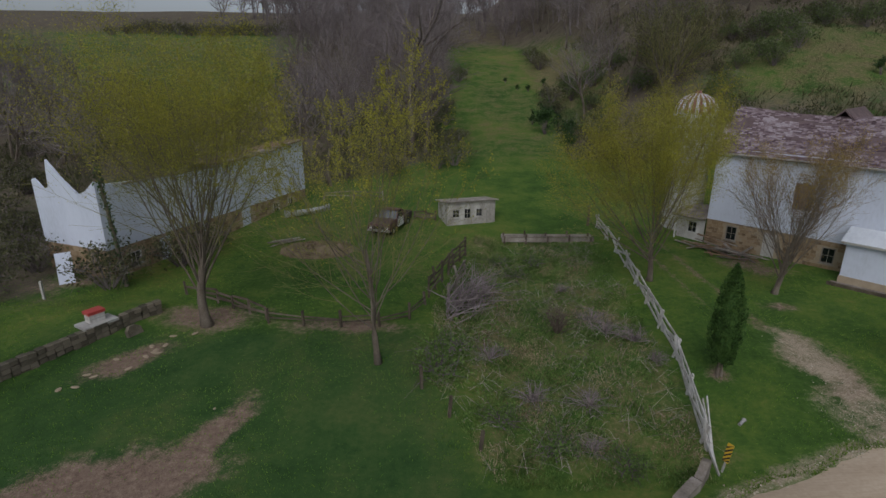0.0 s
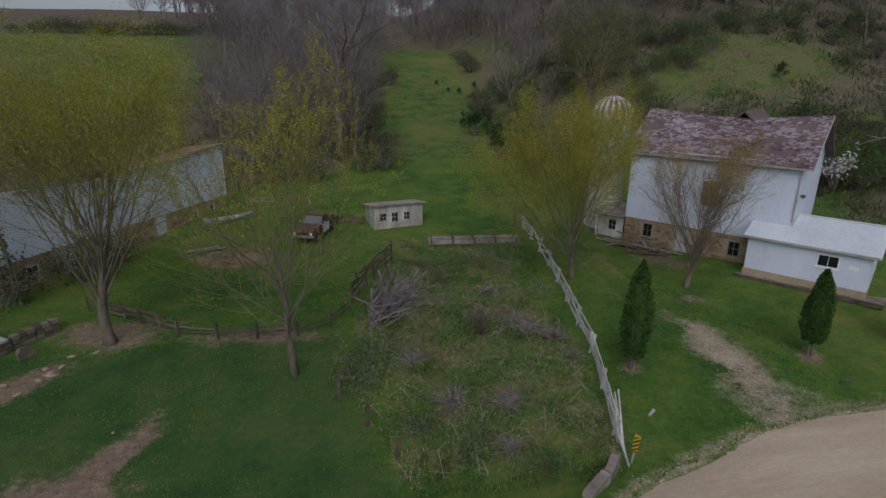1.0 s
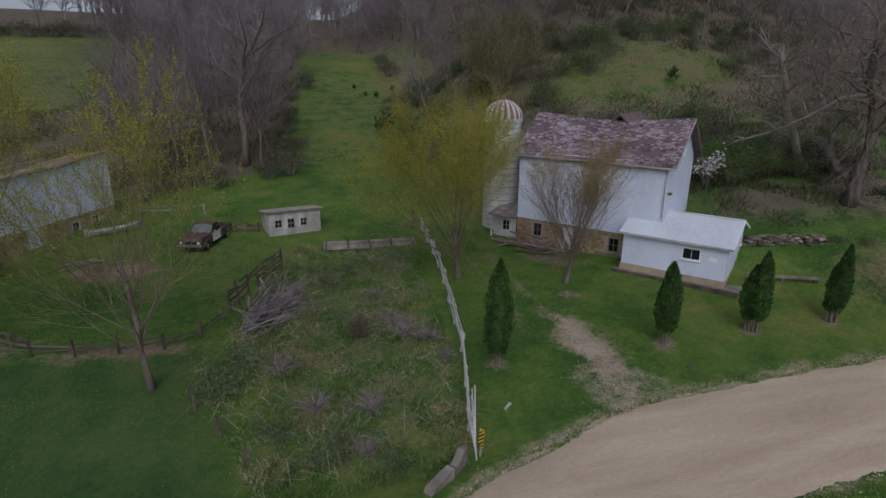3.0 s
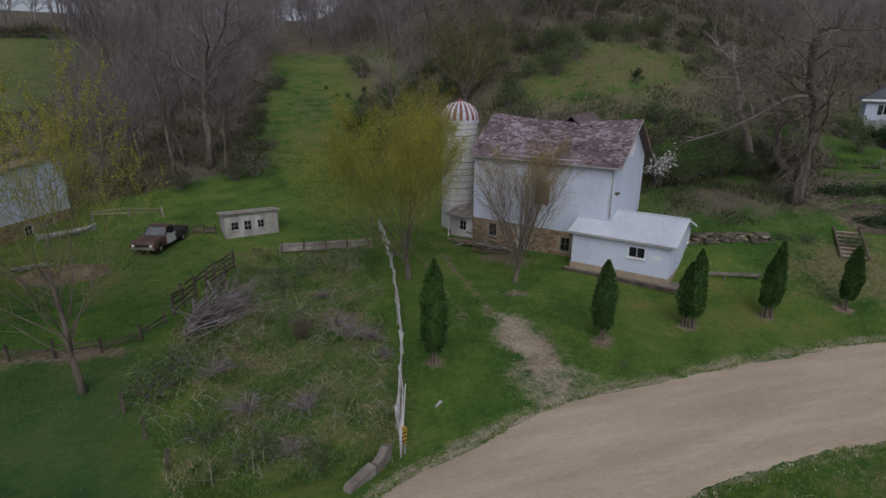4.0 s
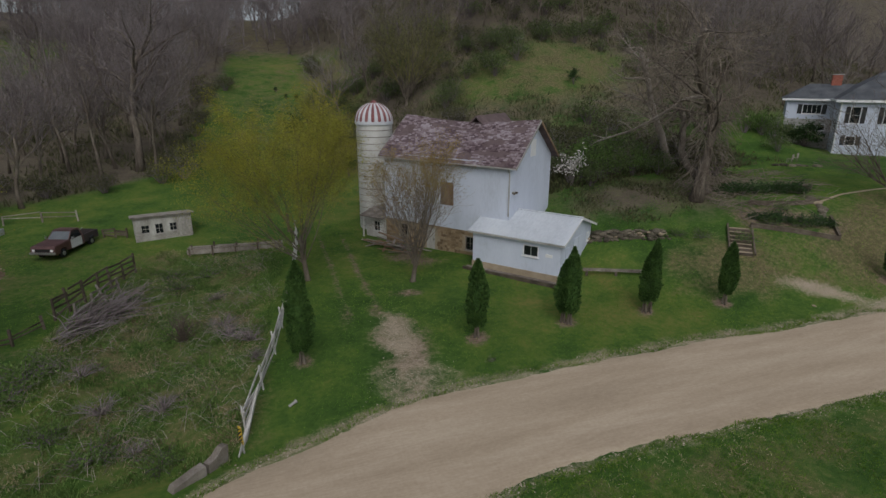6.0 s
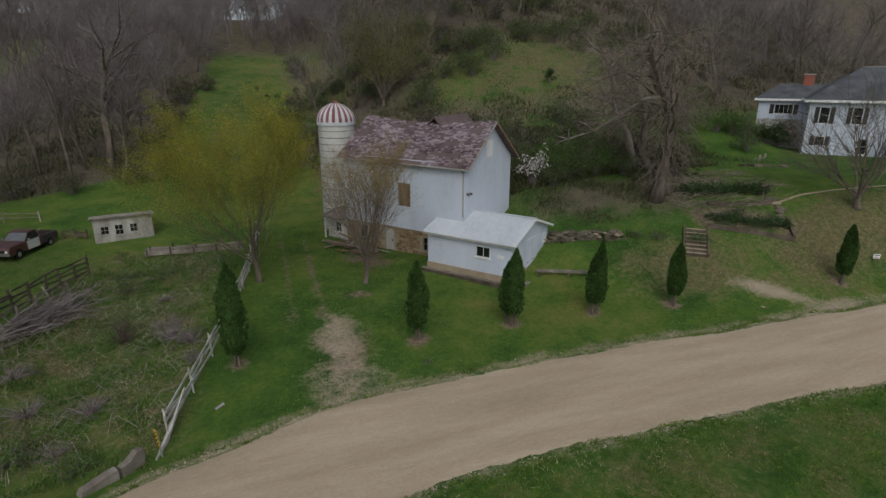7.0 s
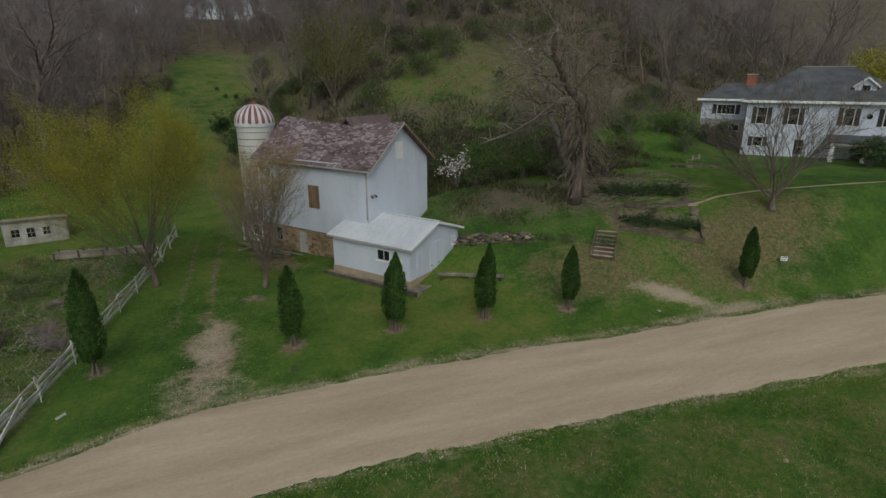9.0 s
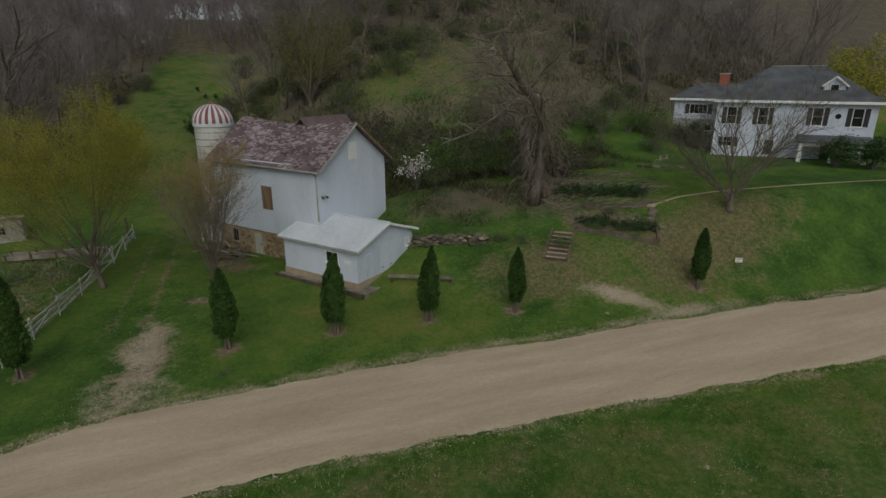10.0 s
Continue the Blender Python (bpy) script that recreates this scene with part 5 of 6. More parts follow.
# ---- the ruined white barn ----
LB = pose(-22.1, 37.7, 0.7, 0, 0, 65.3)
ruin = thing("ruined_barn", LB, "collapsed white barn with ragged walls on a stone base", "barn")
LL, LD, LF = 23.6, 6.6, 2.5
TOP = [(0, 7.5), (0.8, 7.2), (2.5, 7.1), (5.0, 6.85), (7.4, 6.75), (9.5, 6.8), (12, 6.9), (16.0, 7.1), (19.0, 7.3), (21.5, 7.6), (LL, 7.75)]
TORN = [(0.15, 7.45), (1.0, 6.8), (1.9, 6.45), (3.2, 7.4), (4.6, 8.75), (4.75, 8.2), (4.9, 6.75), (5.5, 6.6), (5.9, 7.0), (6.3, 7.3), (LD, 7.2)]
part("front_wall", Geo().prism([(0, LF), (LL, LF), *reversed(TOP)], 0, 0.15), WHITE, ruin, "torn white front wall")
part("torn_gable", Geo().prism_x([(0.15, LF), (LD, LF), *reversed(TORN)], 0.0, 0.15), WHITE, ruin, "gable broken to a point")
part("gable_wall", Geo().prism_x([(0.15, LF), (LD, LF), (LD, 6.4), (LD / 2, 7.3), (0.15, 7.7)], LL - 0.15, LL), WHITE, ruin)
RUIN_HOLES = [(1.8, 0.9, 2.6, 1.8), (4.4, 0.0, 5.4, 2.2), (8.2, 0.0, 9.3, 2.4), (13.6, 0.1, 14.8, 2.4), (18.2, 1.0, 19.0, 1.9), (20.6, 1.1, 21.4, 2.0)]
part("stone_base", wall_geo(LL - 0.1, LF + 1.2, 0.45, RUIN_HOLES, -1.2), MORTAR, ruin, at=pose(0.05, 0.04, 0))
tagged(part("stone_facing", stonework(LL - 0.1, -0.3, LF, RUIN_HOLES, 16, 0.34), STONEWORK, ruin, at=pose(0.05, 0.04, 0)), kind="stuff")
for x in (0.06, LL - 0.55):
    part("stone_base", Geo().box(x, 0.5, -1.2, x + 0.45, LD, LF), MORTAR, ruin)
tagged(part("stone_facing", stonework(LD - 0.1, -0.3, LF, [], 18, 0.34), STONEWORK, ruin, at=pose(0.06, LD, 0, 0, 0, -90)), kind="stuff")
part("rear_wall", Geo().prism([(0.55, -1.2), (LL - 0.6, -1.2), (LL - 0.6, 7.0), (16, 6.6), (9, 4.4), (0.55, 4.6)], LD - 0.2, LD), GREY_WOOD, ruin)
slab = Geo()
for i in range(15):
    x = 11.5 + i * 12.3 / 14
    zf = float(np.interp(x, [a for a, b in TOP], [b for a, b in TOP]))
    for j, y in enumerate((-0.3, 2.0, 4.4, 6.6)):
        z = zf + 0.1 + (0.0, -0.2, -0.5, -1.1)[j] * (x - 11) / 12.5 - 0.5 * math.sin(math.pi * (x - 11.5) / 12.5) * (j > 0)
        slab.v += [(x, y, z), (x, y, z - 0.1)]
slab.f = [(i * 8 + 2 * j, i * 8 + 8 + 2 * j, i * 8 + 10 + 2 * j, i * 8 + 2 + 2 * j) for i in range(14) for j in range(3)]
slab.f += [(i * 8 + 1 + 2 * j, i * 8 + 3 + 2 * j, i * 8 + 11 + 2 * j, i * 8 + 9 + 2 * j) for i in range(14) for j in range(3)] + [(i * 8, i * 8 + 1, i * 8 + 9, i * 8 + 8) for i in range(14)]
part("fallen_roof", slab, BARN_BROWN, ruin, "sunken brown roof deck")
for k in range(8):
    x = 11.8 + k * 1.6
    part("rafter", Geo().beam((x, -0.4, 7.0 + 0.05 * k), (x + r3.uniform(-0.5, 0.5), 3.3, 6.5 + 0.08 * k), 0.08, 0.16), GREY_WOOD, ruin)
part("wall_plate", Geo().beam((2.0, -0.06, 7.0), (11.0, -0.06, 6.85), 0.12, 0.12), GREY_WOOD, ruin)
part("wall_plate", Geo().beam((11.0, -0.08, 6.95), (LL, -0.08, 7.8), 0.14, 0.14), GREY_WOOD, ruin)
for x0, x1, z1 in ((4.4, 5.4, 2.2), (8.2, 9.3, 2.4), (13.6, 14.8, 2.4)):
    part("door", Geo().box(x0, 0.06, 0, x1, 0.12, z1), WHITE, ruin, "white plank door")
for o4 in ((1.8, 0.9, 2.6, 1.8), (18.2, 1.0, 19.0, 1.9), (20.6, 1.1, 21.4, 2.0)):
    window_at(ruin, *o4, 0.04, WORN_WHITE, 2, 2, 0.2)
alone("loose_panel", Geo().box(-0.5, 0, 0, 0.5, 0.05, 2.3), WHITE, pose(-25.0, 37.2, hz(-25.0, 37.2), -28, 0, 30), "white barn door panel leaning in the weeds", "panel")
alone("white_post", Geo().box(-0.07, -0.07, -0.2, 0.07, 0.07, 1.3), WORN_WHITE, pose(-25.0, 34.6, hz(-25.0, 34.6), 3, 2, 0), "thin white wooden post in the grass", "post")

# ---- lumber by the barn ----
r4 = random.Random(31)
lum = thing("lumber_pile", BA @ pose(1.0, -1.3, 0.0), "tangled pile of old boards and scrap against the barn", "lumber pile")
for k in range(34):
    x = r4.uniform(-1.2, 4.0)
    a = r4.gauss(0, 18) if k % 4 else r4.uniform(30, 150)
    part("board", Geo().box(-r4.uniform(0.8, 1.9), -0.09, 0, r4.uniform(0.5, 1.4), 0.09, 0.05), GREY_WOOD if k % 3 else BARN_BROWN, lum,
         at=pose(x, r4.gauss(-0.2, 0.45), 0.0 + 0.035 * k * r4.random() + 0.1, r4.gauss(0, 8), r4.gauss(0, 7), a))
pz = BA @ Vector((-0.9, 0.6, 0))
porch2 = thing("barn_lean_to", BA @ pose(-2.6, 0.2, 0), "small whitish lean-to between barn and silo", "lean-to")
part("front_wall", wall_geo(2.4, 2.3, 0.1, [(1.0, 0.9, 1.7, 1.8)], 0), WORN_WHITE, porch2)
part("side_wall", wall_geo(2.2, 2.3, 0.1, [], 0), WORN_WHITE, porch2, at=pose(0.1, 0.1, 0, 0, 0, 90))
part("roof", Geo().prism_x([(-0.6, 2.25), (2.4, 2.9), (2.4, 3.0), (-0.6, 2.35)], -0.3, 2.55), GREY_WOOD, porch2)
part("post", Geo().box(0.0, -0.55, 0, 0.12, -0.43, 2.3), WORN_WHITE, porch2)
window_at(porch2, 1.0, 0.9, 1.7, 1.8, 0.0, WORN_WHITE, 2, 2, 0.09)

# ---- garden by the house ----
rail = thing("log_rail", pose(37.2, 29.5, hz(37.2, 29.5), 0, 0, -27), "low grey timber rail beside the concrete apron", "rail")
part("beam", Geo().beam((0, 0, 0.5), (5.0, 0, 0.58), 0.2, 0.2), GREY_WOOD, rail)
for x in (0.3, 2.5, 4.7):
    part("post", Geo().box(x - 0.09, -0.09, -1.2, x + 0.09, 0.09, 0.4), DARK_WOOD, rail)


def stone_row(points, step, rows, size, label, seed, name="stone_wall"):
    r = random.Random(seed)
    q = along(points, step)
    o = at_ground(points[0])
    w = thing(name, pose(*o), label, "wall")
    for p in q:
        for k in range(rows):
            s = size * r.uniform(0.6, 1.25)
            g = Geo().lathe([(s * 0.55, 0), (s * 0.75, s * 0.2), (s * 0.68, s * 0.5), (s * 0.3, s * 0.62)], 7)
            z = hz(p[0], p[1]) - o.z + k * size * 0.5 - 0.1
            part("stone", g, DARK_STONE if r.random() < 0.85 else MORTAR, w, at=pose(p[0] - o.x + r.gauss(0, 0.1), p[1] - o.y + r.gauss(0, 0.12) + k * 0.12, z, r.gauss(0, 8), r.gauss(0, 8), r.uniform(0, 360)) @ Matrix.Diagonal((1.35, 0.95, 1, 1)))
    return w


stone_row([(40.0, 33.3), (43.0, 32.0), (46.2, 30.6)], 0.36, 4, 0.36, "dry stone garden wall, tumbled in places", 5)
steps = thing("garden_steps", pose(49.7, 26.5, hz(49.7, 26.5), 0, 0, 50), "worn timber and earth garden steps up the bank", "steps")
for k in range(7):
    sx, sy = 49.7 + 0.52 * k * 0.643, 26.5 + 0.52 * k * 0.766
    zt = hz(sx, sy) - hz(49.7, 26.5) + 0.2
    part("step", Geo().box(0, -0.75, zt - 0.5, 0.56, 0.75, zt), MORTAR, steps, at=pose(0.52 * k, 0, 0))
    part("riser_board", Geo().box(-0.06, -0.8, zt - 0.2, 0.0, 0.8, zt + 0.03), DARK_WOOD, steps, at=pose(0.52 * k, 0, 0))
for y in (-0.9, 0.9):
    part("side_timber", Geo().beam((-0.2, y, 0.2), (3.7, y, hz(52.1, 29.3) - hz(49.7, 26.5) + 0.25), 0.12, 0.16), DARK_WOOD, steps)


def timber_bed(points, label, tall=0.35):
    o = at_ground(points[0])
    b = thing("timber_edging", pose(*o), label, "garden edging")
    for p, q in zip(points, points[1:]):
        for j in range(2):
            part("timber", Geo().beam(at_ground(p, 0.1 + 0.2 * j) - o, at_ground(q, 0.1 + 0.2 * j) - o, 0.2, 0.19), DARK_WOOD, b)
    return b


timber_bed([(52.9, 29.0), (55.4, 26.9), (57.9, 24.9)], "grey railway-sleeper edging of a terraced garden bed")
timber_bed([(58.0, 25.0), (59.3, 27.0)], "short sleeper edging at the bed's end")
timber_bed([(55.2, 31.6), (58.0, 30.0), (60.6, 29.2)], "upper sleeper edging of the garden terrace")
stone_row([(59.0, 27.4), (60.2, 28.6), (60.6, 30.2)], 0.5, 1, 0.5, "loose flat stones at the garden corner", 9, "garden_stones")
stone_row([(67.6, 40.0), (69.4, 38.7), (71.2, 37.4)], 0.45, 1, 0.5, "rough stone border of a flower bed", 10, "garden_stones")
tub = thing("planter_tub", pose(61.4, 31.4, hz(61.4, 31.4)), "low dark planter tub on the lawn", "planter")
part("tub", Geo().lathe([(0.4, 0), (0.55, 0.25), (0.6, 0.55), (0.5, 0.55), (0.45, 0.4)], 16), DARK_WOOD, tub)
part("rim", Geo().lathe([(0.58, 0.5), (0.64, 0.52), (0.64, 0.58), (0.5, 0.58)], 16), DARK_WOOD, tub)
for bx, by in ((70.4, 40.6), (71.6, 41.0)):
    bench = thing("garden_chair", pose(bx, by, hz(bx, by), 0, 0, 200), "small grey wooden garden chair by the flower bed", "chair", "garden chairs")
    part("seat", Geo().box(-0.25, -0.25, 0.4, 0.25, 0.25, 0.45), GREY_WOOD, bench)
    part("backrest", Geo().box(-0.25, 0.22, 0.45, 0.25, 0.27, 0.95), GREY_WOOD, bench)
    for lx in (-0.22, 0.19):
        for ly in (-0.24, 0.2):
            part("leg", Geo().box(lx, ly, 0, lx + 0.04, ly + 0.04, 0.4), GREY_WOOD, bench)
# path
PATH_LINE = [(61.0, 29.3), (63.5, 29.5), (66.8, 29.0), (71.3, 27.9), (76.5, 26.6), (83.0, 25.2), (92.0, 22.5)]
g = Geo()
pp = along(PATH_LINE, 0.6)
for k, p in enumerate(pp):
    d = (pp[min(k + 1, len(pp) - 1)] - pp[max(k - 1, 0)]).normalized()
    s = Vector((-d[1], d[0])) * 0.12
    for q in (Vector(p[:2]) + s, Vector(p[:2]), Vector(p[:2]) - s):
        g.v.append((q.x, q.y, hz(q.x, q.y) + 0.03))
g.f = [(i * 3 + k, i * 3 + k + 1, i * 3 + 4 + k, i * 3 + 3 + k) for i in range(len(pp) - 1) for k in range(2)]
alone("garden_path", g, MORTAR, Matrix(), "narrow pale concrete garden path curving to the house", "path", kind="structure")
yard_sign = thing("yard_sign", pose(62.9, 21.7, hz(62.9, 21.7), 0, 0, -25) @ Matrix.Scale(0.7, 4), "small white yard sign on two stakes", "sign")
brd = part("board", Geo().box(-0.36, -0.02, 0.6, 0.36, 0.02, 1.1), TRIM, yard_sign)
part("stripe", Geo().box(-0.3, -0.025, 0.93, 0.3, -0.02, 1.02), SHUTTER, brd)
part("stripe", Geo().box(-0.3, -0.025, 0.7, 0.2, -0.02, 0.78), RED, brd)
for x in (-0.3, 0.26):
    part("stake", Geo().box(x, 0.02, -0.2, x + 0.04, 0.06, 1.15), DARK_WOOD, yard_sign)


# ---- trees that stand by themselves ----
PALE_STALK = material("pale_dead_canes", [(0.17, 0.14, 0.115), (0.27, 0.235, 0.195), (0.38, 0.34, 0.29)], 0.5, 0.95, bump=0, random_value=0.5, island=True)
OLD_TWIG = material("old_tree_twigs", [(0.11, 0.088, 0.07), (0.19, 0.155, 0.125), (0.28, 0.235, 0.19)], 0.4, 0.95, bump=0)
SHAGGY = material("dark_shaggy_bark", [(0.055, 0.044, 0.035), (0.125, 0.102, 0.082), (0.22, 0.19, 0.155)], 2.5, 0.95, bump=0.9, stretch=(1, 1, 0.25))

tree("budding_tree", -12.8, 30.4, 3, 19.6, 0.3, "broad tree with lime green spring buds beside the fence", LIME, 46, 0.042, twig=OLIVE_TWIG, stem=0.3, reach=0.72, fork=0.3, counts=(26, 10, 8), spread=0.68, up=0.05, wobble=0.08, scatter=0.32, top_only=0.42, dome=0.06, slim=0.55, lean=(-0.17, 0))
tree("budding_tree", -2.2, 25.7, 7, 16.4, 0.18, "slim tree with sparse yellow-green buds on upright twigs", LIME, 18, 0.047, twig=OLIVE_TWIG, stem=0.4, reach=0.66, fork=0.3, counts=(24, 9, 7), spread=1.15, up=0.15, wobble=0.07, scatter=0.06, top_only=0.45, slim=0.5, dome=0.1, lean=(-0.05, 0))
tree("budding_tree", 16.9, 36.2, 12, 15.2, 0.22, "spreading tree with yellow-green catkins near the white fence", LIME, 42, 0.042, twig=OLIVE_TWIG, stem=0.25, reach=0.82, fork=0.35, counts=(24, 10, 8), spread=1.02, up=0.12, wobble=0.06, scatter=0.26, top_only=0.26, dome=0.2, slim=0.6, lean=(0.03, -0.2))
tree("budding_tree", 24.6, 33.5, 15, 12.0, 0.2, "vase-shaped young tree with rusty buds in front of the barn", RUSTY, 15, 0.042, twig=OLD_TWIG, stem=0.3, reach=0.74, fork=0.2, counts=(26, 11, 7), spread=0.8, up=0.14, wobble=0.06, scatter=0.14, top_only=0.5, thin=1.0, slim=0.55, even=0.15, dome=0.06, lean=(0.2, 0))
tree("leaning_dead_tree", 57.0, 43.6, 18, 17, 0.42, "pale leaning half-dead tree with crooked limbs", bark=PALE_BARK, twig=PALE_BARK, stem=0.8, reach=0.42, fork=0.3, counts=(10, 7, 6), spread=1.2, up=0.02, wobble=0.16, lean=(-0.5, 0.14), even=0.6)
for k, (ox, oy, oh, og) in enumerate(((51.8, 34.2, 22, 0.48), (53.4, 34.9, 19, 0.36))):
    o_tree = tree("old_tree", ox, oy, 22 + 3 * k, oh, og, "massive old bare tree with shaggy hanging branches", bark=SHAGGY, twig=OLD_TWIG, stem=0.78, reach=0.47, fork=0.3, counts=(18, 10, 9), spread=1.4, up=0.06, droop=0.16, wobble=0.24, even=0.45, thin=1.1, slim=0.6, ratio=(0.52, 0.5), segs=(9, 8, 5, 3))
    if k == 0:
        bough = [Vector((0, 0, 9.2)), Vector((-1.2, 1.6, 8.9)), Vector((-2.4, 3.6, 7.2)), Vector((-3.6, 5.4, 5.9)), Vector((-5.2, 7.2, 5.0)), Vector((-6.4, 7.6, 5.3))]
        part("limb", Geo().tube(bough, [0.2, 0.16, 0.13, 0.1, 0.07, 0.03], 7), PALE_BARK, o_tree, "pale barkless low bough", smooth=True)
        for q, d in ((2, (0.4, 1.4, 1.6)), (3, (-1.6, 0.2, 0.9)), (4, (-1.0, 1.3, -0.9)), (4, (-0.6, -0.9, 1.2))):
            part("limb", Geo().tube([bough[q], bough[q] + Vector(d) * 0.55 + Vector((0, 0, 0.15)), bough[q] + Vector(d)], [0.08, 0.05, 0.02], 5), PALE_BARK, o_tree, smooth=True)
    vine, rv = Geo(), random.Random(5 + k)
    for q in range(150):
        a, z0 = rv.random() * 6.283, rv.uniform(1.5, 11)
        r0 = 0.5 + rv.random() * 0.5
        pts = [Vector((r0 * math.cos(a), r0 * math.sin(a), z0))]
        for s in range(4):
            pts.append(pts[-1] + Vector((rv.gauss(math.cos(a) * 0.35, 0.25), rv.gauss(math.sin(a) * 0.35, 0.25), -rv.uniform(0.1, 0.75))))
        pts = [p for p in pts if p.z > 0.05]
        if len(pts) > 2:
            vine.tube(pts, [0.03 - 0.005 * i for i in range(len(pts))], 3, cap=False)
    tagged(part("dead_vines", vine, OLD_TWIG, o_tree, "hanging dead vines and suckers"), kind="stuff")
fallen, rf = Geo(), random.Random(44)
for k in range(420):
    x, y = 52 + 11 * rf.random(), 37.5 - 8.5 * rf.random()
    if rf.random() > 1.15 - 0.075 * math.hypot(x - 53, (y - 34) * 1.6):
        continue
    a, l = rf.gauss(-0.5, 0.7), rf.uniform(0.7, 2.8)
    z = hz(x, y) + rf.uniform(0.02, 0.45)
    e = (x + l * math.cos(a), y + l * math.sin(a), hz(x + l * math.cos(a), y + l * math.sin(a)) + rf.uniform(0.02, 0.6))
    fallen.tube([(x, y, z), ((x + e[0]) / 2 + rf.gauss(0, 0.1), (y + e[1]) / 2 + rf.gauss(0, 0.1), (z + e[2]) / 2 + rf.uniform(0, 0.2)), e], [0.035 * rf.uniform(0.5, 1.3), 0.022, 0.01], 4, cap=False)
tagged(part("fallen_branches", fallen, OLD_TWIG), "litter of fallen grey-brown branches beneath the old tree", "branches", kind="stuff")
tree("bare_tree", 65.8, 25.9, 25, 12.5, 0.3, "bare spreading yard tree on the house lawn", bark=SHAGGY, twig=SHAGGY, stem=0.12, reach=0.9, fork=0.45, counts=(13, 12, 9), spread=1.05, up=0.06, wobble=0.11, thin=1.5, lean=(0.22, 0), slim=0.75)
tree("bare_tree", -0.8, 76.0, 28, 25, 0.5, "large dark bare tree with crooked spreading limbs", bark=SHAGGY, stem=0.68, reach=0.5, fork=0.35, counts=(14, 9, 7), spread=1.25, up=0.06, wobble=0.17, thin=1.3, even=0.5)
tree("brushy_tree", 37.8, 84, 31, 17, 0.3, "dense vase-shaped olive-brown tree on the hillside", DRAB, 6, 0.1, twig=OLIVE_TWIG, stem=0.12, reach=0.88, fork=0.3, counts=(18, 10, 7), spread=0.85, up=0.06, wobble=0.07, thin=1.5)
tree("sapling", -20.6, 23.2, 34, 5.0, 0.05, "thin sapling with fresh green leaves", GREEN_LEAF, 2, 0.09, stem=0.4, reach=0.6, counts=(6, 5, 3))
tree("sapling", -24.5, 27.2, 35, 4.5, 0.05, "thin sapling with fresh green leaves", GREEN_LEAF, 2, 0.09, stem=0.4, reach=0.6, counts=(6, 5, 3))
tree("budding_tree", 118, 52, 37, 17, 0.3, "yellow-leaved tree at the edge of the woods", LIME, 8, 0.2, stem=0.3, reach=0.6, counts=(12, 8, 5), spread=0.9, scatter=0.5)
dead = thing("ivy_trunk", pose(-20.6, 36.6, hz(-20.6, 36.6)), "dead trunk wrapped in dark ivy", "tree")
part("trunk", Geo().tube([(0, 0, -0.2), (-0.15, 0, 3), (-0.35, 0, 6), (-0.5, 0, 8.6)], [0.16, 0.13, 0.1, 0.06], 7), BARK, dead)
part("ivy", leaf_geo([[Vector((0, 0, 0)), Vector((-0.15, 0, 3)), Vector((-0.35, 0, 6)), Vector((-0.5, 0, 8.6))]], 3, 260, 0.11, 0.13), CEDAR, dead)


# ---- bushes ----
def bush(name, seed, wide, tall, leaf, n, size, label, category="bush", stems=16, stem_mat=None):
    """Stems from one root, with leaves gathered in uneven clumps."""
    r = random.Random(seed)
    t = thing(name, Matrix(), label, category)
    wood, tips = Geo(), []
    for k in range(stems):
        a, out = r.random() * 6.283, r.random() ** 0.6
        top = Vector((wide / 2 * out * math.cos(a), wide / 2 * out * math.sin(a), tall * (1 - 0.5 * out * out) * r.uniform(0.6, 1.1)))
        mid = top * 0.5 + Vector((r.gauss(0, 0.1), r.gauss(0, 0.1), tall * 0.12))
        wood.tube([Vector((top.x * 0.1, top.y * 0.1, -0.1)), mid, top], [0.035, 0.025, 0.008], 4, cap=False)
        tips.append([mid, top])
        for j in range(3):
            e = top.lerp(mid, r.random() * 0.7) + Vector((r.gauss(0, 0.16), r.gauss(0, 0.16), r.gauss(0.05, 0.12))) * wide
            e.z = max(e.z, 0.1)
            wood.tube([mid.lerp(top, r.random()), e], [0.016, 0.006], 3, cap=False)
            tips.append([mid.lerp(e, 0.6), e])
    tagged(part("brushwood", wood, stem_mat or TWIG, t), kind="stuff")
    if n:
        tagged(part("foliage", leaf_geo(tips, seed, n / len(tips), size, wide * 0.07), leaf, t), kind="stuff")
    return t


def strew(make, places):
    """One thing built, then copied to the other places (x, y, size, turn)."""
    for k, (x, y, s, a) in enumerate(places):
        m = pose(x, y, hz(x, y), 0, 0, a) @ Matrix.Diagonal((s, s, s, 1))
        if k == 0:
            make.matrix_basis = m
        else:
            c = copy_thing(make, pose(x, y, hz(x, y), 0, 0, a))
            c.scale = (s, s, s)


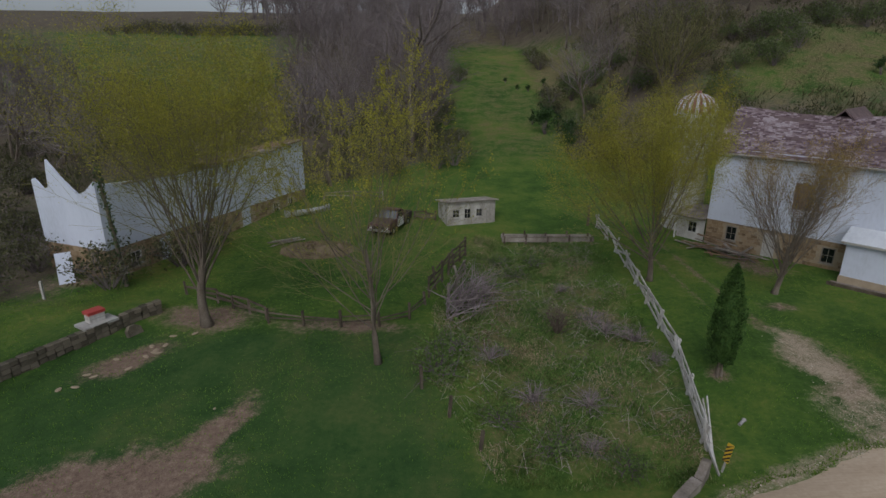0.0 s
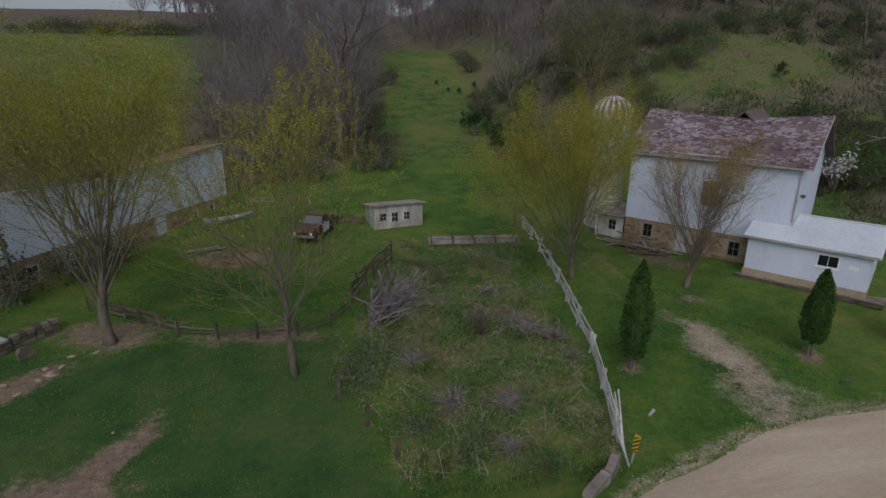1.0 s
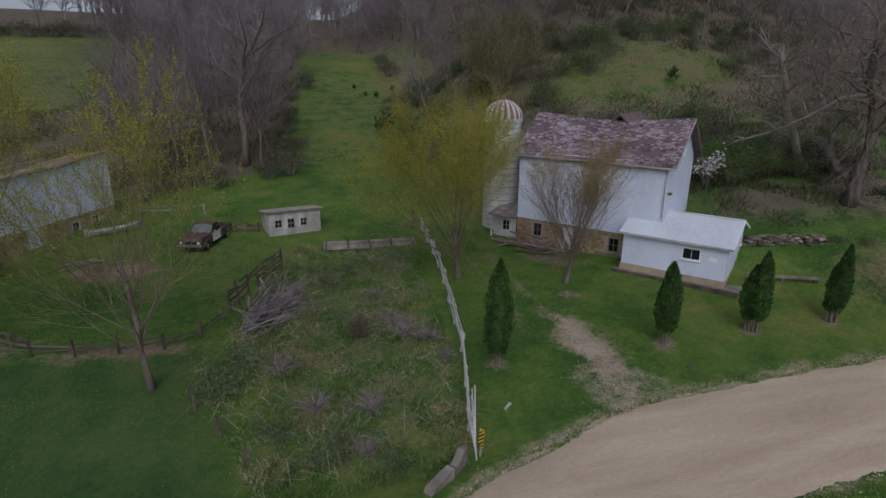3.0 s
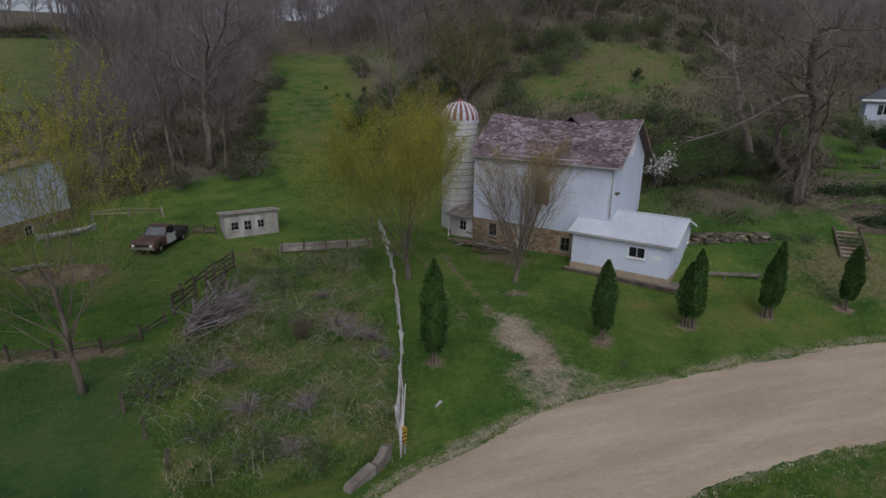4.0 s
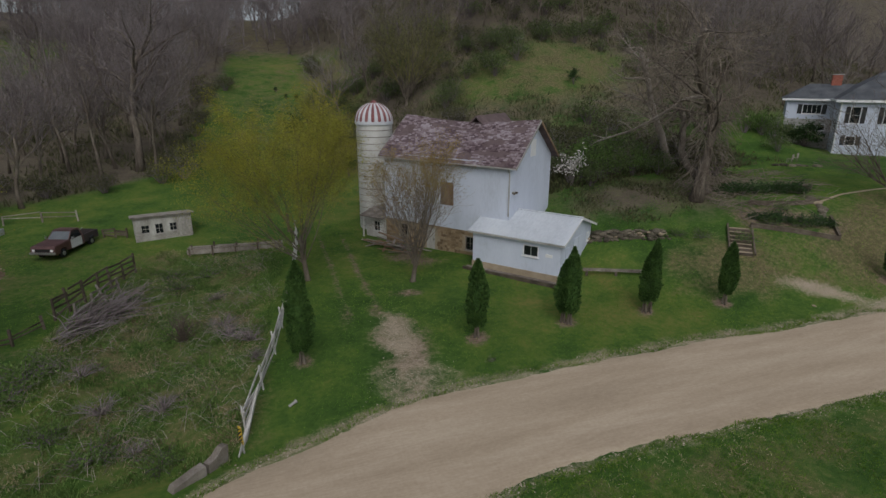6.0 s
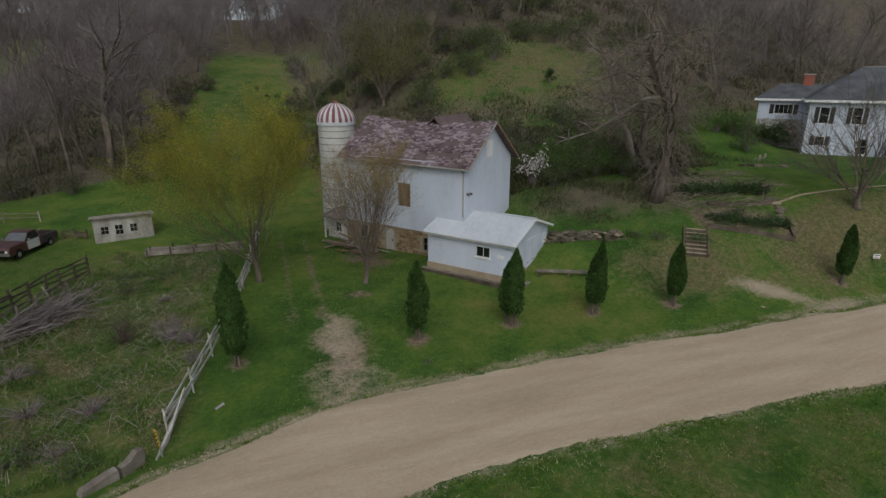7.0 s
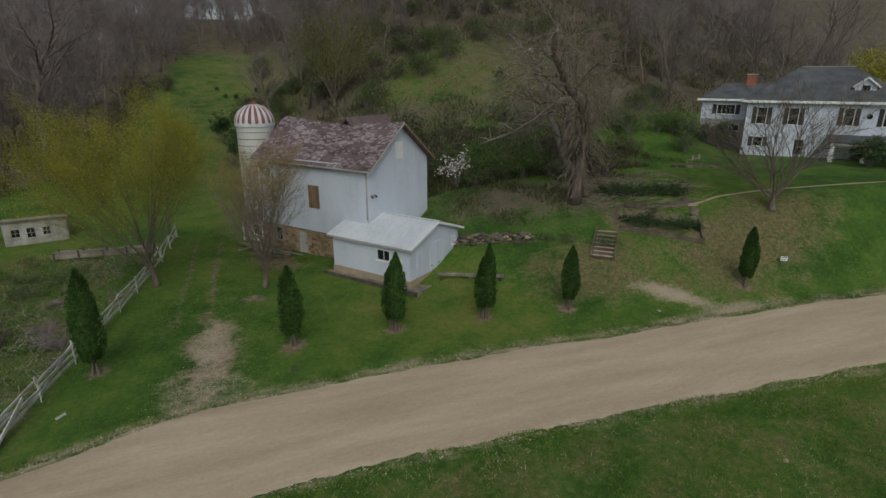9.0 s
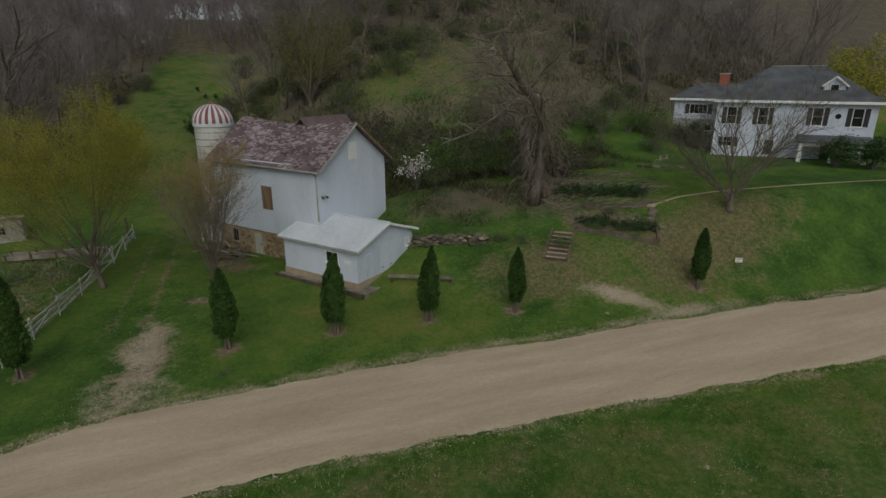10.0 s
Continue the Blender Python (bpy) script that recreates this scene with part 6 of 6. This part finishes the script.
rr = random.Random(77)
green = [(44.6, 41.6), (46.4, 41.2), (48.4, 41.6), (50.4, 40.4), (45.6, 46), (49.6, 46.6), (52.4, 43.6), (46.0, 43.5), (48.5, 44.5), (50.5, 42.5), (44.2, 45.0), (52.5, 46.0), (47, 47.5), (31, 96), (36, 92), (40, 99), (70, 100), (76, 104), (64, 106), (82, 98), (58, 103), (90, 92), (96, 84), (103, 88)] + [
         (78, 58), (84, 63), (73, 62), (68, 48), (63, 47), (58, 62), (88, 70), (26, 88), (29, 104), (112, 92), (50, 100), (46, 94), (-22, 110), (-26, 104), (74, 46), (61, 52)] + [(40.5, 75.9), (43.1, 76.7), (48.9, 84.0), (50.8, 91.2), (54.3, 90.6), (56.0, 88.2), (65.0, 90.5), (70.2, 93.4), (71.7, 89.8), (78.1, 94.0), (76.7, 86.3), (79.6, 85.1), (78.1, 76.8), (59.5, 88.8), (31.3, 108.1), (33.0, 105.1), (30.1, 107.7), (36.1, 102.5), (34.3, 104.8), (32.1, 107.9), (57.9, 88.3), (65.4, 93.2), (67.2, 90.1), (76.1, 94.7), (52.9, 80.8), (53.2, 82.6), (55.8, 83.2), (50.3, 92.9), (72.6, 50.2), (75.0, 50.1), (76.1, 48.7)]
strew(bush("green_shrub", 41, 4.2, 3.0, HILL_GREEN, 1100, 0.13, "leafy bright green spring shrub on the bank"), [(x + rr.gauss(0, 1), y + rr.gauss(0, 1), rr.uniform(0.7, 1.35), rr.uniform(0, 360)) for x, y in green])
strew(bush("leafy_shrub", 42, 4.0, 3.2, WEED_LEAF, 1700, 0.12, "fresh green leafy shrub at the foot of the bank"),
      [(44.8, 42.6, 0.9, 0), (46.4, 41.8, 1.0, 70), (48.2, 42.2, 0.9, 140), (50.2, 41.4, 0.8, 200), (46.2, 44.6, 1.1, 30), (49.0, 44.4, 1.0, 100), (52.2, 43.0, 0.8, 260), (75.4, 49.6, 0.9, 20), (73.6, 50.2, 0.8, 150)])
drab = [(42, 48), (46, 51), (39, 52), (50, 50), (35, 57), (42, 58), (48, 60), (54, 56), (60, 60), (33, 64), (40, 68), (47, 70), (-8, 66), (-14, 68), (-4, 66), (1, 70), (5, 72), (3, 78), (6, 84), (-20, 66)] + [
        (-32, 62), (-26, 66), (-38, 58), (-34, 52), (30, 72), (28, 80), (24, 98), (60, 48), (57, 45), (65, 56), (70, 66), (78, 72), (56, 72), (64, 98), (52, 96), (86, 80), (94, 76), (70, 88), (75, 92), (80, 88), (66, 94), (55, 90), (50, 86), (44, 82), (84, 92), (90, 88), (98, 80)] + [
        (72, 58), (66, 62), (52, 52), (57, 55), (48, 55), (44, 62), (38, 62), (52, 64), (55, 48), (57, 50), (47, 57), (58, 42), (60, 45), (57, 38.5), (63, 43), (4, 84), (5, 92), (4.5, 100), (6, 110), (8, 120), (23, 96), (25, 103), (27, 84), (22, 74), (30, 112), (29, 128), (27, 138), (-20.5, 40), (-21.5, 36.2), (-18.6, 43), (-28.5, 38.5), (55, 76), (63, 82), (70, 78), (58, 86), (49, 78), (-44, 60), (-48, 66), (-30, 44), (-33, 41), (-29, 35), (-36, 47)] + [(-86.2, 125.9), (-76.2, 116.8), (-64.2, 103.2), (-69.0, 99.9), (-57.1, 87.5), (-53.3, 76.2), (-51.9, 81.5), (-47.4, 63.9), (-42.3, 59.8), (-39.3, 52.7), (-35.2, 49.5), (-34.4, 45.0), (-92.0, 143.3), (-75.2, 125.0)]
strew(bush("brush_thicket", 43, 4.2, 2.8, DRAB, 1000, 0.12, "drab olive-brown brush thicket on the slope", stems=26), [(x + rr.gauss(0, 1), y + rr.gauss(0, 1), rr.uniform(0.7, 1.3), rr.uniform(0, 360)) for x, y in drab if not (46 < x < 82 and 61 < y < 89)] + [(-88 + 2.6 * k + rr.gauss(0, 0.8), 175 + rr.gauss(0, 1.2), rr.uniform(0.8, 1.6), rr.uniform(0, 360)) for k in range(24)])
strew(bush("cedar_bush", 47, 2.6, 4.2, CEDAR, 2400, 0.14, "dark evergreen cedar on the meadow edge", "tree"),
      [(20.5, 87, 1.15, 0), (23.0, 82, 0.9, 80), (22.0, 78.5, 0.7, 160), (23.5, 90.5, 0.6, 10), (19.5, 92, 0.45, 30), (22.5, 112, 0.35, 0), (20.5, 113, 0.3, 40), (24.5, 108, 0.4, 0), (26.5, 116, 0.4, 70), (18.8, 118, 0.3, 0), (62, 73, 0.6, 20), (25.5, 69, 0.8, 200)])
strew(bush("blossom_shrub", 51, 3.0, 3.6, BLOSSOM, 420, 0.12, "shrub with scattered white blossom behind the barn"), [(43.2, 41.6, 1.1, 0)])
strew(bush("clipped_shrub", 53, 3.0, 2.6, CEDAR, 3000, 0.12, "rounded dark clipped shrub before the porch", stems=30),
      [(*(HO @ Vector((11.9, -5.2, 0))).to_2d(), 1.15, 0), (*(HO @ Vector((15.0, -5.0, 0))).to_2d(), 1.15, 90), (*(HO @ Vector((-2.6, 3.4, 0))).to_2d(), 1.15, 40), (*(HO @ Vector((-4.6, 4.0, 0))).to_2d(), 0.8, 130)])

# ---- the woods on the hills ----
kinds = []
for k, (tall, form) in enumerate(((15, dict(stem=0.5, reach=0.55, fork=0.45, spread=0.85)), (18, dict(stem=0.6, reach=0.5, fork=0.45, spread=0.7)),
                                  (12, dict(stem=0.25, reach=0.75, fork=0.4, spread=0.75)), (15, dict(stem=0.45, reach=0.6, fork=0.4, spread=1.1, wobble=0.14)))):
    kinds.append(tree("woodland_tree", 0, 0, 60 + k, tall, 0.2, "bare grey-brown woodland tree on the hillside", group="bare trees of the hill woods", thin=1.7, z=0, split=False,
                      counts=(10, 7, 5), segs=(5, 5, 3, 2), ratio=(0.52, 0.5), **form))
rw2 = np.random.default_rng(9)
spots_w = []
tries = 0
while len(spots_w) < 298 and tries < 60000:
    tries += 1
    x, y = rw2.uniform(-78, 138), 62 + 108 * rw2.random() ** 1.35
    if 20 < x < 84 and y < 91:
        continue
    if rw2.random() > float(wooded(x, y)) or math.hypot(x - 82, y - 46) < 15:
        continue
    if -0.54 < x / y < -0.235 and y < 172:
        continue
    gap = 3.4 + 0.012 * y
    if all((x - a) ** 2 + (y - b) ** 2 > gap * gap for a, b in spots_w):
        spots_w.append((x, y))
for k, (x, y) in enumerate(spots_w):
    s = rw2.uniform(0.75, 1.15)
    m = pose(x, y, hz(x, y) - 0.1, rw2.normal(0, 3), rw2.normal(0, 3), rw2.uniform(0, 360))
    if k < 4:
        c = kinds[k]
        c.matrix_basis = m
    else:
        c = copy_thing(kinds[k % 4], m)
    c.scale = (s, s, s * rw2.uniform(0.9, 1.1))

far = Geo()
far_kinds = [wood_geo(skeleton_of(200 + k, 15.5, 0.2, counts=(7, 5, 3), segs=(3, 3, 2, 1), stem=0.5, reach=0.55, fork=0.35, spread=0.85, ratio=(0.55, 0.55))[0], 2.6, (4, 3, 3, 3)) for k in range(9)]
k = 0
while k < 680:
    x, y = float(rw2.uniform(-60, 150)), float(rw2.uniform(135, 240))
    if float(wooded(x, y)) < 0.7 or (-0.54 < x / y < -0.235 and y < 176):
        continue
    shape, turn_k, s = far_kinds[k % 9], pose(x, y, hz(x, y) - 0.2, 0, 0, rw2.uniform(0, 360)), float(rw2.uniform(0.75, 1.2))
    far.add([turn_k @ (Vector(p) * s) for p in shape.v], shape.f)
    k += 1
tagged(part("far_woods", far, TWIG), "bare woods along the far ridge", "woods", kind="stuff")

# ---- undergrowth, weeds and grass ----
def strewn_quads(name, xs, ys, lo, hi, wide, mat, label, seed, flat=0.5, category="grass"):
    """Upright thin blades, as one sheet of growth."""
    r = np.random.default_rng(seed)
    n = len(xs)
    z = height(xs, ys)
    a = r.random(n) * 6.283
    tall = r.uniform(lo, hi, n)
    lean = r.normal(0, flat, (n, 2)) * tall[:, None]
    dx, dy = np.cos(a) * wide / 2, np.sin(a) * wide / 2
    base0 = np.stack([xs - dx, ys - dy, z - 0.03], 1)
    base1 = np.stack([xs + dx, ys + dy, z - 0.03], 1)
    tip = np.stack([xs + lean[:, 0], ys + lean[:, 1], z + tall], 1)
    me = bpy.data.meshes.new(name)
    me.from_pydata(np.stack([base0, base1, tip], 1).reshape(-1, 3), [], np.arange(n * 3).reshape(-1, 3))
    me.materials.append(mat)
    return tagged(new(name, me), label, category, kind="stuff")


rg = np.random.default_rng(17)


def clumped(n, x0, x1, y0, y1, keep, scale=0.5, level=0.0):
    """Random places, thicker in patches."""
    x, y = rg.uniform(x0, x1, n), rg.uniform(y0, y1, n)
    f = np.sin(x * scale * 2.1 + 1.3 * np.sin(y * scale)) + np.sin(y * scale * 1.7 + 1.7 * np.sin(x * scale * 1.3)) + rg.normal(0, 0.6, n)
    k = (f > level) & keep(x, y)
    return x[k], y[k]


def in_pen(x, y):
    left = np.interp(y, [17, 24, 33, 45], [3.2, 0.6, 1.0, 5.0])
    right = np.interp(y, [17, 22, 30, 38, 48], [11.8, 12.8, 14.0, 15.0, 15.9])
    return (x > left) & (x < right) & (y > road_far(x) + 0.4)


def on_lawn(x, y):
    d = np.hypot(x - 20.8, (y - 24) * 0.4)
    return (y > road_far(x) + 0.2) & (d > 2.0) & ~in_pen(x, y)


x, y = clumped(60000, 0.5, 16, 17, 47, in_pen, 0.6, 0.7)
strewn_quads("dry_weeds", x, y, 0.05, 0.24, 0.03, STRAW, "matted dry straw-coloured weeds in the pen", 1, 0.9, "weeds")
x, y = clumped(90000, 0.5, 16, 17, 47, in_pen, 0.9, -0.5)
strewn_quads("green_weeds", x, y, 0.04, 0.2, 0.07, WEED_LEAF, "fresh green weeds sprouting in the pen", 2, 0.6, "weeds")
x, y = clumped(150000, -30, 70, 17, 52, on_lawn, 0.35, -0.6)
strewn_quads("lawn_grass", x, y, 0.03, 0.1, 0.05, GRASS_BLADE, "short spring lawn grass", 3, 0.5)
x, y = clumped(120000, 18, 78, 1, 13, lambda a, b: b < road_near(a) - 0.1, 0.5, -0.5)
strewn_quads("verge_grass", x, y, 0.03, 0.11, 0.05, GRASS_BLADE, "rough grass of the road verge", 4, 0.9)
x, y = clumped(26000, 18, 75, 2, 13, lambda a, b: b < road_near(a) - 0.05, 0.8, 0.3)
strewn_quads("dry_verge_grass", x, y, 0.03, 0.12, 0.04, STRAW, "pale dry grass streaks in the road verge", 14, 1.4)
x, y = clumped(30000, 25, 100, 60, 108, lambda a, b: wooded(a, b) < 0.6, 0.3, 0.3)
strewn_quads("hill_grass", x, y, 0.15, 0.45, 0.07, DRAB, "tall dry grass of the hillside field", 5, 0.4)
x, y = clumped(110000, -60, 135, 56, 130, lambda a, b: wooded(a, b) > 0.3, 0.25, -0.3)
strewn_quads("undergrowth", x, y, 0.2, 1.0, 0.16, DRAB, "drab brown-green woodland undergrowth", 6, 0.5, "undergrowth")
x, y = clumped(26000, 38, 72, 41, 62, lambda a, b: np.hypot(a - 82, b - 47) > 13, 0.3, -0.2)
strewn_quads("bank_undergrowth", x, y, 0.2, 0.9, 0.14, DRAB, "tangled brown-green growth on the bank behind the barn", 7, 0.5, "undergrowth")
x, y = clumped(9000, 39, 60, 33, 42, lambda a, b: b > 46 - 0.28 * a, 0.5, 0.2)
strewn_quads("rough_grass", x, y, 0.1, 0.4, 0.1, DRAB, "rough olive grass at the foot of the bank", 21, 0.6)
tangle, rt = Geo(), random.Random(91)
for k in range(1300):
    bx, by = rt.uniform(1.5, 14.5), rt.uniform(18, 44)
    if not bool(in_pen(bx, by)) or noise.noise(Vector((bx * 0.25, by * 0.25, 2))) < -0.12:
        continue
    a, l = rt.random() * 6.283, rt.uniform(0.5, 1.7)
    z0 = hz(bx, by)
    tangle.tube([(bx, by, z0), (bx + 0.5 * l * math.cos(a), by + 0.5 * l * math.sin(a), z0 + l * rt.uniform(0.2, 0.6)), (bx + l * math.cos(a), by + l * math.sin(a), z0 + l * rt.uniform(0.0, 0.5))],
                [0.012, 0.009, 0.005], 3, cap=False)
tagged(part("bramble_tangle", tangle, PALE_STALK), "pale dead bramble canes arching over the weeds", "brambles", kind="stuff")
for k, (bx, by, s, lab) in enumerate(((8.6, 30.0, 1.0, "dark brown dead shrub in the pen"), (11.4, 29.4, 0.9, "grey tangle of bare brush in the pen"), (11.0, 31.0, 0.8, "grey tangle of bare brush in the pen"), (12.7, 28.0, 0.9, "grey tangle of bare brush in the pen"), (12.9, 25.8, 0.6, "grey tangle of bare brush in the pen"),
                                      (5.6, 23.0, 0.9, "thin bare grey brush among weeds"), (8.4, 22.6, 0.8, "thin bare grey brush among weeds"), (3.9, 26.5, 0.8, "thin bare grey brush among weeds"), (10.4, 35.8, 0.6, "thin bare grey brush among weeds"),
                                      (7.6, 19.6, 0.6, "thin bare grey brush among weeds"))):
    b = bush("bare_brush", 80 + k, 3.4, 2.2, None, 0, 0, lab, "shrub", 34, stick_mat if k else DARK_WOOD)
    b.matrix_basis = pose(bx, by, hz(bx, by)) @ Matrix.Diagonal((s, s, s * (0.36 if k else 0.75), 1))
strew(bush("green_weed_clump", 95, 3.2, 0.42, WEED_LEAF, 900, 0.08, "lush green weed clump", "weeds", 20),
      [(1.4, 27.0, 1.1, 0), (1.0, 24.8, 1.2, 50), (7.4, 38.8, 0.9, 90), (9.4, 41.0, 0.9, 20), (6.6, 41.5, 0.8, 140), (6.0, 19.8, 0.9, 210), (8.8, 18.6, 0.8, 250), (3.6, 21.2, 0.8, 300), (48.5, 29.6, 0.7, 10), (47.0, 30.6, 0.6, 80), (51.2, 27.9, 0.7, 120), (54.5, 28.6, 0.6, 40), (56.5, 27.4, 0.6, 70), (57.0, 29.8, 0.6, 10), (44.5, 32.2, 0.5, 10), (25.8, 21.0, 0.25, 0)])
strew(bush("hedge_clump", 97, 1.7, 0.75, CEDAR, 1000, 0.08, "low dark green hedge plant in the garden bed", "hedge", 14),
      [(54.6 + 0.85 * k, 34.2 - 0.42 * k, 0.9 + 0.2 * (k % 2), 70 * k) for k in range(8)] + [(53.9 + 0.75 * k, 29.6 - 0.55 * k, 0.7 + 0.15 * (k % 3), 50 * k) for k in range(7)])

# ---- grass and loose stones along the road's edges ----
ex = np.concatenate([rg.uniform(8, 78, 9000), rg.uniform(14, 78, 9000)])
off = np.abs(rg.normal(0, 0.3, 18000)) - 0.22 * np.sin(ex * 0.9 + 1.7 * np.sin(ex * 0.37))
ey = np.concatenate([road_far(ex[:9000]) - 0.15 + off[:9000], road_near(ex[9000:]) + 0.15 - off[9000:]])
strewn_quads("edge_grass", ex, ey, 0.04, 0.15, 0.05, GRASS_BLADE, "ragged grass along the gravel road's edges", 8, 0.6)
pebbles_geo, rp = Geo(), random.Random(13)
for k in range(2600):
    x = rp.uniform(9, 76)
    if k % 2:
        y = float(road_far(x)) + rp.gauss(0.0, 0.28)
    else:
        y = float(road_near(x)) + rp.gauss(0.05, 0.22)
    s, z = rp.uniform(0.02, 0.07), hz(x, y)
    a = rp.random() * 6.283
    pebbles_geo.add([(x + s * math.cos(a), y + s * math.sin(a), z), (x + s * math.cos(a + 2.1), y + s * math.sin(a + 2.1), z), (x + s * math.cos(a + 4.2), y + s * math.sin(a + 4.2), z), (x, y, z + s * 0.9)],
                    [(0, 1, 3), (1, 2, 3), (2, 0, 3)])
for cx, cy, ax, ay, turn_p, count in ((53.2, 21.4, 4.4, 0.9, -38, 420), (57, 19.3, 5.5, 0.8, -5, 420), (21.2, 25, 1.2, 4.2, -6, 260), (20.8, 20.6, 2.2, 1.6, 0, 260)):
    for k in range(count):
        u, w = rp.gauss(0, 0.5) * ax, rp.gauss(0, 0.5) * ay
        c, q = math.cos(radians(turn_p)), math.sin(radians(turn_p))
        x, y = cx + u * c - w * q, cy + u * q + w * c
        s, z, a = rp.uniform(0.015, 0.045), hz(x, y), rp.random() * 6.283
        pebbles_geo.add([(x + s * math.cos(a + b), y + s * math.sin(a + b), z) for b in (0, 2.1, 4.2)] + [(x, y, z + s * 0.8)], [(0, 1, 3), (1, 2, 3), (2, 0, 3)])
for k in range(2600):
    x = rp.uniform(11, 76)
    y = float(road_near(x)) + (float(road_far(x)) - float(road_near(x))) * min(max(rp.gauss(0.5, 0.32), 0.02), 0.98)
    s, a = rp.uniform(0.012, 0.035), rp.random() * 6.283
    z = hz(x, y) + 0.05
    pebbles_geo.add([(x + s * math.cos(a + b), y + s * math.sin(a + b), z - 0.04) for b in (0, 2.1, 4.2)] + [(x, y, z + s * 0.8)], [(0, 1, 3), (1, 2, 3), (2, 0, 3)])
tagged(part("loose_gravel", pebbles_geo, material("loose_pale_gravel", [(0.3, 0.25, 0.19), (0.42, 0.36, 0.28), (0.55, 0.48, 0.39)], 1.0, 0.95, bump=0, random_value=0.5, island=True)), "loose pale gravel strewn along the road's edges", "gravel", kind="stuff")
for px, py, ps in ((50.5, 20.6, 0.13), (34.6, 7.2, 0.1), (46.0, 6.8, 0.11), (-9.6, 22.2, 0.07), (-6.2, 45.5, 0.12)):
    alone("stone", Geo().lathe([(ps * 0.8, 0), (ps, ps * 0.3), (ps * 0.5, ps * 0.7)], 7), MORTAR, pose(px, py, hz(px, py), 0, 0, px * 9) @ Matrix.Diagonal((1.5, 1, 1, 1)), "pale fieldstone lying in the grass", "stone", "stones in the grass")
